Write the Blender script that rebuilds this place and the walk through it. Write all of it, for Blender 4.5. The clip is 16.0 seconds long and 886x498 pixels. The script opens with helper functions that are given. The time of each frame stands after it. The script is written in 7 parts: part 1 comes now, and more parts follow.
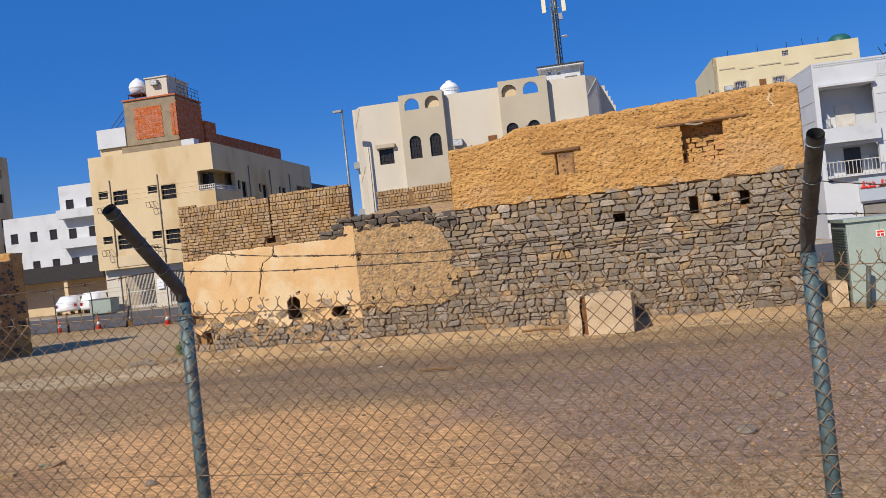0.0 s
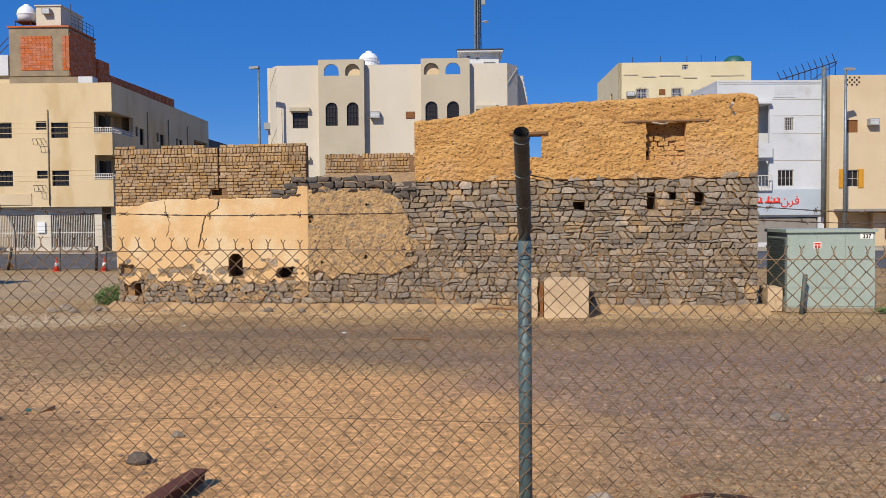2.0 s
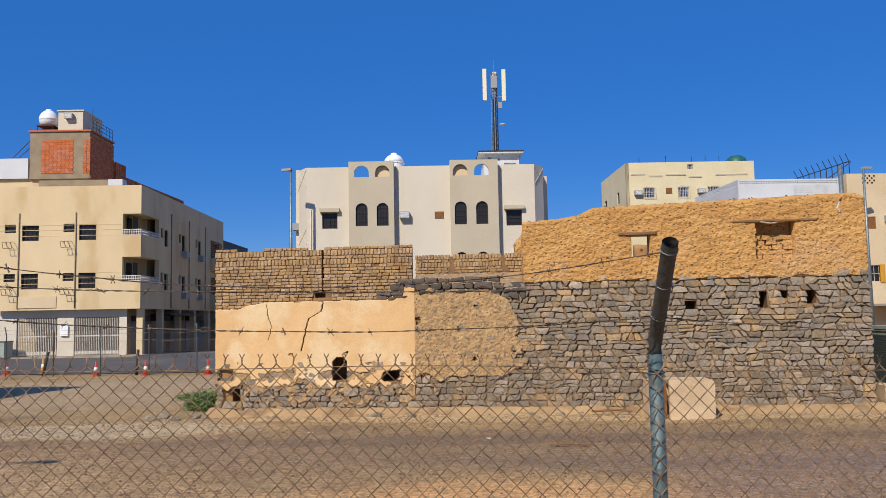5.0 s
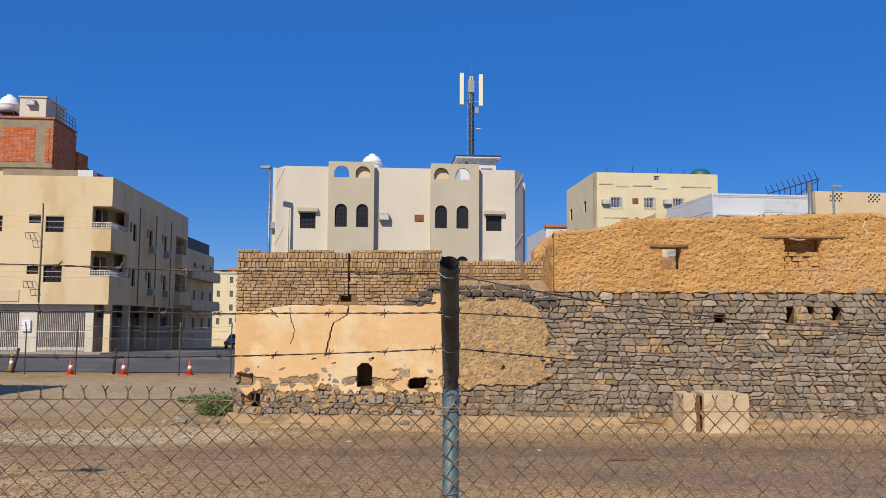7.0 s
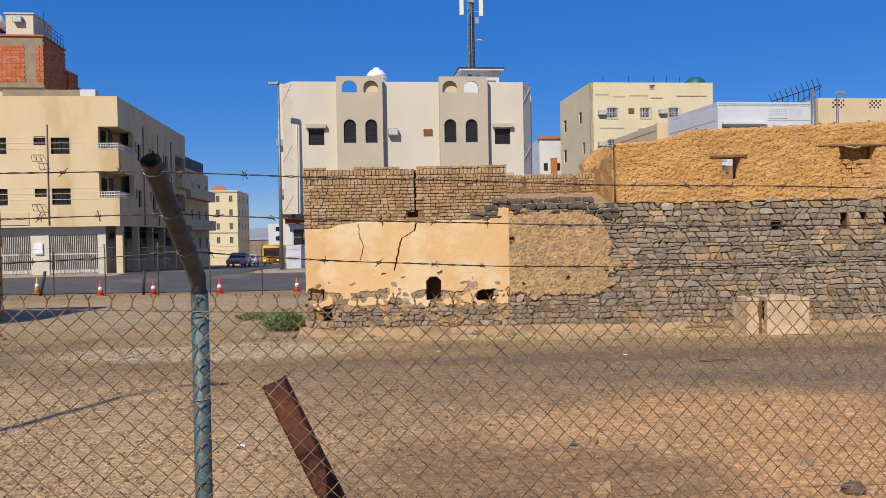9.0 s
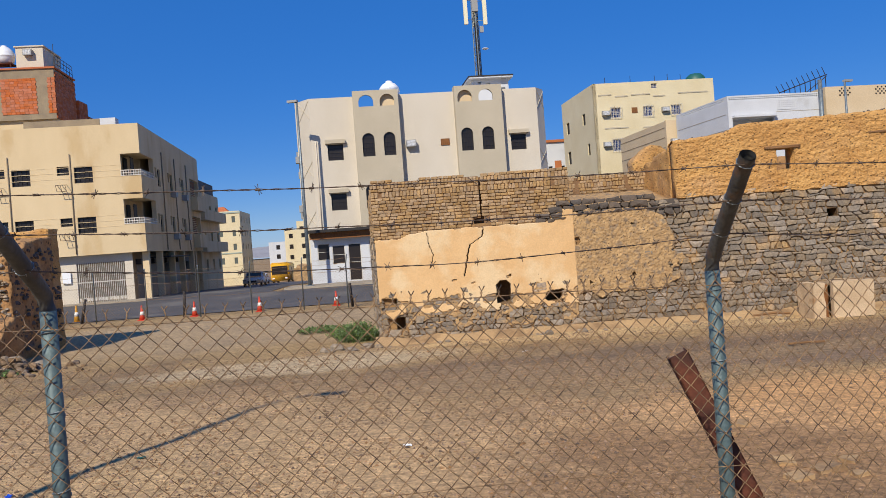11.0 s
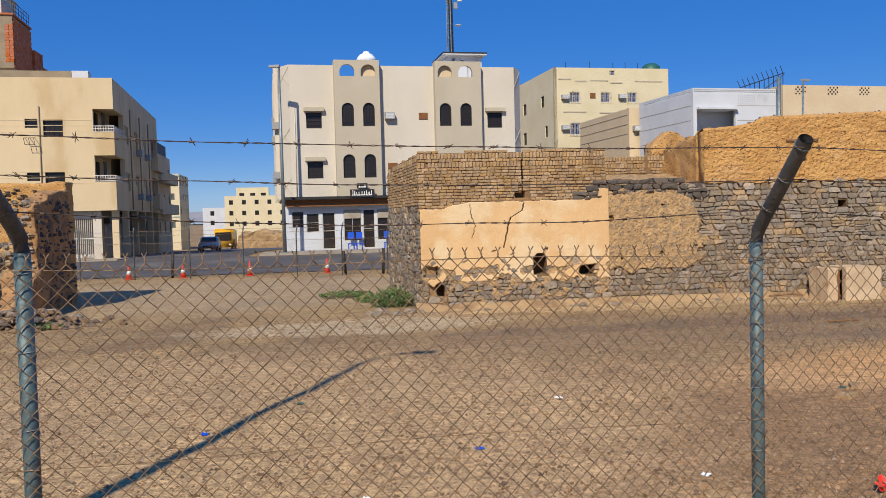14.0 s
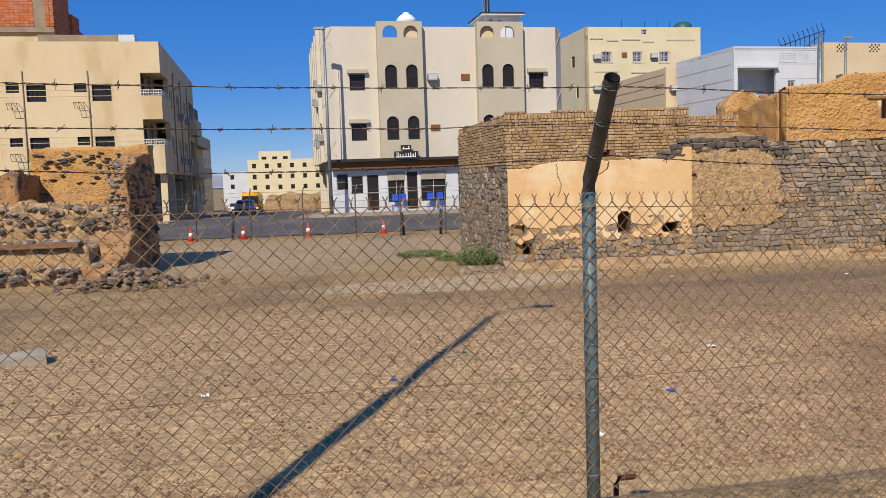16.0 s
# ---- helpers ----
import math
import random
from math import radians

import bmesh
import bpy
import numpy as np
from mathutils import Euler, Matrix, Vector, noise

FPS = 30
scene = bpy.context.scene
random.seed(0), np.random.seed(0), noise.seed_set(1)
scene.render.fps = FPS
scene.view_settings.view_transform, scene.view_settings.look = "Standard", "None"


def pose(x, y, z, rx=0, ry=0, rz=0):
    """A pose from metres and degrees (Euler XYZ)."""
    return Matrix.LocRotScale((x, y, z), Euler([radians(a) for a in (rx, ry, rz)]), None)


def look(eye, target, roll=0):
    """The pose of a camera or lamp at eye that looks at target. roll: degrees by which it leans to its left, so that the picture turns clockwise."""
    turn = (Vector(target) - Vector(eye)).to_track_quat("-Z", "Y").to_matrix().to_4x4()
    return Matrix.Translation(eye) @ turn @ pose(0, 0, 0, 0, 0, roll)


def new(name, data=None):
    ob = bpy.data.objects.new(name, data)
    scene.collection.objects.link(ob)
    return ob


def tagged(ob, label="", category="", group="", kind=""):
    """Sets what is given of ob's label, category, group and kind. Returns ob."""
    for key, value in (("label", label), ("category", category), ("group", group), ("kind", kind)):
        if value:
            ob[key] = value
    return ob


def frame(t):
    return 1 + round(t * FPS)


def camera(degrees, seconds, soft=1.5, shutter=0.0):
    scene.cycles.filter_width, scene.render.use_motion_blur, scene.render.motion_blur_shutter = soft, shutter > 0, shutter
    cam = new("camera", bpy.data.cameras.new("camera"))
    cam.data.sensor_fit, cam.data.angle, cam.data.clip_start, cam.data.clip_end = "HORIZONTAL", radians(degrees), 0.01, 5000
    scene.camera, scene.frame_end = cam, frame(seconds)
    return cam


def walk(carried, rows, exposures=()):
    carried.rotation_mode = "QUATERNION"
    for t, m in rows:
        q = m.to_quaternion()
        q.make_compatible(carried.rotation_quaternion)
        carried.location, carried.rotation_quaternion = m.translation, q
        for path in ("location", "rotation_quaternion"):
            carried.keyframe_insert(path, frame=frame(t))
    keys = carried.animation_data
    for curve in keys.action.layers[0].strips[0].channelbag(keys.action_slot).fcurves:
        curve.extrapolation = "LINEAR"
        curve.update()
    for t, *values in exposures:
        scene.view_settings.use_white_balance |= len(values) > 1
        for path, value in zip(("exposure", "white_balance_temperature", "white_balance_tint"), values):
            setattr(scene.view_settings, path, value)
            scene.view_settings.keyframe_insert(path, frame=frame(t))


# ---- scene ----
cam = camera(57.0, 16.0, soft=0.7)
PATH = [
    (0, (0.516, 3.8, 2.404), (-0.031, 5.724, 2.405), -6.2),
    (0.5, (-0.056, 3.767, 2.31), (-0.485, 5.719, 2.243), -3.9),
    (1, (-0.656, 3.692, 2.334), (-0.963, 5.665, 2.236), -0.8),
    (1.5, (-1.132, 3.615, 2.368), (-1.416, 5.593, 2.274), -0.9),
    (2, (-1.684, 3.51, 2.381), (-1.929, 5.494, 2.311), -0.5),
    (2.5, (-2.261, 3.396, 2.42), (-2.474, 5.385, 2.415), -0.4),
    (3, (-2.885, 3.313, 2.379), (-3.082, 5.303, 2.361), -0.2),
    (3.5, (-3.477, 3.236, 2.431), (-3.663, 5.227, 2.399), -0.3),
    (4, (-4.039, 3.196, 2.445), (-4.223, 5.187, 2.492), -0.3),
    (4.5, (-4.613, 3.142, 2.539), (-4.798, 5.129, 2.68), -0.7),
    (5, (-5.137, 3.233, 2.516), (-5.324, 5.217, 2.684), -1.1),
    (5.2, (-5.343, 3.247, 2.526), (-5.528, 5.229, 2.723), -1.4),
    (7.5, (-8.02, 3.425, 2.672), (-8.028, 5.42, 2.821), -0.2),
    (8, (-8.629, 3.276, 2.664), (-8.631, 5.276, 2.645), -1.8),
    (10.3, (-11.233, 2.693, 2.685), (-11.206, 4.692, 2.643), 0.2),
    (10.5, (-11.415, 2.629, 2.679), (-11.392, 4.629, 2.656), -2.0),
    (11, (-11.893, 2.489, 2.672), (-11.865, 4.489, 2.656), -4.2),
    (11.5, (-12.432, 2.28, 2.681), (-12.342, 4.278, 2.663), -2.8),
    (12, (-13.01, 2.099, 2.667), (-12.901, 4.096, 2.634), -2.0),
    (12.3, (-13.335, 2.026, 2.677), (-13.219, 4.022, 2.633), -2.4),
    (12.5, (-13.541, 1.989, 2.667), (-13.404, 3.983, 2.618), -2.3),
    (13, (-14.095, 1.921, 2.68), (-13.909, 3.912, 2.612), -2.0),
    (13.5, (-14.682, 1.893, 2.686), (-14.482, 3.882, 2.605), -1.7),
    (14, (-15.222, 1.918, 2.692), (-15.011, 3.905, 2.608), -1.5),
    (14.5, (-15.724, 1.93, 2.702), (-15.496, 3.916, 2.621), -2.0),
    (15, (-16.307, 1.92, 2.704), (-16.071, 3.905, 2.628), -2.6),
    (15.5, (-16.936, 1.788, 2.687), (-16.714, 3.773, 2.597), -1.5),
    (16, (-17.469, 1.639, 2.671), (-17.287, 3.623, 2.497), -1.9),
]
walk(cam, [(t, look(eye, target, roll)) for t, eye, target, roll in PATH])

# ---- light ----
SUN_EL, SUN_AZ = radians(40.0), radians(201.5)   # azimuth clockwise from +y
world = bpy.data.worlds.new("sky")
scene.world = world
world.use_nodes = True
_n = world.node_tree.nodes
_sky = _n.new("ShaderNodeTexSky")
_sky.sky_type, _sky.sun_disc = "NISHITA", False
_sky.sun_elevation, _sky.sun_rotation = SUN_EL, SUN_AZ
_sky.altitude, _sky.air_density, _sky.dust_density, _sky.ozone_density = 1400, 1.0, 0.05, 4.6
_hue = _n.new("ShaderNodeHueSaturation")
_hue.inputs["Hue"].default_value, _hue.inputs["Saturation"].default_value = 0.5145, 1.38
world.node_tree.links.new(_sky.outputs[0], _hue.inputs["Color"])
_mix = _n.new("ShaderNodeMix")
_mix.data_type = "RGBA"
_mix.inputs[0].default_value = 0.6
_mix.inputs[7].default_value = (0.42, 1.8, 5.6, 1.0)
world.node_tree.links.new(_hue.outputs[0], _mix.inputs[6])
world.node_tree.links.new(_mix.outputs[2], _n["Background"].inputs[0])
_n["Background"].inputs[1].default_value = 0.112
sun = new("sun", bpy.data.lights.new("sun", "SUN"))
sun.data.energy, sun.data.angle, sun.data.color = 4.8, radians(0.53), (1.0, 0.91, 0.76)
sun.matrix_world = look((100 * math.sin(SUN_AZ) * math.cos(SUN_EL), 100 * math.cos(SUN_AZ) * math.cos(SUN_EL), 100 * math.sin(SUN_EL)), (0, 0, 0))
scene.view_settings.exposure = -0.06


# ---- materials ----
def rgb(r, g, b):
    """Linear colour from 0..255 display values."""
    return tuple(((c / 255 + 0.055) / 1.055) ** 2.4 if c > 10 else c / 255 / 12.92 for c in (r, g, b)) + (1.0,)


def surf(name, c1, c2, scale=1.0, rough=0.85, bump=0.3, fine=40.0, metal=0.0, c3=None, c3_scale=0.4, c3_cut=0.6, per="", spread=0.35, pit_shade=0.0, pit_scale=9.0, bdist=0.02, stretch=(1, 1, 1), sat=(0.7, 1.15), grit=0.35):
    """A matt surface: a coarse and a fine noise between two colours, stains of a third, a shade of its own per piece,
    pit shade painted as dark spots, and bump.
    """
    m = bpy.data.materials.new(name)
    m.use_nodes = True
    nt = m.node_tree
    N, L = nt.nodes, nt.links
    bsdf = N["Principled BSDF"]
    bsdf.inputs["Roughness"].default_value, bsdf.inputs["Metallic"].default_value = rough, metal
    geo = N.new("ShaderNodeNewGeometry")
    mp = N.new("ShaderNodeMapping")
    mp.inputs["Scale"].default_value = stretch
    L.new(geo.outputs["Position"], mp.inputs[0])

    def noise_tex(s, detail=4.0):
        t = N.new("ShaderNodeTexNoise")
        t.inputs["Scale"].default_value, t.inputs["Detail"].default_value = s, detail
        L.new(mp.outputs[0], t.inputs["Vector"])
        return t.outputs[0]

    def ramp(src, lo, hi):
        r = N.new("ShaderNodeMapRange")
        r.inputs[1].default_value, r.inputs[2].default_value = lo, hi
        L.new(src, r.inputs[0])
        return r.outputs[0]

    def mix(fac, a, b, kind="MIX"):
        x = N.new("ShaderNodeMix")
        x.data_type, x.blend_type = "RGBA", kind
        for i, v in ((0, fac), (6, a), (7, b)):
            if isinstance(v, (tuple, float)):
                x.inputs[i].default_value = v
            else:
                L.new(v, x.inputs[i])
        return x.outputs[2]

    coarse, grain = noise_tex(scale), noise_tex(fine)
    col = mix(ramp(coarse, 0.3, 0.7), c1, c2)
    if c3:
        col = mix(ramp(noise_tex(c3_scale, 6.0), c3_cut - 0.06, c3_cut + 0.06), col, c3)
    col = mix(ramp(grain, 0.25, 0.8), col, mix(grit, col, (0.0, 0.0, 0.0, 1.0)))
    if per:
        src = N.new("ShaderNodeObjectInfo").outputs["Random"] if per == "object" else geo.outputs["Random Per Island"]
        hsv = N.new("ShaderNodeHueSaturation")
        L.new(ramp(src, 0, 1), hsv.inputs["Value"])
        N_ = hsv.inputs["Value"].links[0].from_node
        N_.inputs[3].default_value, N_.inputs[4].default_value = 1 - spread, 1 + spread
        mul = N.new("ShaderNodeMath")
        mul.operation, mul.inputs[1].default_value = "MULTIPLY", 7.31
        fr = N.new("ShaderNodeMath")
        fr.operation = "FRACT"
        L.new(src, mul.inputs[0])
        L.new(mul.outputs[0], fr.inputs[0])
        tone = ramp(fr.outputs[0], 0, 1)
        tone.node.inputs[3].default_value, tone.node.inputs[4].default_value = sat
        L.new(tone, hsv.inputs["Saturation"])
        L.new(col, hsv.inputs["Color"])
        col = hsv.outputs[0]
    # pits have no depth: the shade inside them is painted as near-black spots
    if pit_shade:
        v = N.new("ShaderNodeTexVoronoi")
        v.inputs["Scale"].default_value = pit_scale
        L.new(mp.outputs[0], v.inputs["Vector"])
        pit = ramp(v.outputs[0], pit_shade * 0.55, pit_shade)
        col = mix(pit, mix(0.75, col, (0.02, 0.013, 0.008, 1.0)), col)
    L.new(col, bsdf.inputs["Base Color"])
    bp = N.new("ShaderNodeBump")
    bp.inputs["Strength"].default_value, bp.inputs["Distance"].default_value = bump, bdist
    add = N.new("ShaderNodeMath")
    add.operation = "ADD"
    L.new(grain, add.inputs[0])
    L.new(noise_tex(fine / 4.5), add.inputs[1])
    L.new(add.outputs[0], bp.inputs["Height"])
    L.new(bp.outputs[0], bsdf.inputs["Normal"])
    return m


def plain(name, c, rough=0.5, metal=0.0, transmit=0.0):
    m = bpy.data.materials.new(name)
    m.use_nodes = True
    b = m.node_tree.nodes["Principled BSDF"]
    b.inputs["Base Color"].default_value, b.inputs["Roughness"].default_value, b.inputs["Metallic"].default_value = c, rough, metal
    b.inputs["Transmission Weight"].default_value = transmit
    return m


def ground_material():
    """Trodden gravelly earth with patches of orange sand, pale dust and dark damp gravel, each with its own place on the plot."""
    m = surf("earth", rgb(198, 162, 112), rgb(176, 142, 98), 0.9, 0.95, 0.6, 34.0, c3=rgb(158, 128, 92), c3_scale=0.33, c3_cut=0.56, bdist=0.02, grit=0.45)
    nt = m.node_tree
    N, L = nt.nodes, nt.links
    bsdf = N["Principled BSDF"]
    col = bsdf.inputs["Base Color"].links[0].from_socket
    geo = N.new("ShaderNodeNewGeometry")
    warp = N.new("ShaderNodeTexNoise")
    warp.inputs["Scale"].default_value, warp.inputs["Detail"].default_value = 0.7, 5.0
    L.new(geo.outputs["Position"], warp.inputs["Vector"])

    def patch(col, c, cx, cy, rx, ry, rough_edge, strength, turn=0.0):
        mp = N.new("ShaderNodeMapping")
        mp.vector_type = "TEXTURE"
        mp.inputs["Location"].default_value, mp.inputs["Scale"].default_value, mp.inputs["Rotation"].default_value = (cx, cy, 0), (rx, ry, 50), (0, 0, radians(turn))
        L.new(geo.outputs["Position"], mp.inputs[0])
        ln = N.new("ShaderNodeVectorMath")
        ln.operation = "LENGTH"
        L.new(mp.outputs[0], ln.inputs[0])
        ad = N.new("ShaderNodeMath")
        ad.operation = "MULTIPLY_ADD"
        ad.inputs[1].default_value = rough_edge
        L.new(warp.outputs[0], ad.inputs[0])
        L.new(ln.outputs["Value"], ad.inputs[2])
        r = N.new("ShaderNodeMapRange")
        r.inputs[1].default_value, r.inputs[2].default_value = 1.15 + rough_edge * 0.5, 0.8 + rough_edge * 0.5
        r.inputs[4].default_value = strength
        L.new(ad.outputs[0], r.inputs[0])
        x = N.new("ShaderNodeMix")
        x.data_type = "RGBA"
        x.inputs[7].default_value = c
        L.new(r.outputs[0], x.inputs[0])
        L.new(col, x.inputs[6])
        return x.outputs[2]

    col = patch(col, rgb(142, 116, 88), -2.0, 19.4, 13.0, 2.7, 0.7, 0.85)
    col = patch(col, rgb(116, 94, 75), -5.0, 20.4, 8.0, 0.7, 1.3, 0.7, 3)
    col = patch(col, rgb(124, 101, 84), -1.0, 17.6, 6.0, 0.6, 1.4, 0.6, -3)      # dark gravel before the ruin
    col = patch(col, rgb(156, 125, 92), -13.5, 16.5, 7.0, 3.0, 0.8, 0.5)
    col = patch(col, rgb(212, 158, 104), -5.2, 12.6, 4.6, 3.7, 0.5, 0.9)       # orange sand
    col = patch(col, rgb(200, 158, 114), -10.5, 11.5, 4.0, 4.2, 0.8, 0.5)
    col = patch(col, rgb(200, 178, 144), -15.2, 22.0, 3.9, 1.4, 0.9, 0.7, 6)    # pale dust by the corner
    col = patch(col, rgb(206, 174, 128), -4.5, 23.9, 10.0, 0.75, 0.5, 0.7)
    col = patch(col, rgb(184, 158, 126), -20.0, 33.0, 9.0, 7.0, 0.6, 0.6)
    col = patch(col, rgb(146, 110, 76), -9.3, 10.4, 2.9, 3.2, 0.9, 0.8)         # darker brown patch by the fence
    col = patch(col, rgb(160, 128, 98), 2.5, 12.5, 4.0, 3.4, 0.9, 0.6)
    col = patch(col, rgb(210, 172, 126), -17.5, 12.5, 6.5, 6.0, 0.9, 0.55)
    col = patch(col, rgb(140, 114, 100), 1.8, 15.8, 5.0, 3.6, 1.1, 0.7, -8)
    # trodden clods, darker hollows and paler crusts
    for size, low, high in ((1.7, 0.76, 1.15), (9.0, 0.45, 1.32), (26.0, 0.7, 1.2)):
        clod = N.new("ShaderNodeTexNoise")
        clod.inputs["Scale"].default_value, clod.inputs["Detail"].default_value, clod.inputs["Roughness"].default_value = size, 8.0, 0.72
        L.new(geo.outputs["Position"], clod.inputs["Vector"])
        rg = N.new("ShaderNodeMapRange")
        rg.inputs[1].default_value, rg.inputs[2].default_value, rg.inputs[3].default_value, rg.inputs[4].default_value = 0.34, 0.64, low, high
        L.new(clod.outputs[0], rg.inputs[0])
        hv = N.new("ShaderNodeHueSaturation")
        hv.inputs["Hue"].default_value = 0.5015
        L.new(rg.outputs[0], hv.inputs["Value"])
        L.new(col, hv.inputs["Color"])
        col = hv.outputs[0]
    # crumbs of stone and shell in the soil
    v = N.new("ShaderNodeTexVoronoi")
    v.inputs["Scale"].default_value = 22.0
    L.new(geo.outputs["Position"], v.inputs["Vector"])
    r = N.new("ShaderNodeMapRange")
    r.inputs[1].default_value, r.inputs[2].default_value = 0.32, 0.24
    L.new(v.outputs[0], r.inputs[0])
    tint = N.new("ShaderNodeMix")
    tint.data_type, tint.blend_type = "RGBA", "MULTIPLY"
    L.new(r.outputs[0], tint.inputs[0])
    L.new(col, tint.inputs[6])
    bw = N.new("ShaderNodeMapRange")
    L.new(v.outputs["Color"], bw.inputs[0])
    bw.inputs[3].default_value, bw.inputs[4].default_value = 0.3, 1.7
    L.new(bw.outputs[0], tint.inputs[7])
    L.new(tint.outputs[2], bsdf.inputs["Base Color"])
    return m


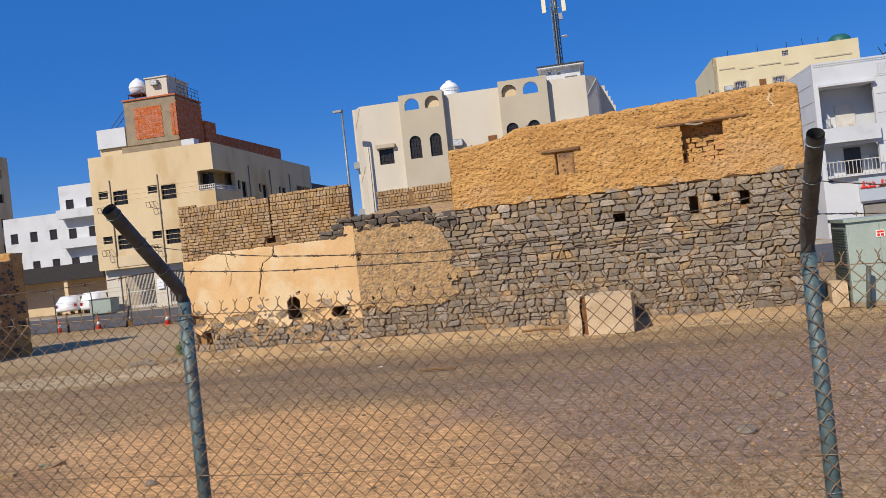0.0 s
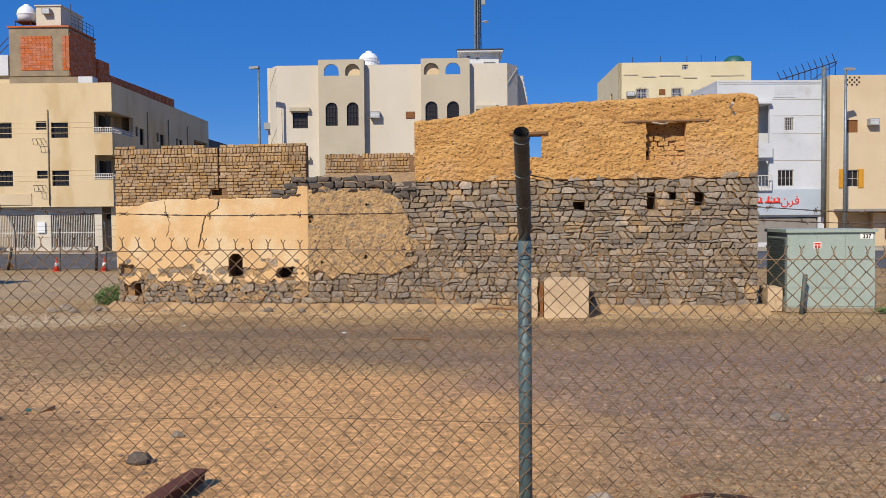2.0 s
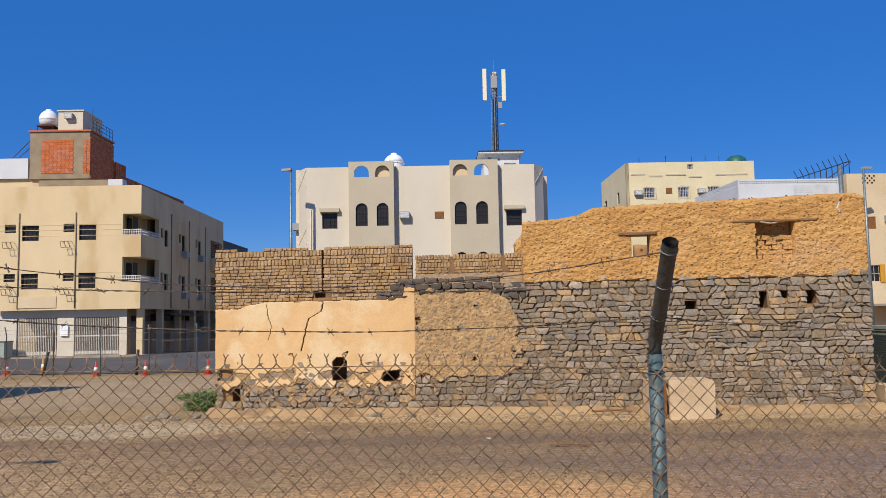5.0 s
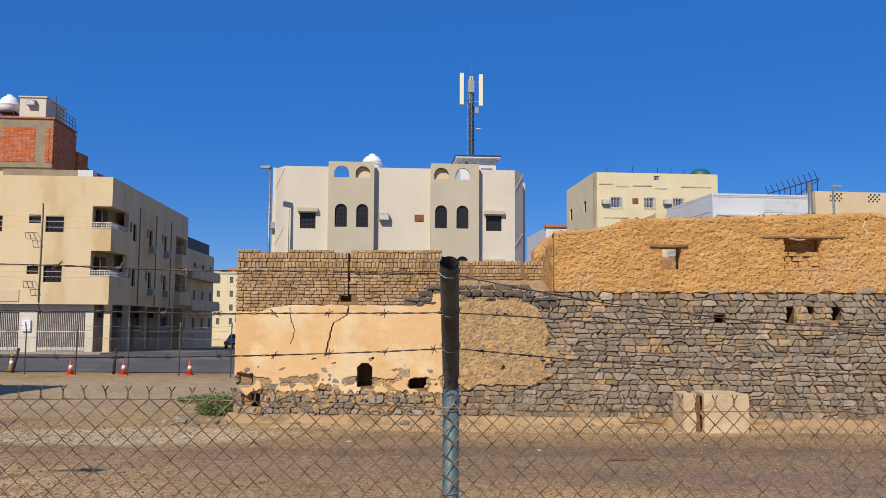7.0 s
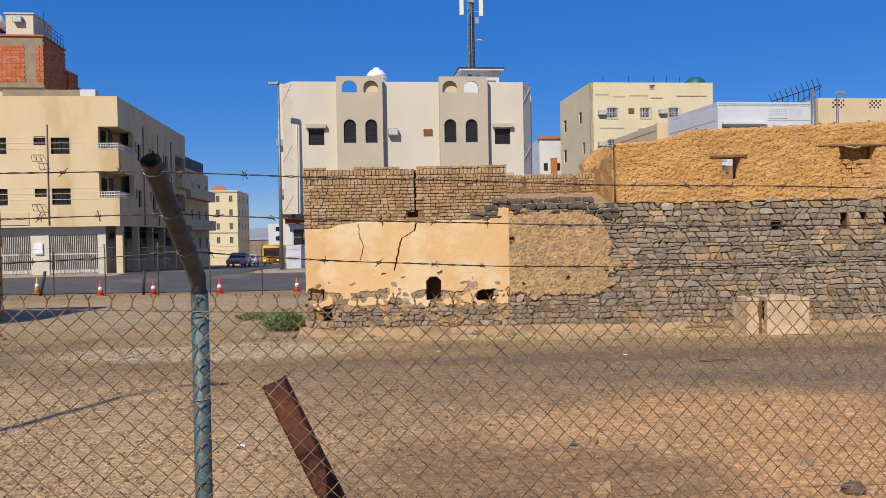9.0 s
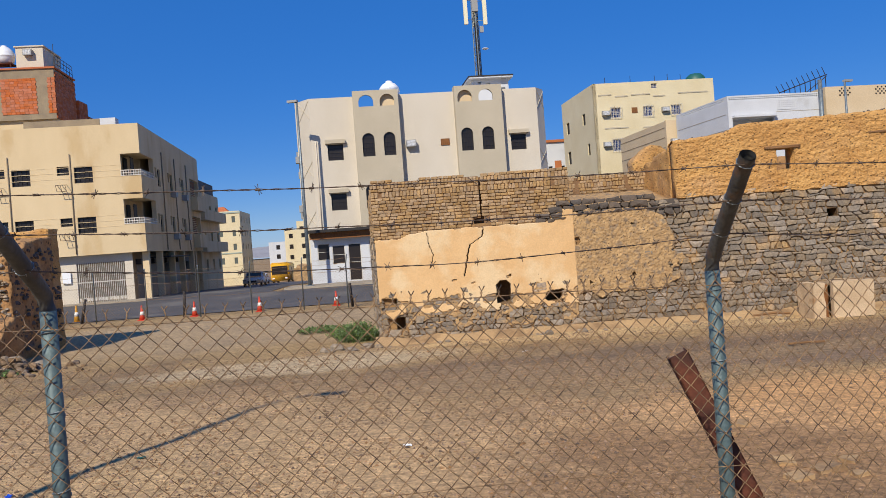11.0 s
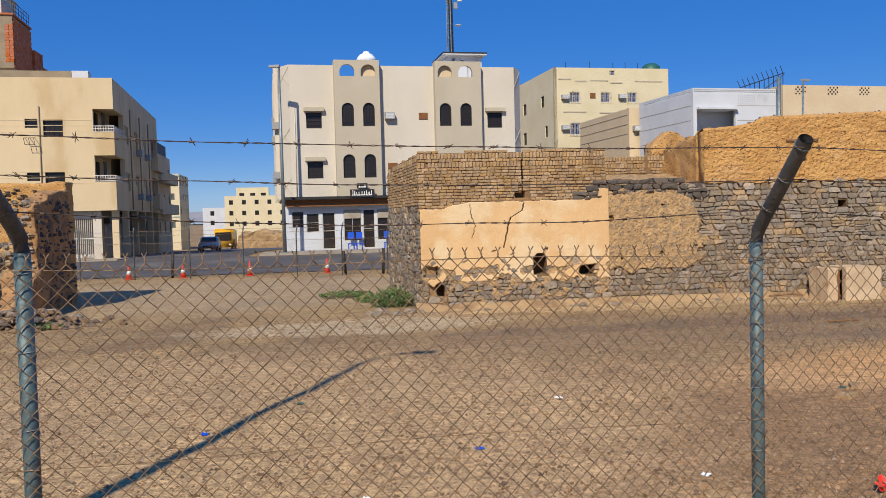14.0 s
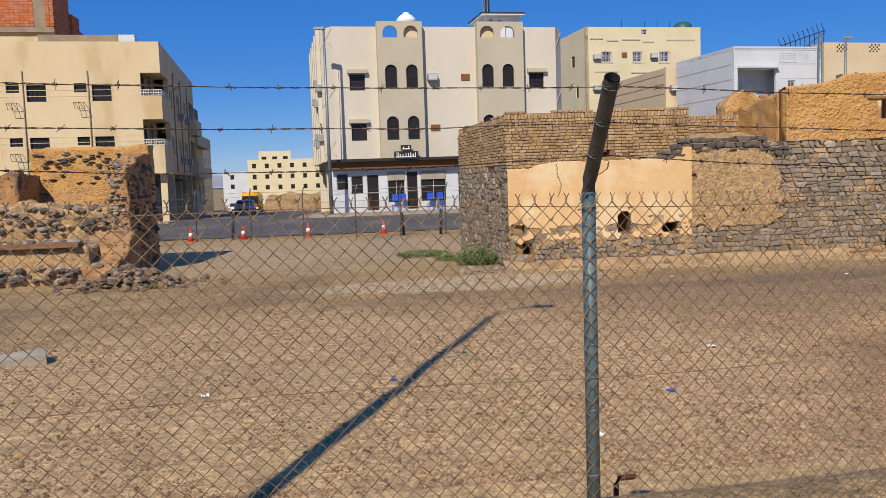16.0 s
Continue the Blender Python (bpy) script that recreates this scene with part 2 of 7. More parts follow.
M = {
    "earth": ground_material(),
    "asphalt": surf("asphalt", rgb(92, 92, 95), rgb(76, 77, 80), 0.6, 0.85, 0.25, 60.0, c3=rgb(112, 110, 107), c3_scale=0.25, c3_cut=0.6),
    "kerb": surf("kerb_concrete", rgb(186, 174, 154), rgb(160, 148, 130), 1.4, 0.9, 0.3, 30.0),
    "stone": surf("basalt_stone", rgb(146, 133, 117), rgb(166, 145, 116), 4.0, 0.9, 1.0, 18.0, c3=rgb(186, 154, 112), c3_scale=1.6, c3_cut=0.6, per="object", spread=0.28, sat=(0.7, 1.1), grit=0.5),
    "stone_j": surf("basalt_rubble", rgb(146, 133, 117), rgb(166, 145, 116), 4.0, 0.9, 1.0, 18.0, c3=rgb(186, 154, 112), c3_scale=1.6, c3_cut=0.6, per="island", spread=0.28, sat=(0.7, 1.1), grit=0.5),
    "dark_stone": surf("black_basalt", rgb(90, 82, 76), rgb(112, 99, 86), 3.0, 0.9, 0.5, 22.0, per="island", spread=0.3),
    "rubble": surf("broken_wall_core", rgb(132, 112, 90), rgb(158, 126, 90), 3.0, 0.95, 0.9, 18.0, c3=rgb(92, 82, 74), c3_scale=3.0, c3_cut=0.56, per="island", spread=0.35),
    "mortar": surf("mud_mortar", rgb(112, 87, 60), rgb(146, 114, 78), 3.5, 0.95, 0.6, 20.0, c3=rgb(170, 132, 86), c3_scale=0.8, c3_cut=0.55),
    "mud": surf("mud_render", rgb(222, 172, 104), rgb(202, 150, 86), 1.6, 0.95, 0.95, 22.0, c3=rgb(214, 168, 114), c3_scale=0.5, c3_cut=0.6, pit_shade=0.25, pit_scale=8.0, bdist=0.05, stretch=(0.85, 1, 1.3), grit=0.4),
    "mud_mix": surf("mud_and_rubble_render", rgb(202, 166, 117), rgb(174, 141, 99), 5.5, 0.95, 0.9, 14.0, c3=rgb(150, 128, 102), c3_scale=6.0, c3_cut=0.58, pit_shade=0.22, pit_scale=11.0, bdist=0.04),
    "mud_wall": surf("weathered_mud", rgb(196, 150, 98), rgb(166, 122, 78), 2.5, 0.95, 0.8, 14.0, c3=rgb(112, 94, 78), c3_scale=1.6, c3_cut=0.62, pit_shade=0.3, pit_scale=5.0, bdist=0.04),
    "plaster": surf("lime_plaster", rgb(228, 190, 138), rgb(216, 174, 120), 0.8, 0.9, 0.25, 26.0, c3=rgb(228, 200, 156), c3_scale=1.1, c3_cut=0.56, grit=0.18),
    "silt": surf("washed_silt", rgb(196, 162, 116), rgb(170, 138, 100), 1.6, 0.95, 0.5, 22.0, c3=rgb(150, 120, 86), c3_scale=1.4, c3_cut=0.6),
    "brick": surf("mud_brick", rgb(202, 166, 116), rgb(168, 134, 90), 2.4, 0.95, 0.8, 20.0, per="object", spread=0.14, sat=(0.8, 1.05), grit=0.5),
    "brick_j": surf("mud_brick_rest", rgb(202, 166, 116), rgb(168, 134, 90), 2.4, 0.95, 0.8, 20.0, per="island", spread=0.14, sat=(0.8, 1.05), grit=0.5),
    "brick_mortar": surf("brick_joint", rgb(128, 98, 68), rgb(148, 114, 80), 3.0, 0.95, 0.4, 26.0),
    "red_brick": surf("hollow_red_brick", rgb(204, 122, 80), rgb(192, 106, 66), 3.0, 0.9, 0.3, 22.0, per="island", spread=0.1, sat=(0.9, 1.1)),
    "concrete": surf("grey_concrete", rgb(168, 150, 122), rgb(146, 130, 108), 1.3, 0.9, 0.3, 30.0),
    "lime_block": surf("cast_lime_block", rgb(222, 196, 160), rgb(204, 176, 140), 2.0, 0.9, 0.35, 30.0, c3=rgb(176, 138, 98), c3_scale=2.5, c3_cut=0.66),
    "cream": surf("cream_render", rgb(227, 204, 163), rgb(213, 189, 147), 0.6, 0.85, 0.12, 50.0, c3=rgb(206, 177, 130), c3_scale=0.6, c3_cut=0.62, stretch=(1, 1, 0.4), grit=0.2),
    "offwhite": surf("offwhite_render", rgb(226, 216, 198), rgb(216, 205, 185), 0.5, 0.85, 0.1, 50.0, c3=rgb(214, 202, 182), c3_scale=0.4, c3_cut=0.66, stretch=(1, 1, 0.4)),
    "greige": surf("greige_render", rgb(204, 192, 168), rgb(194, 182, 158), 0.6, 0.85, 0.1, 50.0),
    "yellow": surf("pale_yellow_render", rgb(236, 222, 184), rgb(227, 211, 170), 0.5, 0.85, 0.1, 50.0),
    "white": surf("white_paint", rgb(222, 224, 226), rgb(210, 213, 216), 0.6, 0.75, 0.1, 50.0, c3=rgb(200, 200, 198), c3_scale=0.6, c3_cut=0.68),
    "tan": surf("tan_render", rgb(228, 206, 170), rgb(218, 194, 156), 0.5, 0.85, 0.1, 50.0),
    "orange_band": surf("orange_render", rgb(196, 120, 70), rgb(186, 110, 62), 0.5, 0.85, 0.1, 50.0),
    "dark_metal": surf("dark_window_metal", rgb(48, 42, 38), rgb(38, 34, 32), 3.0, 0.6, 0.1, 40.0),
    "wood": surf("weathered_wood", rgb(150, 98, 52), rgb(120, 76, 40), 3.0, 0.85, 0.4, 30.0, stretch=(6, 6, 1)),
    "old_wood": surf("old_lintel_wood", rgb(158, 118, 76), rgb(120, 86, 56), 4.0, 0.9, 0.5, 30.0, stretch=(1, 6, 6)),
    "steel": surf("galvanised_steel", rgb(150, 160, 164), rgb(120, 132, 138), 5.0, 0.5, 0.2, 60.0, metal=0.55, c3=rgb(110, 104, 96), c3_scale=8.0, c3_cut=0.66),
    "post": surf("grey_green_painted_steel", rgb(100, 120, 122), rgb(80, 100, 104), 6.0, 0.55, 0.25, 45.0, metal=0.15, c3=rgb(84, 88, 86), c3_scale=9.0, c3_cut=0.63),
    # darker than the post: the arm's underside shade put into its colour
    "arm": surf("shaded_arm_steel", rgb(104, 104, 100), rgb(78, 76, 72), 6.0, 0.6, 0.25, 45.0, metal=0.3, c3=rgb(112, 88, 68), c3_scale=10.0, c3_cut=0.66),
    # tan paints sunlit wire, dark brown its shaded parts and rust
    "wire": surf("lit_and_weathered_wire", rgb(186, 152, 112), rgb(88, 70, 54), 22.0, 0.6, 0.1, 60.0, metal=0.1),
    "barb": surf("rusty_barbed_wire", rgb(122, 104, 88), rgb(84, 68, 56), 8.0, 0.7, 0.1, 60.0, metal=0.2),
    "rust": surf("rusted_steel", rgb(112, 62, 42), rgb(78, 44, 34), 4.0, 0.9, 0.4, 40.0, c3=rgb(56, 42, 38), c3_scale=3.0, c3_cut=0.6),
    "cabinet": surf("grey_green_enamel", rgb(176, 188, 176), rgb(164, 178, 166), 1.2, 0.5, 0.06, 50.0),
    "cabinet_dark": surf("shaded_louvre_enamel", rgb(96, 104, 98), rgb(84, 92, 88), 1.2, 0.6, 0.06, 50.0),
    "glass": plain("dark_glass", rgb(42, 36, 32), 0.3),
    "blue_glass": plain("blue_tinted_glass", rgb(44, 62, 112), 0.25),
    "black": plain("black_rubber", rgb(26, 26, 27), 0.8),
    "white_plastic": plain("white_plastic", rgb(232, 234, 236), 0.4),
    "grey_plastic": plain("grey_plastic", rgb(150, 150, 148), 0.5),
    "green_plastic": plain("green_fibreglass", rgb(36, 92, 84), 0.5),
    "orange_cone": surf("orange_plastic", rgb(226, 74, 48), rgb(214, 64, 40), 3.0, 0.5, 0.05, 40.0),
    "yellow_cone": surf("yellow_plastic", rgb(222, 160, 44), rgb(208, 146, 38), 3.0, 0.5, 0.05, 40.0),
    "red": plain("red_letter_enamel", rgb(214, 52, 34), 0.5),
    "sign_grey": surf("sign_board", rgb(196, 206, 214), rgb(186, 197, 206), 0.8, 0.5, 0.05, 40.0),
    "sign_black": plain("black_sign", rgb(40, 36, 32), 0.5),
    "letter_white": plain("white_letter", rgb(240, 238, 230), 0.5),
    "blue": plain("blue_plastic", rgb(28, 84, 200), 0.5),
    "gravel": surf("mixed_gravel", rgb(168, 134, 100), rgb(126, 98, 72), 3.0, 0.9, 0.3, 40.0, per="island", spread=0.5, sat=(0.75, 1.15)),
    "leaf": surf("dusty_leaf", rgb(122, 146, 80), rgb(92, 118, 60), 6.0, 0.8, 0.1, 40.0, per="island", spread=0.35),
    "bus_yellow": plain("yellow_bus_paint", rgb(226, 168, 36), 0.35),
    "car_white": plain("white_car_paint", rgb(232, 234, 236), 0.25),
    "car_silver": plain("silver_car_paint", rgb(176, 180, 184), 0.3, 0.3),
    "chrome": plain("chrome", rgb(200, 202, 204), 0.2, 1.0),
    "lamp_red": plain("red_lamp_glass", rgb(150, 24, 20), 0.2),
    "gate": surf("white_painted_iron", rgb(226, 220, 208), rgb(208, 202, 190), 2.0, 0.6, 0.1, 40.0, c3=rgb(170, 150, 126), c3_scale=1.5, c3_cut=0.66),
    "shutter": surf("grey_roller_shutter", rgb(158, 152, 144), rgb(140, 134, 126), 1.0, 0.6, 0.1, 40.0),
    "aerial": plain("cream_fibreglass", rgb(226, 218, 186), 0.5),
    # pale bluish grey: distance haze painted into the hill colour
    "hill": surf("hazy_hill", rgb(170, 168, 170), rgb(156, 154, 158), 0.02, 0.95, 0.2, 0.3),
}


# ---- builders ----
def bx(bm, x0, x1, y0, y1, z0, z1):
    v = [bm.verts.new(p) for p in ((x0, y0, z0), (x1, y0, z0), (x1, y1, z0), (x0, y1, z0), (x0, y0, z1), (x1, y0, z1), (x1, y1, z1), (x0, y1, z1))]
    for f in ((3, 2, 1, 0), (4, 5, 6, 7), (0, 1, 5, 4), (1, 2, 6, 5), (2, 3, 7, 6), (3, 0, 4, 7)):
        bm.faces.new([v[i] for i in f])
    return bm


def tube(bm, pts, r, n=8, caps=True, r1=None):
    """A round bar along points, from radius r to r1."""
    pts = [Vector(p) for p in pts]
    rings = []
    for i, p in enumerate(pts):
        d = (pts[min(i + 1, len(pts) - 1)] - pts[max(i - 1, 0)]).normalized()
        a = d.cross(Vector((0, 0, 1)) if abs(d.z) < 0.9 else Vector((1, 0, 0))).normalized()
        b = d.cross(a)
        rr = r if r1 is None else r + (r1 - r) * i / (len(pts) - 1)
        rings.append([bm.verts.new(p + (a * math.cos(k * 2 * math.pi / n) + b * math.sin(k * 2 * math.pi / n)) * rr) for k in range(n)])
    for q, s in zip(rings, rings[1:]):
        for k in range(n):
            bm.faces.new((q[k], q[(k + 1) % n], s[(k + 1) % n], s[k]))
    if caps:
        bm.faces.new(rings[0][::-1])
        bm.faces.new(rings[-1])
    return bm


def lathe(bm, profile, n=16, at=(0, 0, 0)):
    """A turned shape from (radius, height) pairs."""
    rings = [[bm.verts.new((at[0] + r * math.cos(k * 2 * math.pi / n), at[1] + r * math.sin(k * 2 * math.pi / n), at[2] + z)) for k in range(n)] for r, z in profile]
    for q, s in zip(rings, rings[1:]):
        for k in range(n):
            bm.faces.new((q[k], q[(k + 1) % n], s[(k + 1) % n], s[k]))
    bm.faces.new(rings[0][::-1])
    bm.faces.new(rings[-1])
    return bm


def holed(bm, u0, u1, z0, z1, y0, y1, holes):
    """An upright slab with rectangular openings right through it: holes are (u0, u1, z0, z1)."""
    us = sorted({u0, u1, *[min(max(h[i], u0), u1) for h in holes for i in (0, 1)]})
    zs = sorted({z0, z1, *[min(max(h[i], z0), z1) for h in holes for i in (2, 3)]})

    def solid(i, k):
        if not (0 <= i < len(us) - 1 and 0 <= k < len(zs) - 1):
            return False
        u, z = (us[i] + us[i + 1]) / 2, (zs[k] + zs[k + 1]) / 2
        return not any(h[0] < u < h[1] and h[2] < z < h[3] for h in holes)

    vs = {}

    def vert(i, k, y):
        if (i, k, y) not in vs:
            vs[i, k, y] = bm.verts.new((us[i], y, zs[k]))
        return vs[i, k, y]

    for i in range(len(us) - 1):
        for k in range(len(zs) - 1):
            if not solid(i, k):
                continue
            bm.faces.new([vert(*p, y0) for p in ((i, k), (i + 1, k), (i + 1, k + 1), (i, k + 1))])
            bm.faces.new([vert(*p, y1) for p in ((i, k + 1), (i + 1, k + 1), (i + 1, k), (i, k))])
            for di, dk, a, b in ((-1, 0, (i, k + 1), (i, k)), (1, 0, (i + 1, k), (i + 1, k + 1)), (0, -1, (i, k), (i + 1, k)), (0, 1, (i + 1, k + 1), (i, k + 1))):
                if not solid(i + di, k + dk):
                    bm.faces.new((vert(*b, y0), vert(*a, y0), vert(*a, y1), vert(*b, y1)))
    return bm


def spandrels(bm, u0, u1, z_top, y0, y1, n=8):
    """The two corner pieces that turn the head of a square opening into a round arch."""
    r = (u1 - u0) / 2
    c = (u0 + u1) / 2
    for s in (-1, 1):
        arc = [(c + s * r * math.cos(a), z_top - r + r * math.sin(a)) for a in [k * math.pi / 2 / n for k in range(n + 1)]]
        pts = arc + [(c + s * r, z_top)]
        f = [bm.verts.new((u, y0, z)) for u, z in pts]
        b = [bm.verts.new((u, y1, z)) for u, z in pts]
        for k in range(n):
            bm.faces.new((f[k], f[k + 1], f[-1]))
            bm.faces.new((f[k], b[k], b[k + 1], f[k + 1]))
    return bm


def lumpy(bm, x0, x1, y0, y1, z0, z1, res=0.12, amp=0.05, freq=3.0, rise=None):
    """A weathered block: a box of small cells, pushed in and out by noise; rise bends its top."""
    start = len(bm.verts)
    n = [max(2, int(round((b - a) / res))) for a, b in ((x0, x1), (y0, y1), (z0, z1))]
    cache = {}

    def at(i, j, k):
        if (i, j, k) not in cache:
            p = Vector((x0 + (x1 - x0) * i / n[0], y0 + (y1 - y0) * j / n[1], z0 + (z1 - z0) * k / n[2]))
            if rise:
                p.z = z0 + (p.z - z0) * (rise(p.x, p.y) - z0) / (z1 - z0)
            q = p + noise.noise_vector(p * freq) * amp + noise.noise_vector(p * freq * 3.1) * amp * 0.45
            if k == 0:
                q.z = p.z
            cache[i, j, k] = bm.verts.new(q)
        return cache[i, j, k]

    for j, flip in ((0, False), (n[1], True)):
        for i in range(n[0]):
            for k in range(n[2]):
                f = [at(i, j, k), at(i + 1, j, k), at(i + 1, j, k + 1), at(i, j, k + 1)]
                bm.faces.new(f[::-1] if flip else f)
    for i, flip in ((0, True), (n[0], False)):
        for j in range(n[1]):
            for k in range(n[2]):
                f = [at(i, j, k), at(i, j + 1, k), at(i, j + 1, k + 1), at(i, j, k + 1)]
                bm.faces.new(f[::-1] if flip else f)
    for i in range(n[0]):
        for j in range(n[1]):
            bm.faces.new((at(i, j, n[2]), at(i + 1, j, n[2]), at(i + 1, j + 1, n[2]), at(i, j + 1, n[2])))
    return bm


def rock(bm, x, y, z, sx, sy, sz, rng, rings=3, n=6):
    """An angular stone that sits on z."""
    top = []
    a0 = rng.random() * 6
    prev = None
    for r in range(rings + 1):
        h = r / rings
        k = (0.8, 1.0, 0.86, 0.45)[min(r, 3)]
        ring = [bm.verts.new((x + math.cos(a0 + i * 2 * math.pi / n) * sx * k * rng.uniform(0.75, 1.15), y + math.sin(a0 + i * 2 * math.pi / n) * sy * k * rng.uniform(0.75, 1.15), z + sz * (h + rng.uniform(-0.08, 0.08) if r else -0.05))) for i in range(n)]
        if prev:
            for i in range(n):
                bm.faces.new((prev[i], prev[(i + 1) % n], ring[(i + 1) % n], ring[i]))
        prev = ring
    bm.faces.new(prev)
    return bm


def mesh_of(name, bm, material, smooth=False):
    me = bpy.data.meshes.new(name)
    bm.normal_update()
    bm.to_mesh(me)
    bm.free()
    me.materials.append(material)
    if smooth:
        me.polygons.foreach_set("use_smooth", [True] * len(me.polygons))
    return me


def part(name, bm, material, parent, label="", smooth=False):
    ob = new(name, mesh_of(name, bm, material, smooth))
    ob.parent = parent
    return tagged(ob, label)


def thing(name, m, label, category, group="", kind=""):
    ob = new(name)
    ob.empty_display_size = 0.2
    ob.matrix_world = m
    return tagged(ob, label, category, group, kind)


def single(name, bm, material, label, category, group="", kind="", m=None, smooth=False):
    ob = new(name, mesh_of(name, bm, material, smooth))
    if m is not None:
        ob.matrix_world = m
    return tagged(ob, label, category, group, kind)


def B():
    return bmesh.new()


def line_text(body, size, material, parent, m, name="lettering"):
    """Flat raised lettering in the built-in font, as a mesh."""
    c = bpy.data.curves.new(name, "FONT")
    c.body, c.size, c.extrude, c.align_x, c.align_y = body, size, 0.01, "CENTER", "CENTER"
    tmp = new(name, c)
    bpy.context.view_layer.update()
    me = bpy.data.meshes.new_from_object(tmp.evaluated_get(bpy.context.evaluated_depsgraph_get()))
    bpy.data.objects.remove(tmp)
    me.materials.clear()
    me.materials.append(material)
    ob = new(name, me)
    ob.parent = parent
    ob.matrix_local = m
    return ob


# ---- ground ----
FENCE_LINE = ((-22.5, 4.38), (-19.5, 4.78), (-16.49, 5.18), (-13.35, 5.58), (-10.71, 5.94), (-7.46, 6.5), (-4.57, 6.84), (-1.77, 7.22), (1.03, 7.42), (3.9, 7.7))


def fence_y(x):
    for (a, ya), (b, yb) in zip(FENCE_LINE, FENCE_LINE[1:]):
        if x <= b or b == 3.9:
            return ya + (yb - ya) * (x - a) / (b - a)


def smooth01(a):
    a = min(max(a, 0.0), 1.0)
    return a * a * (3 - 2 * a)


def ground_z(x, y):
    """A raised verge on the walked side of the fence, the flat plot, and a slight rise to the street."""
    xc = min(max(x, -40.0), 20.0)
    h = (0.74 - 0.0155 * xc) * (1 - smooth01((y - fence_y(xc) - 0.3) / 1.9))
    h += 0.42 * smooth01((y - 43.5) / 11.0)
    h -= 0.03 * min(max(y - 60.0, 0.0), 100.0) * smooth01((-19.5 - x) / 2.0)
    return h


def rough_z(x, y):
    p = Vector((x, y, 0))
    a = 0.03 * noise.noise(p * 0.5) + 0.014 * noise.noise(p * 1.7) + 0.008 * noise.noise(p * 5.0)
    return ground_z(x, y) + a * smooth01((42.5 - y) / 3.0)


def strip(a, b, s):
    return list(np.arange(a, b, s))


gx = strip(-900, -120, 130) + strip(-120, -36, 12) + strip(-36, 10, 0.2) + strip(10, 70, 8) + strip(70, 901, 138)
gy = strip(-900, -40, 143) + strip(-40, 2, 3) + strip(2, 27, 0.16) + strip(27, 46, 0.4) + strip(46, 60, 2) + strip(60, 180, 20) + strip(180, 1601, 158)
gv = [(x, y, rough_z(x, y)) for y in gy for x in gx]
nx = len(gx)
gf = [(j * nx + i, j * nx + i + 1, (j + 1) * nx + i + 1, (j + 1) * nx + i) for j in range(len(gy) - 1) for i in range(nx - 1)]
me = bpy.data.meshes.new("ground")
me.from_pydata(gv, [], gf)
me.polygons.foreach_set("use_smooth", [True] * len(me.polygons))
me.materials.append(M["earth"])
tagged(new("ground", me), "trodden brown gravelly earth with orange sand patches", "ground", kind="structure")


def sheet(name, x0, x1, y0, y1, step, lift, material, label, category):
    xs, ys = np.linspace(x0, x1, max(2, int((x1 - x0) / step))), np.linspace(y0, y1, max(2, int((y1 - y0) / step)))
    vs = [(x, y, ground_z(x, y) + lift) for y in ys for x in xs]
    w = len(xs)
    fs = [(j * w + i, j * w + i + 1, (j + 1) * w + i + 1, (j + 1) * w + i) for j in range(len(ys) - 1) for i in range(w - 1)]
    me = bpy.data.meshes.new(name)
    me.from_pydata(vs, [], fs)
    me.materials.append(material)
    return tagged(new(name, me), label, category, kind="structure")


sheet("road", -130, 60, 43.2, 53.2, 1.0, 0.03, M["asphalt"], "worn grey asphalt road past the plot", "road")
sheet("road_side_street", -35.0, -22.0, 53.2, 170, 2.0, 0.032, M["asphalt"], "worn grey asphalt street between the houses", "road")
bm = B()
bx(bm, -21.2, 60, 53.2, 56.4, 0.2, 0.56)
single("pavement_corner", bm, M["kerb"], "raised concrete pavement with kerb before the shops", "pavement", kind="structure")
bm = B()
bx(bm, -130, -29.6, 52.9, 55.5, 0.2, 0.5)
single("pavement_west", bm, M["kerb"], "raised concrete pavement with kerb before the house", "pavement", kind="structure")


# ---- chain-link fence beside the walk ----
POSTS = tuple(x for x, y in FENCE_LINE[::-1])


def mesh_top(x):
    return 2.25 - 0.0205 * x


FENCE_GROUP = "bent-arm posts of the chain-link fence"
rng = random.Random(4)
ARM = (0.47, 0.42)   # reach towards the walk, and rise


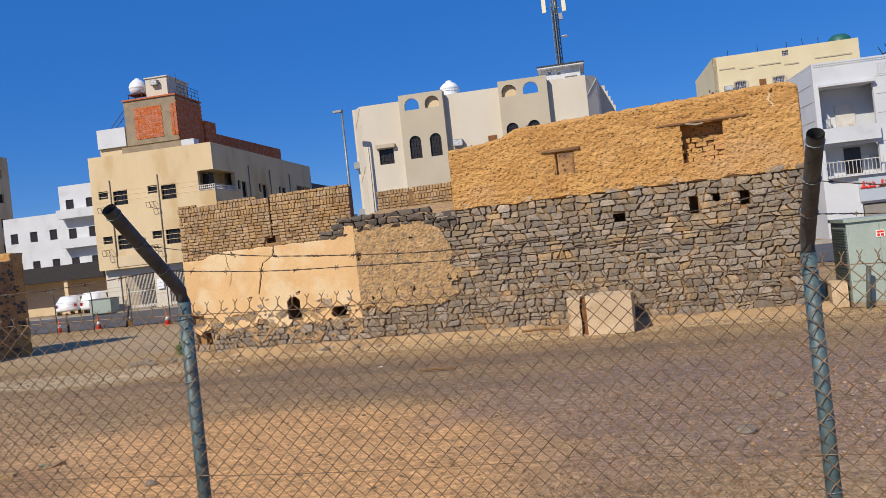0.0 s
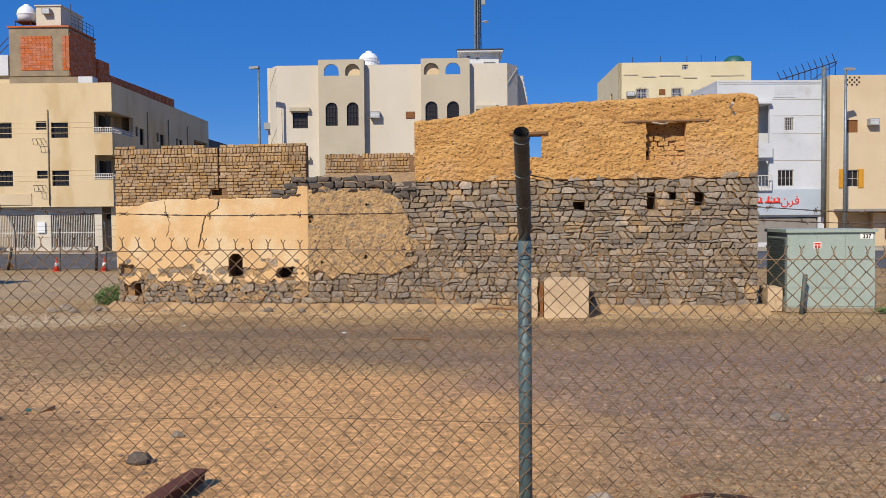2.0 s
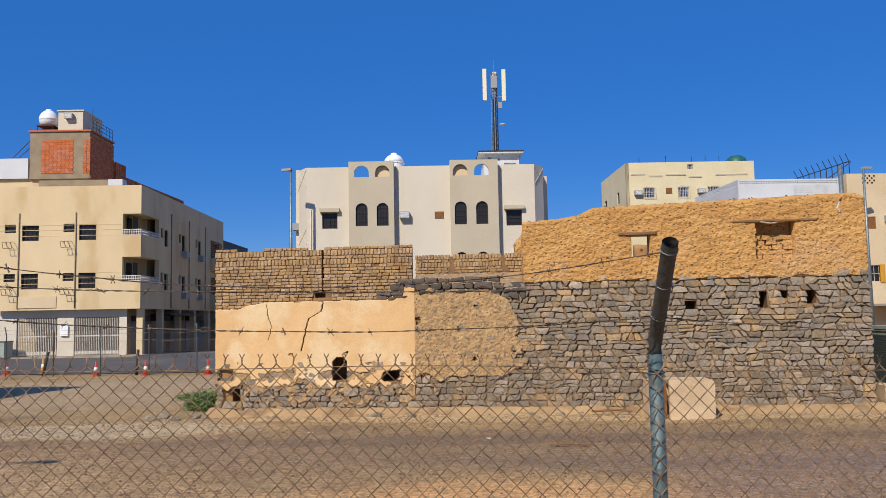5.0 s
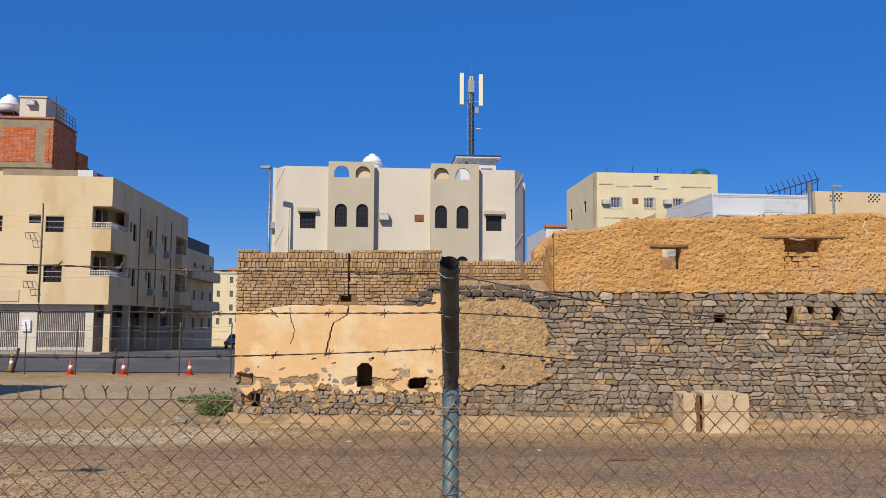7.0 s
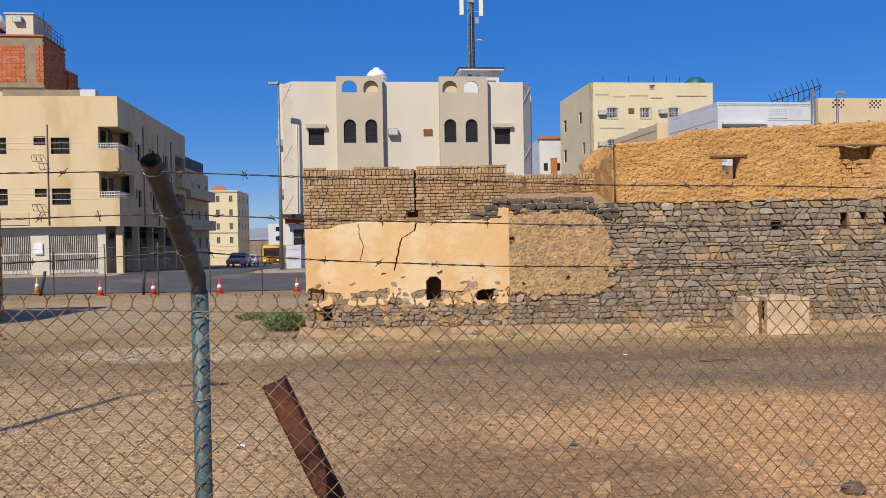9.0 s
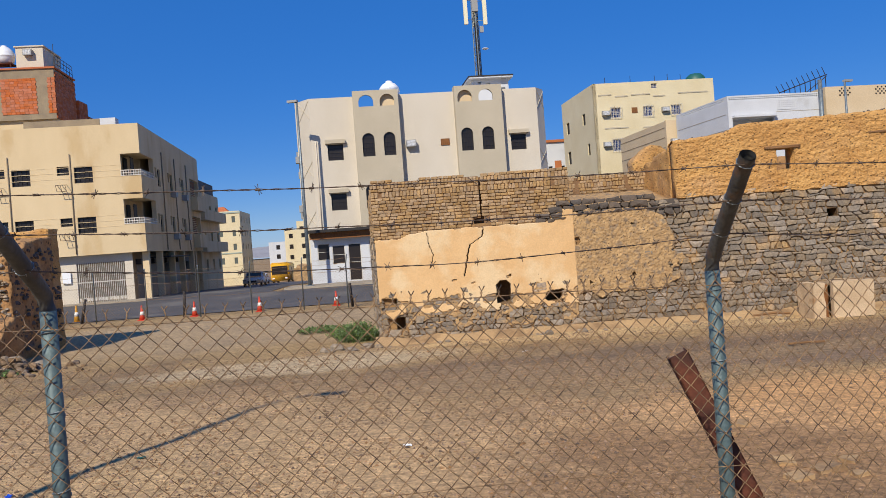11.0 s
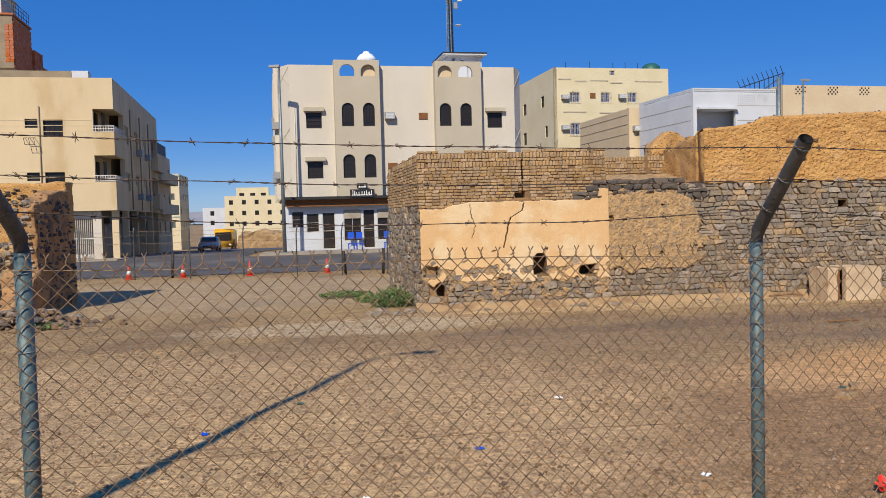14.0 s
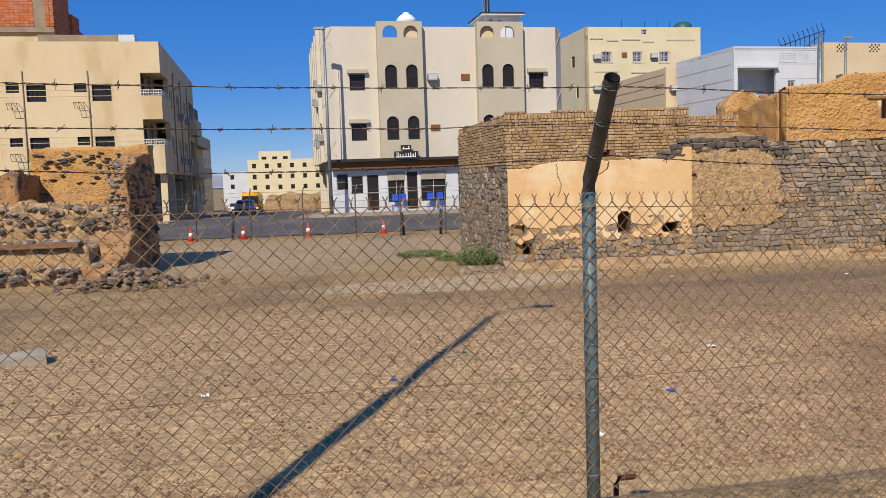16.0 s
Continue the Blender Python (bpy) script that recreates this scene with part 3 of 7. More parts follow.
def fence_post(x):
    y = fence_y(x)
    zb, z0 = mesh_top(x) + 0.02, ground_z(x, y)
    t = thing("fence_post", pose(x, y, z0), "grey-green painted steel fence post with bent arm", "fence post", FENCE_GROUP)
    h = zb - z0
    part("post", tube(B(), [(0, 0, -0.2), (0, 0, h * 0.5), (0, 0, h - 0.02)], 0.031, 14), M["post"], t, smooth=True)
    a = B()
    lean = {-13.35: -0.02, -16.49: -0.03}.get(x, 0.0)
    pts = [(0, 0, h - 0.02), (0, -0.02, h + 0.035), (0, -0.06, h + 0.075)] + [(lean * k / 3, -0.06 - (ARM[0] - 0.06) * k / 3, h + 0.075 + (ARM[1] - 0.075) * k / 3) for k in (1, 2, 3)]
    tube(a, pts, 0.0312, 14, caps=False)
    tube(a, pts[-1:] + [(lean * 0.85, -ARM[0] + 0.06, ARM[1] + h - 0.055)], 0.026, 14, caps=False)
    part("arm", a, M["arm"], t, "steel arm in a painted shade tone, open at the end", smooth=True)
    for f in (0.3, 0.62, 0.94):
        d = Vector((0, -ARM[0], ARM[1] - 0.03)).normalized()
        c = Vector((lean * f, -ARM[0] * f, h + 0.03 + (ARM[1] - 0.03) * f))
        side = d.cross(Vector((1, 0, 0)))
        ring = [c + (Vector((1, 0, 0)) * math.cos(k * math.pi / 5) + side * math.sin(k * math.pi / 5)) * 0.034 for k in range(11)]
        part("tie_wire", tube(B(), ring, 0.0022, 4, caps=False), M["steel"], t)
    for k in range(5):
        z = h - 0.12 - 0.3 * k
        part("tie_wire", tube(B(), [(math.cos(q) * 0.035, math.sin(q) * 0.035, z + 0.004 * q) for q in [i * math.pi / 4 for i in range(9)]], 0.0022, 4, caps=False), M["steel"], t)
    return t


for px in POSTS:
    fence_post(px)

# woven mesh: every wire zigzags and hooks into its neighbours
W = 0.0355
fv, ff = [], []


def wire_run(pts, r, n=4):
    """A thin bar through points, added to the joined fence mesh."""
    base = len(fv)
    for i, p in enumerate(pts):
        q, s = pts[max(i - 1, 0)], pts[min(i + 1, len(pts) - 1)]
        d = (Vector(s) - Vector(q)).normalized()
        a = d.cross(Vector((0, 1, 0.01))).normalized()
        b = d.cross(a)
        for k in range(n):
            w = 2 * math.pi * k / n
            fv.append(tuple(Vector(p) + (a * math.cos(w) + b * math.sin(w)) * r))
    for i in range(len(pts) - 1):
        for k in range(n):
            ff.append((base + i * n + k, base + i * n + (k + 1) % n, base + (i + 1) * n + (k + 1) % n, base + (i + 1) * n + k))


x_right, x_left = 3.9, -22.5
count = int((x_right - x_left) / W)
for i in range(count):
    pts = []
    xm = x_left + i * W
    for k in range(0, 46):
        x = x_left + (i + (k + i) % 2) * W
        bulge = 0.012 * noise.noise(Vector((x * 0.9, k * 0.12, 3)))
        sag = 0.01 * noise.noise(Vector((x * 0.6, 7, 0)))
        hook = 0.004 if (k + i) % 2 else -0.004
        pts.append((x + 0.004 * noise.noise(Vector((x * 3, k * 0.4, 1))), fence_y(x) - 0.04 + bulge + hook, mesh_top(x) - 0.045 - k * W * 1.01 + sag))
    wire_run(pts, 0.0029)
    if i % 2 == 0:
        # twisted tips above the last row
        x, y, z = pts[0][0], pts[0][1], pts[0][2]
        if (0 + i) % 2 == 0:
            lean = rng.uniform(-0.006, 0.006)
            wire_run([(x - 0.002, y, z), (x + 0.003 + lean * 0.4, y - 0.003, z + 0.014), (x - 0.003 + lean, y + 0.002, z + 0.027), (x - 0.01 + lean, y, z + 0.042)], 0.0021)
            wire_run([(x + 0.002, y, z), (x - 0.003 + lean * 0.4, y + 0.003, z + 0.014), (x + 0.003 + lean, y - 0.002, z + 0.027), (x + 0.012 + lean, y, z + 0.041)], 0.0021)
for drop in (0.06, 0.82, 1.5):
    wire_run([(x, fence_y(x) - 0.036, mesh_top(x) - drop + 0.012 * math.sin(x * 2.1 + drop * 9)) for x in np.arange(x_left, x_right, 0.12)], 0.002)
me = bpy.data.meshes.new("chain_link_mesh")
me.from_pydata(fv, [], ff)
me.polygons.foreach_set("use_smooth", [True] * len(me.polygons))
me.materials.append(M["wire"])
tagged(new("chain_link_mesh", me), "weathered steel chain-link mesh with twisted tips tied to posts", "fence mesh", kind="stuff")


def barbed(x0, x1, f, sag, seed):
    """A strand of twisted wire between arms, with barbs."""
    r = random.Random(seed)
    bm = B()
    xs = np.arange(x0, x1, 0.05)

    def at(x):
        lo = max([p for p in POSTS if p <= x], default=POSTS[-1])
        hi = min([p for p in POSTS if p > x], default=POSTS[0])
        s = (x - lo) / max(hi - lo, 0.1)
        return Vector((x, fence_y(x) - ARM[0] * f - 0.028, mesh_top(x) + 0.04 + (ARM[1] - 0.03) * f - sag * 4 * s * (1 - s) + 0.006 * noise.noise(Vector((x * 2, seed, 0)))))

    for ph in (0, math.pi):
        tube(bm, [at(x) + Vector((0, math.cos(x * 70 + ph), math.sin(x * 70 + ph))) * 0.0022 for x in xs], 0.0017, 3, caps=False)
    x = x0 + 0.1
    while x < x1:
        p = at(x)
        for k in range(2):
            d = Vector((r.uniform(-0.7, 0.7), r.uniform(-1, 1), r.uniform(-1, 1))).normalized() * 0.019
            tube(bm, [p - d, p + d + Vector((0.005, 0, 0))], 0.0014, 3, caps=False)
        tube(bm, [p + Vector((-0.008, 0, 0)), p + Vector((0.008, 0, 0))], 0.0045, 5, caps=False)
        x += r.uniform(0.16, 0.2)
    return single("barbed_wire", bm, M["barb"], "rusty twisted barbed wire strand strung on bent fence arms", "barbed wire", "strands of barbed wire")


barbed(-22.5, -7.46, 0.94, 0.02, 1)
barbed(-22.5, -4.57, 0.62, 0.03, 2)
barbed(-22.5, 3.9, 0.3, 0.06, 3)
barbed(-7.46, -4.57, 0.94, 0.14, 5)
barbed(-1.77, 3.9, 0.62, 0.14, 6)

# rusted steel bar that leans behind the fence
t = thing("leaning_rusted_beam", pose(-9.95, 6.9, 0.54), "rusted steel channel leaning behind the fence", "steel beam")
bm = B()
d = Vector((-0.68, -0.1, 1.5))
u = d.normalized()
s = Vector((1, 0, 0)) - u * u.x
s.normalize()
w = u.cross(s)
for a0, a1, b0, b1 in ((-0.055, 0.055, -0.004, 0.004), (-0.055, -0.047, -0.004, 0.05), (0.047, 0.055, -0.004, 0.05)):
    c = [Vector((0, 0, -0.05)) + s * a + w * b for a, b in ((a0, b0), (a1, b0), (a1, b1), (a0, b1))]
    lo = [bm.verts.new(p) for p in c]
    hi = [bm.verts.new(p + d) for p in c]
    for k in range(4):
        bm.faces.new((lo[k], lo[(k + 1) % 4], hi[(k + 1) % 4], hi[k]))
    bm.faces.new(lo[::-1])
    bm.faces.new(hi)
part("channel", bm, M["rust"], t)

# street lamp that stands by the fence and throws its long shadow over the plot
zl = ground_z(-20.15, 4.35)
t = thing("street_lamp", pose(-20.15, 4.35, zl), "tall grey steel street lamp with curved arm beside the fence", "street lamp", "street lamps")
part("pole", tube(B(), [(0, 0, 0), (0, 0, 3), (0, 0, 10.2)], 0.15, 12, r1=0.07), M["steel"], t, smooth=True)
part("arm", tube(B(), [(0, 0, 10.2), (0.06, 0, 10.65), (0.3, 0, 11.0), (0.7, 0, 11.12)], 0.05, 10), M["steel"], t, smooth=True)
part("lamp_head", bx(B(), 0.65, 1.1, -0.1, 0.1, 11.06, 11.17), M["grey_plastic"], t)
part("base_plate", bx(B(), -0.2, 0.2, -0.2, 0.2, 0, 0.03), M["steel"], t)


# ---- houses ----
def window(parent, u0, u1, z0, z1, y, glass="glass", frame="dark_metal", bars=3, cross=2):
    """A barred window set back in its opening."""
    f = B()
    e = 0.05
    bx(f, u0, u0 + e, y, y + 0.06, z0, z1)
    bx(f, u1 - e, u1, y, y + 0.06, z0, z1)
    bx(f, u0 + e, u1 - e, y, y + 0.06, z0, z0 + e)
    bx(f, u0 + e, u1 - e, y, y + 0.06, z1 - e, z1)
    for k in range(1, bars + 1):
        u = u0 + (u1 - u0) * k / (bars + 1)
        bx(f, u - 0.012, u + 0.012, y + 0.003, y + 0.03, z0 + e, z1 - e)
    for k in range(1, cross + 1):
        z = z0 + (z1 - z0) * k / (cross + 1)
        bx(f, u0 + e, u1 - e, y + 0.006, y + 0.026, z - 0.012, z + 0.012)
    w = part("window_frame", f, M[frame], parent)
    part("pane", bx(B(), u0 + 0.02, u1 - 0.02, y + 0.065, y + 0.08, z0 + 0.02, z1 - 0.02), M[glass], w)
    return w


def ac_unit(parent, u, z, y, out=0.42, w=0.65, h=0.45):
    """A window air conditioner that stands out of the wall."""
    b = part("air_conditioner", bx(B(), u, u + w, y - out, y + 0.05, z, z + h), M["grey_plastic"], parent, "white window air conditioner")
    g = B()
    for k in range(7):
        zz = z + 0.06 + k * (h - 0.12) / 6.5
        bx(g, u + 0.05, u + w - 0.05, y - out - 0.012, y - out - 0.002, zz, zz + 0.025)
    part("grille", g, M["white_plastic"], b)
    return b


def solid_block(parent, u0, u1, y0, y1, z0, z1, material, name="wall"):
    return part(name, bx(B(), u0, u1, y0, y1, z0, z1), M[material], parent)


# the cream three-storey house at the street corner
lb = thing("corner_house", pose(-39.29, 53.46, 0.3, 0, 0, 6.3), "cream rendered three-storey house with corner balconies and brick roof room", "house", "houses around the plot")
WIN = []
for z0, z1, zs in ((7.75, 8.8, 8.3), (4.58, 5.6, 5.08)):
    for u0, u1 in ((1.68, 2.78), (5.4, 6.52)):
        WIN.append((u0, u1, z0, z1))
    for u0, u1 in ((0.55, 1.28), (4.38, 5.1)):
        WIN.append((u0, u1, zs, zs + 0.55))
BALC = [(8.25, 9.6, 8.05, 9.45), (8.25, 9.6, 5.0, 6.6)]
part("wall", holed(B(), 0, 9.45, 3.2, 11.35, 0, 0.3, WIN + BALC), M["cream"], lb)
SIDE_WIN = []
for z0 in (7.75, 4.6):
    for v in (4.0, 8.1, 12.5):
        SIDE_WIN += [(v, v + 0.5, z0 + 0.5, z0 + 1.2), (v + 0.75, v + 1.6, z0 - 0.05, z0 + 1.15)]
SIDE_BALC = [(-0.3, 3.6, 8.05, 9.45), (-0.3, 3.6, 5.0, 6.6), (17.0, 20.9, 7.75, 9.3), (17.0, 20.9, 4.6, 6.1)]
side = part("wall", holed(B(), 0.3, 21.3, 3.2, 11.35, 0, 0.3, SIDE_WIN + SIDE_BALC), M["cream"], lb)
side.matrix_local = pose(9.45, 0, 0, 0, 0, 90)
core = B()
bx(core, 0.31, 8.1, 1.5, 21.1, 3.2, 11.2)
bx(core, 0.31, 8.1, 0.9, 1.5, 3.2, 11.2)
bx(core, 8.1, 8.55, 3.7, 21.1, 3.2, 11.2)
bx(core, 8.1, 9.14, 0.31, 21.2, 3.21, 3.35)
part("inner_wall", core, M["cream"], lb)
for z in (6.62, 9.47, 4.86):
    solid_block(lb, 8.2, 9.42, 0.02, 3.58, z, z + 0.12, "cream", "balcony_slab")
solid_block(lb, 0.31, 9.1, 0.31, 21.2, 11.2, 11.3, "concrete", "roof")
for u0, u1, z0, z1 in WIN:
    window(lb, u0, u1, z0, z1, 0.12, bars=3 if u1 - u0 > 0.9 else 1)
for v0, v1, z0, z1 in SIDE_WIN:
    w = window(lb, v0, v1, z0, z1, 0.12, bars=2)
    w.matrix_local = pose(9.45, 0, 0, 0, 0, 90)
for z0 in (8.05, 5.0):
    r = B()
    for a in range(2):
        # openwork rail in front, then round the corner
        n, length = (8, 1.2) if a == 0 else (22, 3.3)
        for k in range(n + 1):
            s = k * length / n
            if a == 0:
                bx(r, 8.22 + s, 8.26 + s, -0.02, 0.03, z0, z0 + 0.36)
            else:
                bx(r, 9.42, 9.47, 0.1 + s, 0.14 + s, z0, z0 + 0.36)
        for zz in (0.0, 0.16, 0.33):
            if a == 0:
                bx(r, 8.2, 9.46, -0.03, 0.04, z0 + zz, z0 + zz + 0.05)
            else:
                bx(r, 9.41, 9.48, 0.05, 3.6, z0 + zz, z0 + zz + 0.05)
    part("balcony_rail", r, M["gate"], lb, "white openwork balcony rail")
    door = part("balcony_door", bx(B(), 8.6, 8.64, 0.9, 1.7, z0 - 0.1, z0 + 1.3), M["dark_metal"], lb)
    part("balcony_door", bx(B(), 8.15, 8.19, 1.0, 1.9, z0 - 0.1, z0 + 1.3), M["dark_metal"], lb)
# drawn lines and pipes on the front
for z in (8.05, 8.42, 8.75, 4.9, 5.25, 5.6):
    solid_block(lb, 0.02, 8.2, -0.012, 0.001, z, z + 0.03, "cream", "moulding")
for u in (1.5, 5.2):
    part("pipe", tube(B(), [(u, -0.06, 3.3), (u, -0.06, 9.6)], 0.035, 8), M["concrete"], lb, smooth=True)
for u in (0.6, 4.35):
    for z in (7.25, 4.2):
        k = B()
        for dx in (0.0, 0.28, 0.56):
            tube(k, [(u + dx, -0.02, z + 0.45), (u + dx + 0.05, -0.5, z + 0.4), (u + dx + 0.12, -0.5, z)], 0.018, 5)
        tube(k, [(u + 0.05, -0.5, z + 0.4), (u + 0.62, -0.5, z + 0.4)], 0.018, 5)
        tube(k, [(u + 0.12, -0.5, z), (u + 0.7, -0.5, z)], 0.018, 5)
        part("air_conditioner_bracket", k, M["barb"], lb)
# ground floor, set back under the overhang
GATES = [(1.2, 3.85, 0.0, 2.75), (4.95, 7.9, 0.0, 2.75)]
part("ground_floor_wall", holed(B(), 0.1, 8.4, -0.3, 3.2, 0.55, 0.8, GATES), M["offwhite"], lb)
solid_block(lb, 8.15, 8.4, 0.6, 21.0, -1.6, 3.2, "concrete", "ground_floor_wall")
solid_block(lb, 0.1, 8.1, 3.0, 21.0, -0.3, 3.2, "concrete", "ground_floor_wall")
for u0, u1, z0, z1 in GATES:
    g = B()
    bx(g, u0, u1, 0.6, 0.64, 2.7, 2.75)
    bx(g, u0, u1, 0.6, 0.64, 1.45, 1.52)
    bx(g, u0, u1, 0.6, 0.64, 0.02, 0.08)
    n = int((u1 - u0) / 0.11)
    bx(g, u0 - 0.05, u0, 0.6, 0.64, 0.02, 2.75)
    bx(g, u1, u1 + 0.05, 0.6, 0.64, 0.02, 2.75)
    gate = part("gate", g, M["gate"], lb, "white painted iron bar gate")
    for k in range(n + 1):
        u = u0 + (u1 - u0) * k / n
        bar = bx(B(), u - 0.018, u + 0.018, 0.59, 0.6, 0.05, 2.74)
        if k % 2 and k < n:
            bx(bar, u - 0.07, u + 0.07, 0.588, 0.596, 0.3, 0.5)
        part("gate_bar", bar, M["gate"], gate)
for v, w_ in ((1.4, 2.6), (5.2, 3.2), (9.2, 2.6), (13.4, 5.2)):
    sh = part("roller_shutter", bx(B(), 8.39, 8.44, v, v + w_, -0.1, 2.35), M["shutter"], lb)
    ribs = B()
    for k in range(16):
        bx(ribs, 8.44, 8.46, v + 0.04, v + w_ - 0.04, -0.05 + k * 0.15, 0.03 + k * 0.15)
    part("slats", ribs, M["shutter"], sh)
    part("shutter_box", bx(B(), 8.38, 8.75, v - 0.1, v + w_ + 0.1, 2.4, 2.75), M["dark_metal"], lb)
for v in (0.62, 4.5, 8.6, 12.4, 16.6, 20.5):
    solid_block(lb, 9.0, 9.4, v, v + 0.4, -1.2, 3.19, "cream", "pillar")
for v in (9.9, 17.4):
    part("air_conditioner", bx(B(), 8.45, 8.9, v, v + 0.8, 1.7, 2.4), M["grey_plastic"], lb, "grey wall air conditioner")
part("awning", bx(B(), 8.4, 9.9, 5.0, 12.2, 2.78, 2.86), M["dark_metal"], lb, "dark sheet awning over the side shops")
# balconies of the rear bay, with brown slatted screens
for z0, z1 in ((7.75, 9.3), (4.6, 6.1)):
    part("balcony_parapet", bx(B(), 9.46, 10.0, 16.9, 21.0, z0 - 1.15, z0 - 0.02), M["cream"], lb)
    scr = B()
    for k in range(9):
        bx(scr, 9.1, 9.14, 17.05, 20.85, z0 + 0.1 + k * 0.16, z0 + 0.2 + k * 0.16)
    part("balcony_screen", scr, M["wood"], lb, "brown slatted balcony screen")
    for v in (8.0, 12.4):
        part("air_conditioner", bx(B(), 9.46, 9.85, v + 0.75, v + 1.5, z0 - 0.55, z0 - 0.1), M["grey_plastic"], lb, "weathered wall air conditioner")
for v in (6.2, 10.6, 15.2):
    part("pipe", tube(B(), [(9.5, v, 3.3), (9.5, v, 10.2)], 0.04, 8), M["concrete"], lb, smooth=True)
part("meter_box", bx(B(), 4.1, 4.6, 0.42, 0.56, 1.5, 2.2), M["white_plastic"], lb)
part("overhang_board", bx(B(), 1.5, 4.0, -0.05, 0.0, 3.35, 4.1), M["tan"], lb)
# rear wing, roof room of hollow brick in a concrete frame, tank, hut, lower brick wall
solid_block(lb, -7.5, 0.3, 13.9, 36.0, -2.0, 14.35, "cream", "rear_wing")
solid_block(lb, 2.4, 7.0, 0.6, 1.0, 11.3, 11.85, "concrete", "roof_upstand")
solid_block(lb, 7.05, 8.0, 0.5, 1.3, 11.3, 11.85, "white", "parapet_block")
rm = B()
bx(rm, -4.62, 0.33, 13.62, 13.9, 14.3, 18.25)
bx(rm, -4.62, 0.33, 13.9, 18.5, 14.3, 18.2)
part("roof_room", rm, M["concrete"], lb)
br = B()
for r in range(14):
    z = 14.75 + r * 0.2
    for k in range(8):
        u = -3.7 + k * 0.33 + (0.0 if r % 2 else 0.06)
        bx(br, u, u + 0.315, 13.585, 13.65, z, z + 0.187)
    for k in range(2):
        bx(br, -0.22 + k * 0.3 + (r % 2) * 0.06, 0.05 + k * 0.3 + (r % 2) * 0.03, 13.58, 13.65, z, z + 0.187)
for r in range(18):
    z = 14.35 + r * 0.205
    for k in range(14):
        bx(br, 0.3, 0.4, 13.66 + k * 0.345 + (r % 2) * 0.1, 13.99 + k * 0.345 + (r % 2) * 0.1, z, z + 0.19)
for r in range(27):
    z = 11.3 + r * 0.205
    for k in range(49):
        v = 18.6 + k * 0.355
        if z < (16.6 if v < 20.7 else 15.5):
            bx(br, 0.34 + 0.045 * (v - 18.6), 0.6 + 0.045 * (v - 18.6), v, v + 0.34, z, z + 0.19)
tagged(part("brick_infill", br, M["red_brick"], lb, "orange hollow brick infill"), kind="stuff")
solid_block(lb, -4.72, 0.45, 13.5, 18.6, 18.25, 18.38, "red_brick", "coping")
hut = part("roof_hut", bx(B(), -2.55, -0.5, 14.1, 18.1, 18.38, 20.1), M["offwhite"], lb)
part("hut_roof", bx(B(), -2.65, -0.4, 14.0, 18.2, 20.1, 20.2), M["offwhite"], hut)
ac_unit(lb, -1.9, 19.4, 14.1)
solid_block(lb, -7.5, -4.75, 13.62, 16.0, 14.36, 16.05, "white", "roof_box")
st = B()
for a in ((-4.2, 13.9), (-2.9, 13.9), (-4.2, 15.1), (-2.9, 15.1)):
    tube(st, [(*a, 18.36), (*a, 18.85)], 0.035, 6)
bx(st, -4.25, -2.85, 13.85, 15.15, 18.83, 18.9)
tube(st, [(-6.1, 13.7, 16.05), (-4.7, 13.7, 17.5)], 0.03, 5)
tube(st, [(-5.6, 13.7, 16.05), (-4.7, 13.7, 16.9)], 0.03, 5)
part("tank_stand", st, M["rust"], lb)
part("water_tank", lathe(B(), [(0.35, 0), (0.66, 0.14), (0.74, 0.42), (0.77, 0.58), (0.79, 0.6), (0.77, 0.64), (0.73, 0.85), (0.6, 1.1), (0.36, 1.32), (0.22, 1.36), (0.22, 1.46), (0.05, 1.5)], 20, (-3.53, 14.5, 18.9)), M["white_plastic"], lb, "white plastic water tank", smooth=True)
rl = B()
for z in (18.75, 19.1, 19.4):
    tube(rl, [(0.3, 14.2, z), (0.3, 18.4, z)], 0.022, 5)
for k in range(7):
    tube(rl, [(0.3, 14.2 + k * 0.7, 18.36), (0.3, 14.2 + k * 0.7, 19.4)], 0.022, 5)
tube(rl, [(0.1, 14.6, 18.36), (0.1, 14.6, 20.4)], 0.025, 5)
part("roof_rail", rl, M["dark_metal"], lb)

# the off-white three-storey house with arched windows and shops below
wb = thing("arched_window_house", pose(-20.14, 56.33, 0.3, 0, 0, 6), "off-white three-storey house with arched windows above shops", "house", "houses around the plot")
Z = -0.3
BAYS = ((3.75, 6.75), (10.5, 13.7))
AW = {0: ((4.2, 5.0), (5.6, 6.38)), 1: ((10.78, 11.58), (12.2, 13.0))}
SQ = [(1.9, 2.92, 8.6, 9.65), (1.9, 2.92, 5.3, 6.4), (14.25, 15.3, 8.6, 9.65), (14.25, 15.3, 5.3, 6.4)]
SQ = [(a, b, c + Z, d + Z) for a, b, c, d in SQ]
SMALL = [(9.45, 10.05, 9.17 + Z, 9.63 + Z), (7.25, 7.9, 5.84 + Z, 6.27 + Z)]
TOPS = [(a0 - 0.25, a1 + 0.25, 11.9 + Z, 12.76 + Z) for b in AW for a0, a1 in AW[b]]
part("wall", holed(B(), 0.85, 16.2, 4.0 + Z, 12.75 + Z, 0, 0.3, SQ + SMALL + TOPS), M["offwhite"], wb)
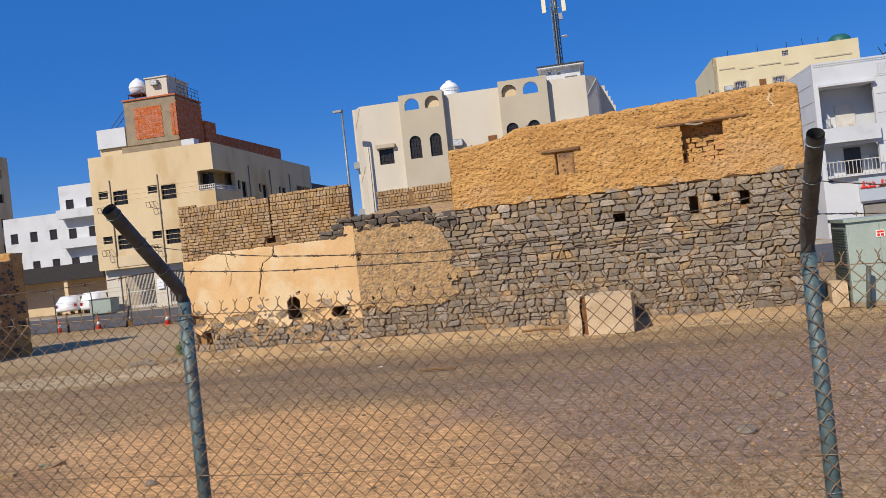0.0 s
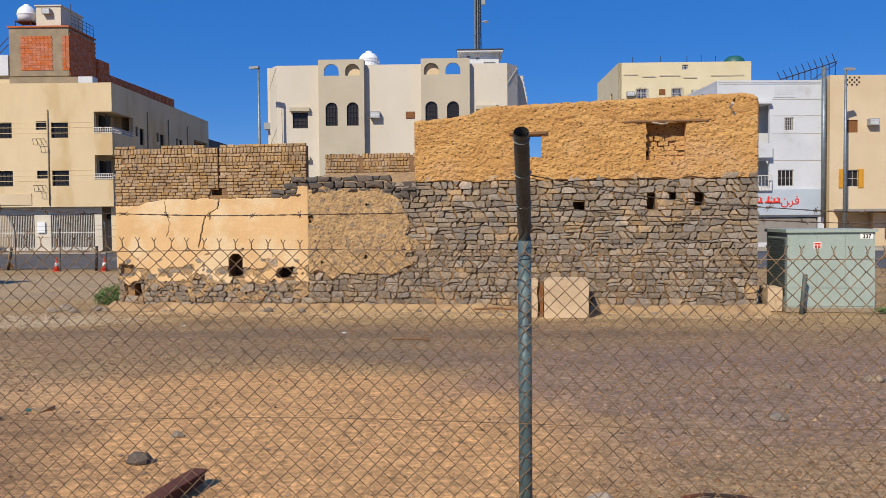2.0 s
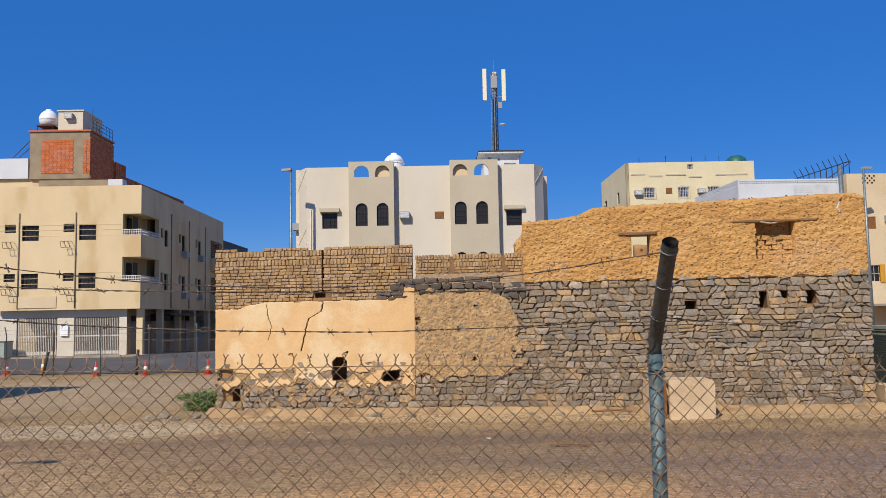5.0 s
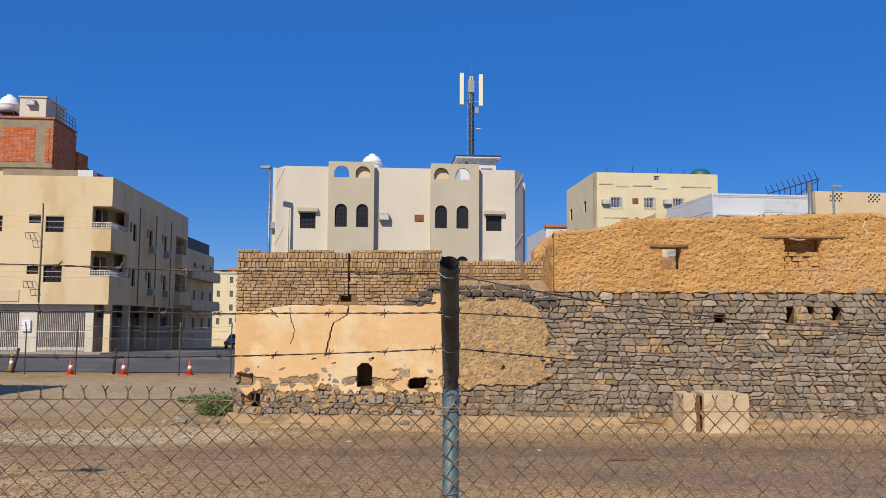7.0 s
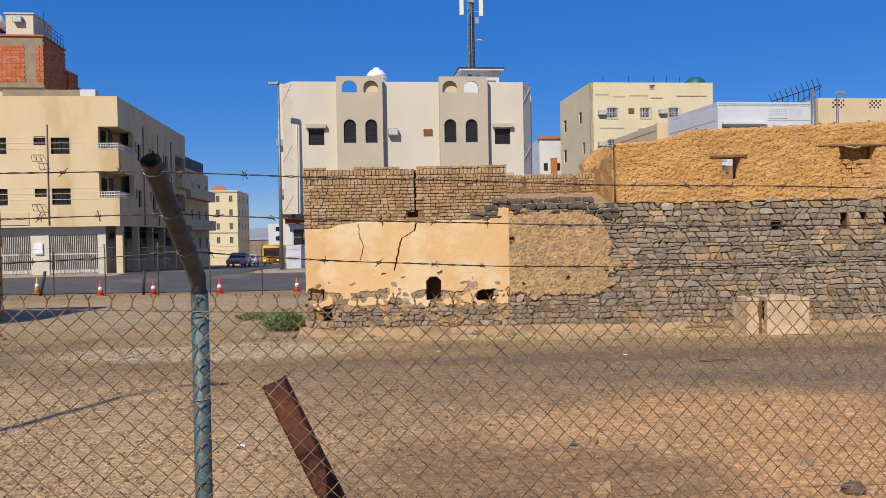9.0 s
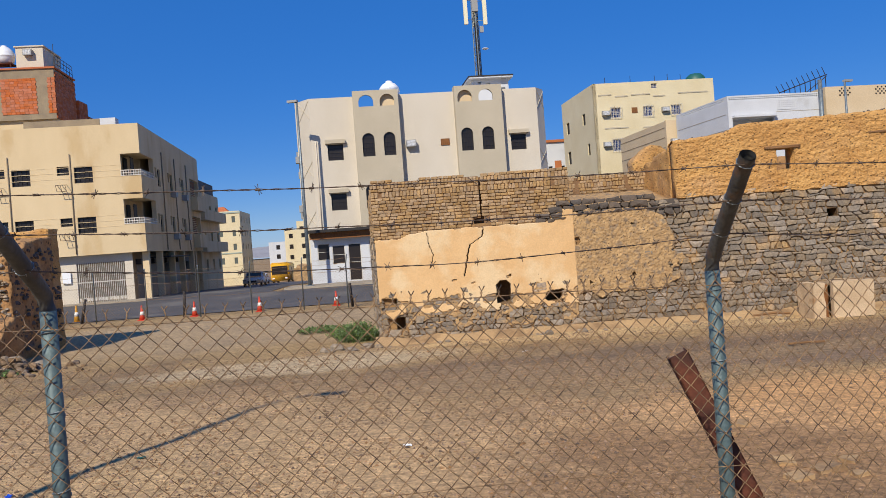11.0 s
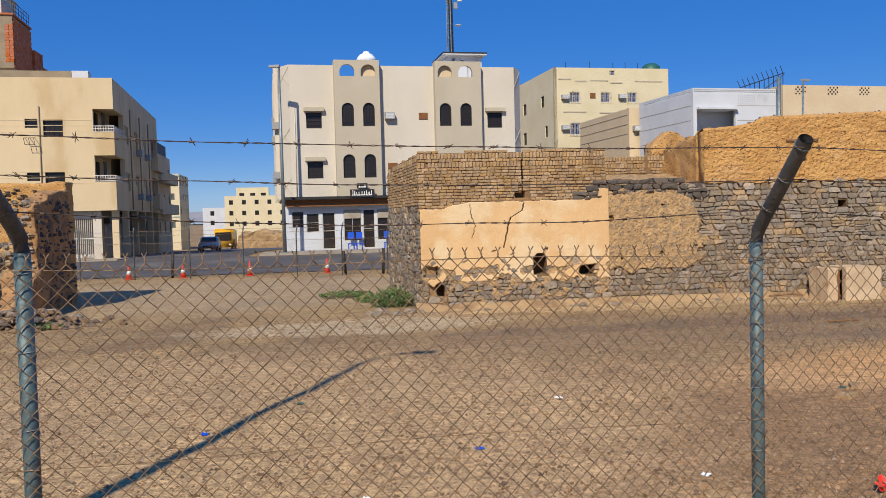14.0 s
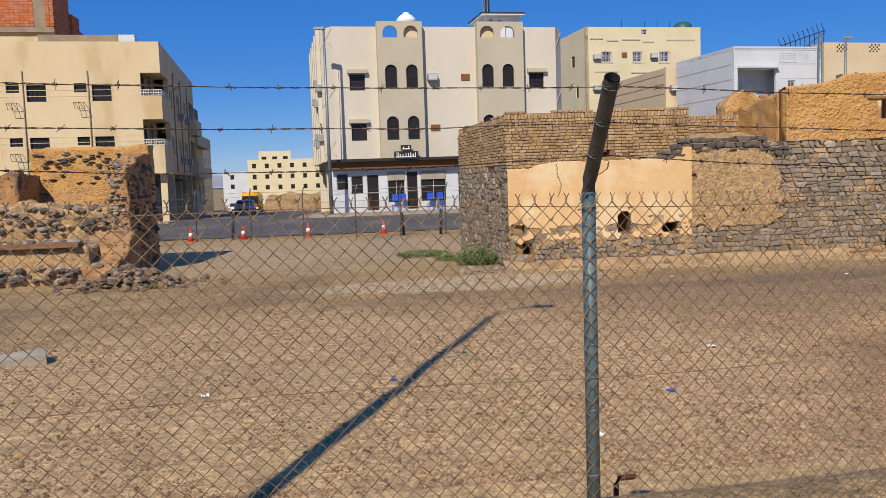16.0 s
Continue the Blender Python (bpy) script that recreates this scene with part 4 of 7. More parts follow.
for c4 in (((0.15, 1.1), (0.85, 0), (0.85, 0.3), (0.35, 1.25)), ((16.2, 0.3), (16.2, 0), (16.92, 1.0), (16.7, 1.15))):
    ch = B()
    lo = [ch.verts.new((u, v, 4.0 + Z)) for u, v in c4]
    hi = [ch.verts.new((u, v, 12.75 + Z)) for u, v in c4]
    for k in range(4):
        ch.faces.new((lo[k], lo[(k + 1) % 4], hi[(k + 1) % 4], hi[k]))
    ch.faces.new(lo[::-1])
    ch.faces.new(hi)
    bmesh.ops.recalc_face_normals(ch, faces=ch.faces)
    part("corner_wall", ch, M["offwhite"], wb, "splayed corner wall")
    # shallow crossed mouldings at the head and foot of the splay
    (ua, va), (ub, vb) = (c4[0], c4[1]) if c4[0][1] > 0.5 else (c4[1], c4[2])
    nrm = Vector((vb - va, ua - ub, 0)).normalized() * (0.004 if va > vb else -0.004)
    if nrm.y > 0:
        nrm = -nrm
    for za, zb in ((11.4, 12.6), (7.6, 8.6), (4.3, 5.3)):
        xs_ = B()
        tube(xs_, [(ua + nrm.x, va + nrm.y, za + Z), (ub + nrm.x, vb + nrm.y, zb + Z)], 0.03, 5)
        tube(xs_, [(ua + nrm.x, va + nrm.y, zb + Z), (ub + nrm.x, vb + nrm.y, za + Z)], 0.03, 5)
        part("moulding", xs_, M["greige"], wb)
inner = B()
bx(inner, 0.15, 0.4, 1.26, 15, 4 + Z, 12.75 + Z)
bx(inner, 0.41, 16.49, 14.7, 15, 0 + Z, 12.75 + Z)
bx(inner, 0.5, 16.2, 0.6, 0.7, 4 + Z, 11.6 + Z)
bx(inner, 0.9, 16.15, 0.31, 14.7, 11.7 + Z, 11.85 + Z)
bx(inner, 0.9, 16.15, 0.31, 14.7, 4.0 + Z, 4.15 + Z)
part("side_wall", inner, M["offwhite"], wb)
sd = B()
lo = [sd.verts.new((u, v, Z)) for u, v in ((16.62, 1.16), (16.9, 1.02), (18.5, 15.0), (16.62, 15.0))]
hi = [sd.verts.new((p.co.x, p.co.y, 12.74 + Z)) for p in lo]
for k in range(4):
    sd.faces.new((lo[k], lo[(k + 1) % 4], hi[(k + 1) % 4], hi[k]))
sd.faces.new(lo[::-1])
sd.faces.new(hi)
part("side_wall", sd, M["offwhite"], wb)
for k in range(5):
    solid_block(wb, 16.8 + 0.275 * (k + 1), 17.25 + 0.275 * (k + 1), 3.4 + k * 2.4, 4.2 + k * 2.4, 4 + Z, 12.5 + Z, "offwhite", "pilaster")
    solid_block(wb, -0.12, 0.14, 1.6 + k * 2.7, 2.4 + k * 2.7, 4 + Z, 12.9 + Z, "offwhite", "pilaster")
    solid_block(wb, 0.08, 0.16, 2.7 + k * 2.7, 3.5 + k * 2.7, 8.6 + Z, 9.7 + Z, "dark_metal", "window_frame")
for k, (v, z) in enumerate(((1.2, 8.7), (2.9, 9.2), (3.8, 7.9), (5.6, 8.2), (1.3, 5.4), (3.0, 5.0), (4.2, 5.6), (6.8, 5.3))):
    solid_block(wb, -0.3, 0.15, v, v + 0.6, z + Z, z + 0.45 + Z, "grey_plastic", "air_conditioner")
for b, (u0, u1) in enumerate(BAYS):
    arches = []
    for a0, a1 in AW[b]:
        for z0, z1 in ((8.67, 10.2), (5.28, 6.83)):
            arches.append((a0, a1, z0 + Z, z1 + Z))
        arches.append((a0 - 0.08, a1 + 0.1, 11.95 + Z, 12.72 + Z))
    bm = holed(B(), u0, u1, 4.0 + Z, 13.0 + Z, -0.6, -0.38, arches)
    bx(bm, u0, u0 + 0.2, -0.38, 0.3, 4.0 + Z, 13.0 + Z)
    bx(bm, u1 - 0.2, u1, -0.38, 0.3, 4.0 + Z, 13.0 + Z)
    bx(bm, u0 + 0.2, u1 - 0.2, -0.38, 0.6, 4.0 + Z, 4.1 + Z)
    bx(bm, u0 + 0.2, u1 - 0.2, -0.38, 0.6, 11.6 + Z, 11.7 + Z)
    for a0, a1, z0, z1 in arches:
        spandrels(bm, a0, a1, z1, -0.6, -0.38)
    part("bay", bm, M["greige"], wb, "greige projecting bay")
    for a0, a1, z0, z1 in arches:
        if z0 < 11:
            window(wb, a0, a1, z0, z1, -0.5, bars=3, cross=4)
    solid_block(wb, AW[b][1 - b][0] - 0.2, AW[b][1 - b][1] + 0.2, -0.3, -0.25, 11.72 + Z, 12.9 + Z, "tan", "parapet_panel")
for u0, u1, z0, z1 in SQ:
    window(wb, u0, u1, z0, z1, 0.1, bars=3, cross=3)
    solid_block(wb, u0 - 0.15, u1 + 0.15, -0.3, 0.02, z1 + 0.05, z1 + 0.3, "greige", "window_hood")
for u0, u1, z0, z1 in SMALL:
    solid_block(wb, u0 + 0.01, u1 - 0.01, -0.05, 0.2, z0 + 0.01, z1 - 0.01, "wood", "wooden_box")
ac_unit(wb, 7.1, 9.18 + Z, 0.0)
part("rain_pipe", tube(B(), [(1.15, -0.04, 4 + Z), (1.15, -0.04, 9.9 + Z)], 0.032, 8), M["offwhite"], wb, smooth=True)
# shops
solid_block(wb, 0.2, 16.5, -0.95, 0.0, 3.9 + Z, 4.08 + Z, "dark_metal", "shop_canopy")
solid_block(wb, 0.3, 16.4, -0.55, -0.5, 3.45 + Z, 3.88 + Z, "wood", "fascia")
solid_block(wb, 0.3, 16.4, 3.2, 3.3, 0.3, 3.9 + Z, "offwhite", "shop_back_wall")
shop_holes = [(0.75, 1.55, 1.75, 2.85), (1.7, 2.55, 1.45, 2.7), (2.75, 3.6, 0.3, 2.75), (4.15, 5.35, 0.8, 2.9), (5.45, 6.25, 0.3, 2.9), (6.4, 8.2, 0.8, 2.9), (9.0, 11.0, 0.6, 2.8), (11.6, 14.6, 0.6, 2.8)]
part("shop_front", holed(B(), 0.3, 16.4, -0.3, 3.55 + Z, 0.0, 0.12, shop_holes), M["white"], wb, "white panelled shop front")
for u0, u1, z0, z1 in shop_holes:
    w = window(wb, u0, u1, z0, z1, 0.03, "glass", "gate", bars=1 if u1 - u0 > 0.9 else 0, cross=1)
for u0, u1 in ((4.2, 5.3), (6.45, 8.15)):
    solid_block(wb, u0, u1, -0.04, -0.01, 2.3, 2.85, "kerb", "roller_blind")
for u in (4.35, 4.9, 6.75, 7.4):
    ch2 = B()
    bx(ch2, u, u + 0.42, -0.5, -0.46, 0.95, 1.4)
    bx(ch2, u, u + 0.42, -0.95, -0.5, 0.62, 0.68)
    for a in (0.02, 0.38):
        for bb in (-0.94, -0.5):
            bx(ch2, u + a - 0.02, u + a + 0.02, bb, bb + 0.04, 0.26, 0.64)
    single("plastic_chair", ch2, M["blue"], "blue plastic chair outside the snack shop", "chair", "blue shop chairs", m=wb.matrix_world.copy())
sg = part("shop_sign", bx(B(), 4.55, 6.15, -1.02, -0.9, 3.98 + Z, 4.5 + Z), M["sign_black"], wb, "black shop sign")
bars = B()
r2 = random.Random(8)
u = 4.65
while u < 6.0:
    w_ = r2.uniform(0.06, 0.2)
    bx(bars, u, u + w_, -1.04, -1.02, 4.1 + Z, 4.16 + Z)
    bx(bars, u + w_ * 0.6, u + w_ * 0.6 + 0.04, -1.04, -1.02, 4.16 + Z, r2.uniform(4.28, 4.45) + Z)
    u += w_ + 0.03
bx(bars, 5.1, 5.6, -1.04, -1.02, 4.62 + Z, 4.68 + Z)
bx(bars, 5.15, 5.2, -1.04, -1.02, 4.68 + Z, 4.8 + Z)
bx(bars, 5.5, 5.55, -1.04, -1.02, 4.68 + Z, 4.84 + Z)
part("sign_bars", bars, M["letter_white"], sg, "white sign marks")
part("sign_hood", bx(B(), 5.0, 5.7, -1.02, -0.9, 4.55 + Z, 4.9 + Z), M["sign_black"], wb)
# roof
tk = thing("water_tank", wb.matrix_world @ pose(6.55, 4.5, 11.85 + Z), "white domed fibreglass water tank on the roof", "water tank")
part("body", lathe(B(), [(0.72, 0), (0.72, 1.9), (0.77, 1.92), (0.77, 2.0)], 20), M["white_plastic"], tk, smooth=False)
part("lid", lathe(B(), [(0.75, 2.0), (0.68, 2.25), (0.46, 2.5), (0.24, 2.6), (0.22, 2.7), (0.1, 2.74)], 20), M["white_plastic"], tk, smooth=True)
pt = thing("roof_room", wb.matrix_world @ pose(13.3, 7.9, 11.85 + Z), "white stair-head room with flat overhanging roof", "roof room")
part("wall", holed(B(), 0, 2.75, 0, 3.2, 0, 0.2, [(0.35, 0.6, 2.8, 3.0), (1.05, 1.3, 2.7, 2.9), (1.6, 2.5, 0.5, 2.5)]), M["white"], pt)
part("side_wall", bx(B(), 0.0, 2.75, 0.2, 3.4, 0, 3.19), M["white"], pt)
part("roof_slab", bx(B(), -0.4, 3.05, -0.5, 3.8, 3.2, 3.3), M["white"], pt, "white flat roof slab")
part("roof_edge", bx(B(), -0.43, 3.08, -0.53, 3.83, 3.3, 3.4), M["dark_metal"], pt, "dark flat roof edge")

# lattice mast with aerials
ms = thing("phone_mast", wb.matrix_world @ pose(14.6, 12.3, 11.85 + Z), "grey lattice phone mast with cream panel aerials", "mast")
H = 10.9
lat = B()
leg = [(0.32 * math.cos(a), 0.32 * math.sin(a)) for a in (0.5, 2.6, 4.7)]
for x, y in leg:
    tube(lat, [(x, y, 0), (x * 0.8, y * 0.8, H)], 0.05, 6)
n = 18
for k in range(n):
    z0, z1 = k * H / n, (k + 1) * H / n
    for q in range(3):
        a, b = leg[q], leg[(q + 1) % 3]
        if k % 2:
            a, b = b, a
        tube(lat, [(a[0] * (1 - 0.2 * k / n), a[1] * (1 - 0.2 * k / n), z0), (b[0] * (1 - 0.2 * k / n), b[1] * (1 - 0.2 * k / n), z1)], 0.022, 5)
        tube(lat, [(a[0], a[1], z1), (b[0], b[1], z1)], 0.018, 5)
part("lattice", lat, M["steel"], ms)
for x, y, zz in ((-0.8, -0.2, 8.6), (0.78, -0.3, 8.5), (0.1, 0.7, 8.6)):
    a = part("panel_aerial", bx(B(), x - 0.16, x + 0.16, y - 0.1, y + 0.1, zz, zz + 2.65), M["aerial"], ms, "cream panel aerial")
    part("bracket", tube(B(), [(x, y + 0.1, zz + 0.4), (0, 0, zz + 0.4), (0, 0, zz + 2.0), (x, y + 0.1, zz + 2.0)], 0.03, 5), M["steel"], a)
part("radio_unit", bx(B(), -0.28, 0.22, -0.45, -0.2, 9.6, 10.6), M["grey_plastic"], ms)
part("radio_unit", bx(B(), 0.3, 0.6, -0.3, -0.1, 7.9, 8.4), M["grey_plastic"], ms)
part("dish", lathe(B(), [(0.05, 0), (0.26, 0.1), (0.27, 0.14)], 14, (0.62, -0.3, 6.4)), M["white_plastic"], ms)
part("lightning_rod", tube(B(), [(0, 0, H), (0, 0, H + 1.3)], 0.02, 5), M["steel"], ms)
for k in range(5):
    part("cable", tube(B(), [(-0.12 + k * 0.06, -0.2, 0.0), (-0.12 + k * 0.05, -0.22, 8.7)], 0.035, 5), M["black"], ms, "black feeder cable")

# street lamps by the road
for (lx, ly, lz, hh, turn) in ((-19.7, 54.1, 0.56, 11.6, 170), (17.5, 58.7, 0.45, 11.3, 20)):
    t = thing("street_lamp", pose(lx, ly, lz, 0, 0, turn), "slender grey steel street lamp on the pavement", "street lamp", "street lamps")
    part("pole", tube(B(), [(0, 0, 0), (0, 0, hh / 2), (0, 0, hh)], 0.13, 12, r1=0.07), M["steel"], t, smooth=True)
    part("base_plate", bx(B(), -0.22, 0.22, -0.22, 0.22, 0, 0.04), M["steel"], t)
    part("lamp_head", bx(B(), -0.05, 0.6, -0.14, 0.14, hh, hh + 0.14), M["grey_plastic"], t)

# pale yellow house far behind
yb = thing("yellow_house", pose(5.65, 85.4, 0.68, 0, 0, 6), "pale yellow flat-roofed house with barred blue windows", "house", "houses around the plot")
Z = -0.4
YW = [(1.75, 2.8, 13.8, 14.8), (5.2, 6.2, 13.8, 14.8), (8.2, 9.25, 13.8, 14.8), (1.75, 2.8, 10.4, 11.6), (6.2, 6.8, 16.6, 17.1)]
YW = [(a, b, c + Z, d + Z) for a, b, c, d in YW]
part("wall", holed(B(), 0, 12.9, 0 + Z, 17.35 + Z, 0, 0.3, YW), M["yellow"], yb)
yi = B()
bx(yi, 12.6, 12.9, 0.31, 12, Z, 17.35 + Z)
bx(yi, 0.31, 12.6, 0.8, 0.9, Z, 16.8 + Z)
bx(yi, 0.31, 12.6, 11.7, 12, Z, 17.3 + Z)
bx(yi, 0.31, 12.6, 0.31, 11.7, 16.1 + Z, 16.2 + Z)
part("inner_wall", yi, M["yellow"], yb)
YS = [(-4.2, -3.2, 13.7 + Z, 14.9 + Z), (-10.5, -9.3, 13.6 + Z, 14.9 + Z), (-3.0, -2.2, 10.4 + Z, 11.6 + Z), (-10.6, -9.4, 10.2 + Z, 11.6 + Z)]
s_ = part("side_wall", holed(B(), -12, 0, Z, 17.35 + Z, 0, 0.3, YS), M["yellow"], yb)
s_.matrix_local = pose(0, 0, 0, 0, 0, -90)
for h in YS:
    w = window(yb, *h, 0.1, "glass", "dark_metal")
    w.matrix_local = pose(0, 0, 0, 0, 0, -90)
for h in YW:
    window(yb, *h, 0.08, "blue_glass", "gate", bars=3, cross=2)
for h in YW[:4]:
    gr_ = B()
    for k in range(9):
        u = h[0] - 0.1 + k * (h[1] - h[0] + 0.2) / 8
        tube(gr_, [(u, -0.12, h[2] - 0.1), (u, -0.12, h[3] + 0.05 + 0.16 * math.sin(math.pi * k / 8))], 0.015, 4)
    for z in (h[2] - 0.08, (h[2] + h[3]) / 2, h[3] + 0.05):
        tube(gr_, [(h[0] - 0.1, -0.12, z), (h[1] + 0.1, -0.12, z)], 0.015, 4)
    part("window_grille", gr_, M["gate"], yb)
for u, z in ((0.75, 14.05), (7.1, 14.15), (0.7, 10.9)):
    ac_unit(yb, u, z + Z, 0.0, w=0.75)
solid_block(yb, 3.95, 4.55, -0.06, 0.02, 14.2 + Z, 14.75 + Z, "wood", "wooden_box")
for u0, u1, z in ((0.5, 1.9, 16.1), (2.3, 3.6, 15.9), (4.0, 6.0, 16.0), (6.3, 7.6, 15.75), (1.0, 3.5, 12.7), (5.0, 7.4, 12.6), (9.0, 12.2, 15.95)):
    part("moulding", lumpy(B(), u0, u1, -0.05, 0.0, z + Z, z + 0.12 + Z, 0.15, 0.02, 3.0), M["greige"], yb, "broken strip of old moulding")
gd = thing("green_tank", yb.matrix_world @ pose(11.9, 2.0, 16.2 + Z), "dark green round fibreglass roof tank", "water tank")
part("body", lathe(B(), [(1.1, 0), (1.1, 1.2), (0.95, 1.7), (0.6, 2.0), (0.1, 2.1)], 18), M["green_plastic"], gd, smooth=True)
pr = B()
for k, u in enumerate((1.5, 4.2, 6.8, 8.2, 9.6)):
    tube(pr, [(u, 0.5, 16.2 + Z), (u, 0.5, 18.0 + Z + 0.1 * (k % 2))], 0.03, 5)
part("roof_rods", pr, M["dark_metal"], yb)

# low tan house, white balcony house with the bakery, tan house on the far side
lt = thing("tan_low_house", pose(7.95, 69.0, 0.4, 0, 0, 6), "tan rendered house with drawn joint lines", "house", "houses around the plot")
part("wall", bx(B(), 0, 6, 0, 0.3, -0.4, 10.9), M["tan"], lt)
part("side_wall", bx(B(), 0, 0.3, 0.31, 11, -0.4, 10.85), M["tan"], lt)
part("roof", bx(B(), 0.3, 6, 0.31, 11, 10.3, 10.5), M["concrete"], lt)
for z in (8.7, 9.5, 10.3):
    part("moulding", bx(B(), -0.02, 0.0, 0.3, 11, z, z + 0.05), M["concrete"], lt)
ac_unit(lt, 0.3, 8.9, 0.0)

wh = thing("white_house", pose(9.92, 60.45, 0.4, 0, 0, 8), "white painted house with recessed balconies above a bakery", "house", "houses around the plot")
Z = -0.4
WH_H = [(0.3, 3.55, 6.9 + Z, 9.95 + Z), (0.3, 3.55, 4.35 + Z, 6.2 + Z), (4.55, 5.2, 8.23 + Z, 9.1 + Z), (4.12, 5.22, 4.48 + Z, 5.6 + Z), (2.2, 6.9, 0.3, 2.4 + Z)]
part("wall", holed(B(), 0, 7.3, Z, 11.2 + Z, 0, 0.25, WH_H), M["white"], wh)
part("side_wall", bx(B(), 0, 0.25, 0.26, 8.4, Z, 11.2 + Z), M["white"], wh)
part("side_wall", bx(B(), 7.05, 7.3, 0.26, 8.4, Z, 11.2 + Z), M["white"], wh)
part("inner_wall", bx(B(), 0.26, 7.0, 1.5, 1.7, Z, 11.0 + Z), M["white"], wh)
for z in (6.7, 10.0, 4.2):
    part("balcony_slab", bx(B(), 0.26, 3.6, -0.35, 1.5, z + Z, z + 0.15 + Z), M["white"], wh)
part("balcony_parapet", bx(B(), 0.0, 3.6, -0.4, -0.3, 6.4 + Z, 7.35 + Z), M["white"], wh)
rl = B()
for k in range(16):
    bx(rl, 0.1 + k * 0.23, 0.13 + k * 0.23, -0.39, -0.36, 4.3 + Z, 5.2 + Z)
bx(rl, 0.0, 3.6, -0.4, -0.35, 5.17 + Z, 5.22 + Z)
part("balcony_rail", rl, M["gate"], wh)
window(wh, 4.55, 5.2, 8.23 + Z, 9.1 + Z, 0.05, "glass", "gate", 4, 4)
window(wh, 4.12, 5.22, 4.48 + Z, 5.6 + Z, 0.05, "glass", "gate", 3, 1)
part("balcony_door", bx(B(), 1.6, 2.8, 1.4, 1.5, 6.9 + Z, 9.0 + Z), M["gate"], wh)
part("balcony_door", bx(B(), 1.9, 2.9, 1.4, 1.5, 4.35 + Z, 6.1 + Z), M["glass"], wh)
ac_unit(wh, 0.35, 7.5 + Z, 1.4, w=0.8, h=0.6)
gaps = [(0.12 + k * 0.17, 0.22 + k * 0.17, 11.3 + Z + r * 0.12, 11.37 + Z + r * 0.12) for k in range(42) for r in range(2)]
part("parapet", holed(B(), 0, 7.3, 11.2 + Z, 11.6 + Z, 0.03, 0.2, gaps), M["white"], wh, "white openwork block parapet")
sp_ = part("parapet", holed(B(), 0.26, 8.4, 11.2 + Z, 11.6 + Z, 0.03, 0.2, [(a + 0.4, b + 0.4, c, d) for a, b, c, d in gaps if b < 7.9]), M["white"], wh, "white openwork block parapet")
sp_.matrix_local = pose(0.23, 0, 0, 0, 0, 90)
gaps = [(3.9 + k * 0.17, 4.0 + k * 0.17, 10.55 + Z + r * 0.15, 10.65 + Z + r * 0.15) for k in range(8) for r in range(4)]
scr = part("parapet_screen", holed(B(), 3.8, 5.3, 10.45 + Z, 11.18 + Z, -0.03, -0.003, gaps), M["white"], wh, "white pierced block panel")
part("roof", bx(B(), 0.26, 7.04, 0.26, 8.3, 10.6 + Z, 10.75 + Z), M["concrete"], wh)
for z in (10.3, 9.2, 8.0, 6.2):
    part("moulding", bx(B(), 3.7, 7.2, -0.012, 0.0, z + Z, z + 0.03 + Z), M["kerb"], wh)
    part("moulding", bx(B(), -0.012, 0.0, 0.3, 8.3, z + Z, z + 0.04 + Z), M["kerb"], wh)
part("shop_door", bx(B(), 2.3, 6.8, 0.1, 0.14, Z, 2.3 + Z), M["shutter"], wh)
sgn = thing("bakery_sign", wh.matrix_world @ pose(2.05, -0.16, 2.55 + Z), "light grey shop sign board with red Arabic lettering", "sign")
part("board", bx(B(), 0, 5.15, 0, 0.14, 0, 1.72), M["sign_grey"], sgn)
line_text("\ufee6\ufeae\ufed3", 0.82, M["red"], sgn, pose(2.85, -0.012, 0.95, 90, 0, 0))
mk = B()
for c, ww in ((1.65, 1.0), (0.5, 0.9)):
    tube(mk, [(c + ww * (0.5 - k / 10), -0.02, 0.82 + 0.09 * abs(math.sin(k * 1.9))) for k in range(11)], 0.075, 6)
    for k in (1, 4, 8):
        tube(mk, [(c + ww * (0.5 - k / 10), -0.02, 0.84), (c + ww * (0.5 - k / 10) + 0.03, -0.02, 1.02 + 0.12 * (k % 3))], 0.065, 6)
    for k in (2, 6):
        tube(mk, [(c + ww * (0.5 - k / 10), -0.02, 1.15), (c + ww * (0.5 - k / 10) + 0.06, -0.02, 1.19)], 0.05, 6)
part("name_strokes", mk, M["red"], sgn, "red name strokes")
part("stove_pipe", tube(B(), [(7.05, -0.35, 2.0), (7.05, -0.35, 12.0)], 0.15, 12), M["steel"], wh, "grey metal flue pipe", smooth=True)
fr = thing("roof_frame", wh.matrix_world @ pose(4.8, 1.2, 11.45 + Z), "blue-grey spiked steel frame on the roof", "roof frame")
sf = B()
for k in range(10):
    u = k * 0.42
    tube(sf, [(u, 0, 0), (u, 0, 0.4 + 0.13 * k)], 0.03, 5)
    tube(sf, [(u, 0, 0.4 + 0.13 * k), (u - 0.25, 0, 0.9 + 0.14 * k)], 0.025, 5)
tube(sf, [(0, 0, 0.4), (3.9, 0, 1.6)], 0.035, 5)
tube(sf, [(0, 0, 0.05), (3.9, 0, 0.05)], 0.035, 5)
tube(sf, [(1.8, 0, 0.1), (3.9, 0, 1.5)], 0.03, 5)
part("frame", sf, M["dark_metal"], fr)

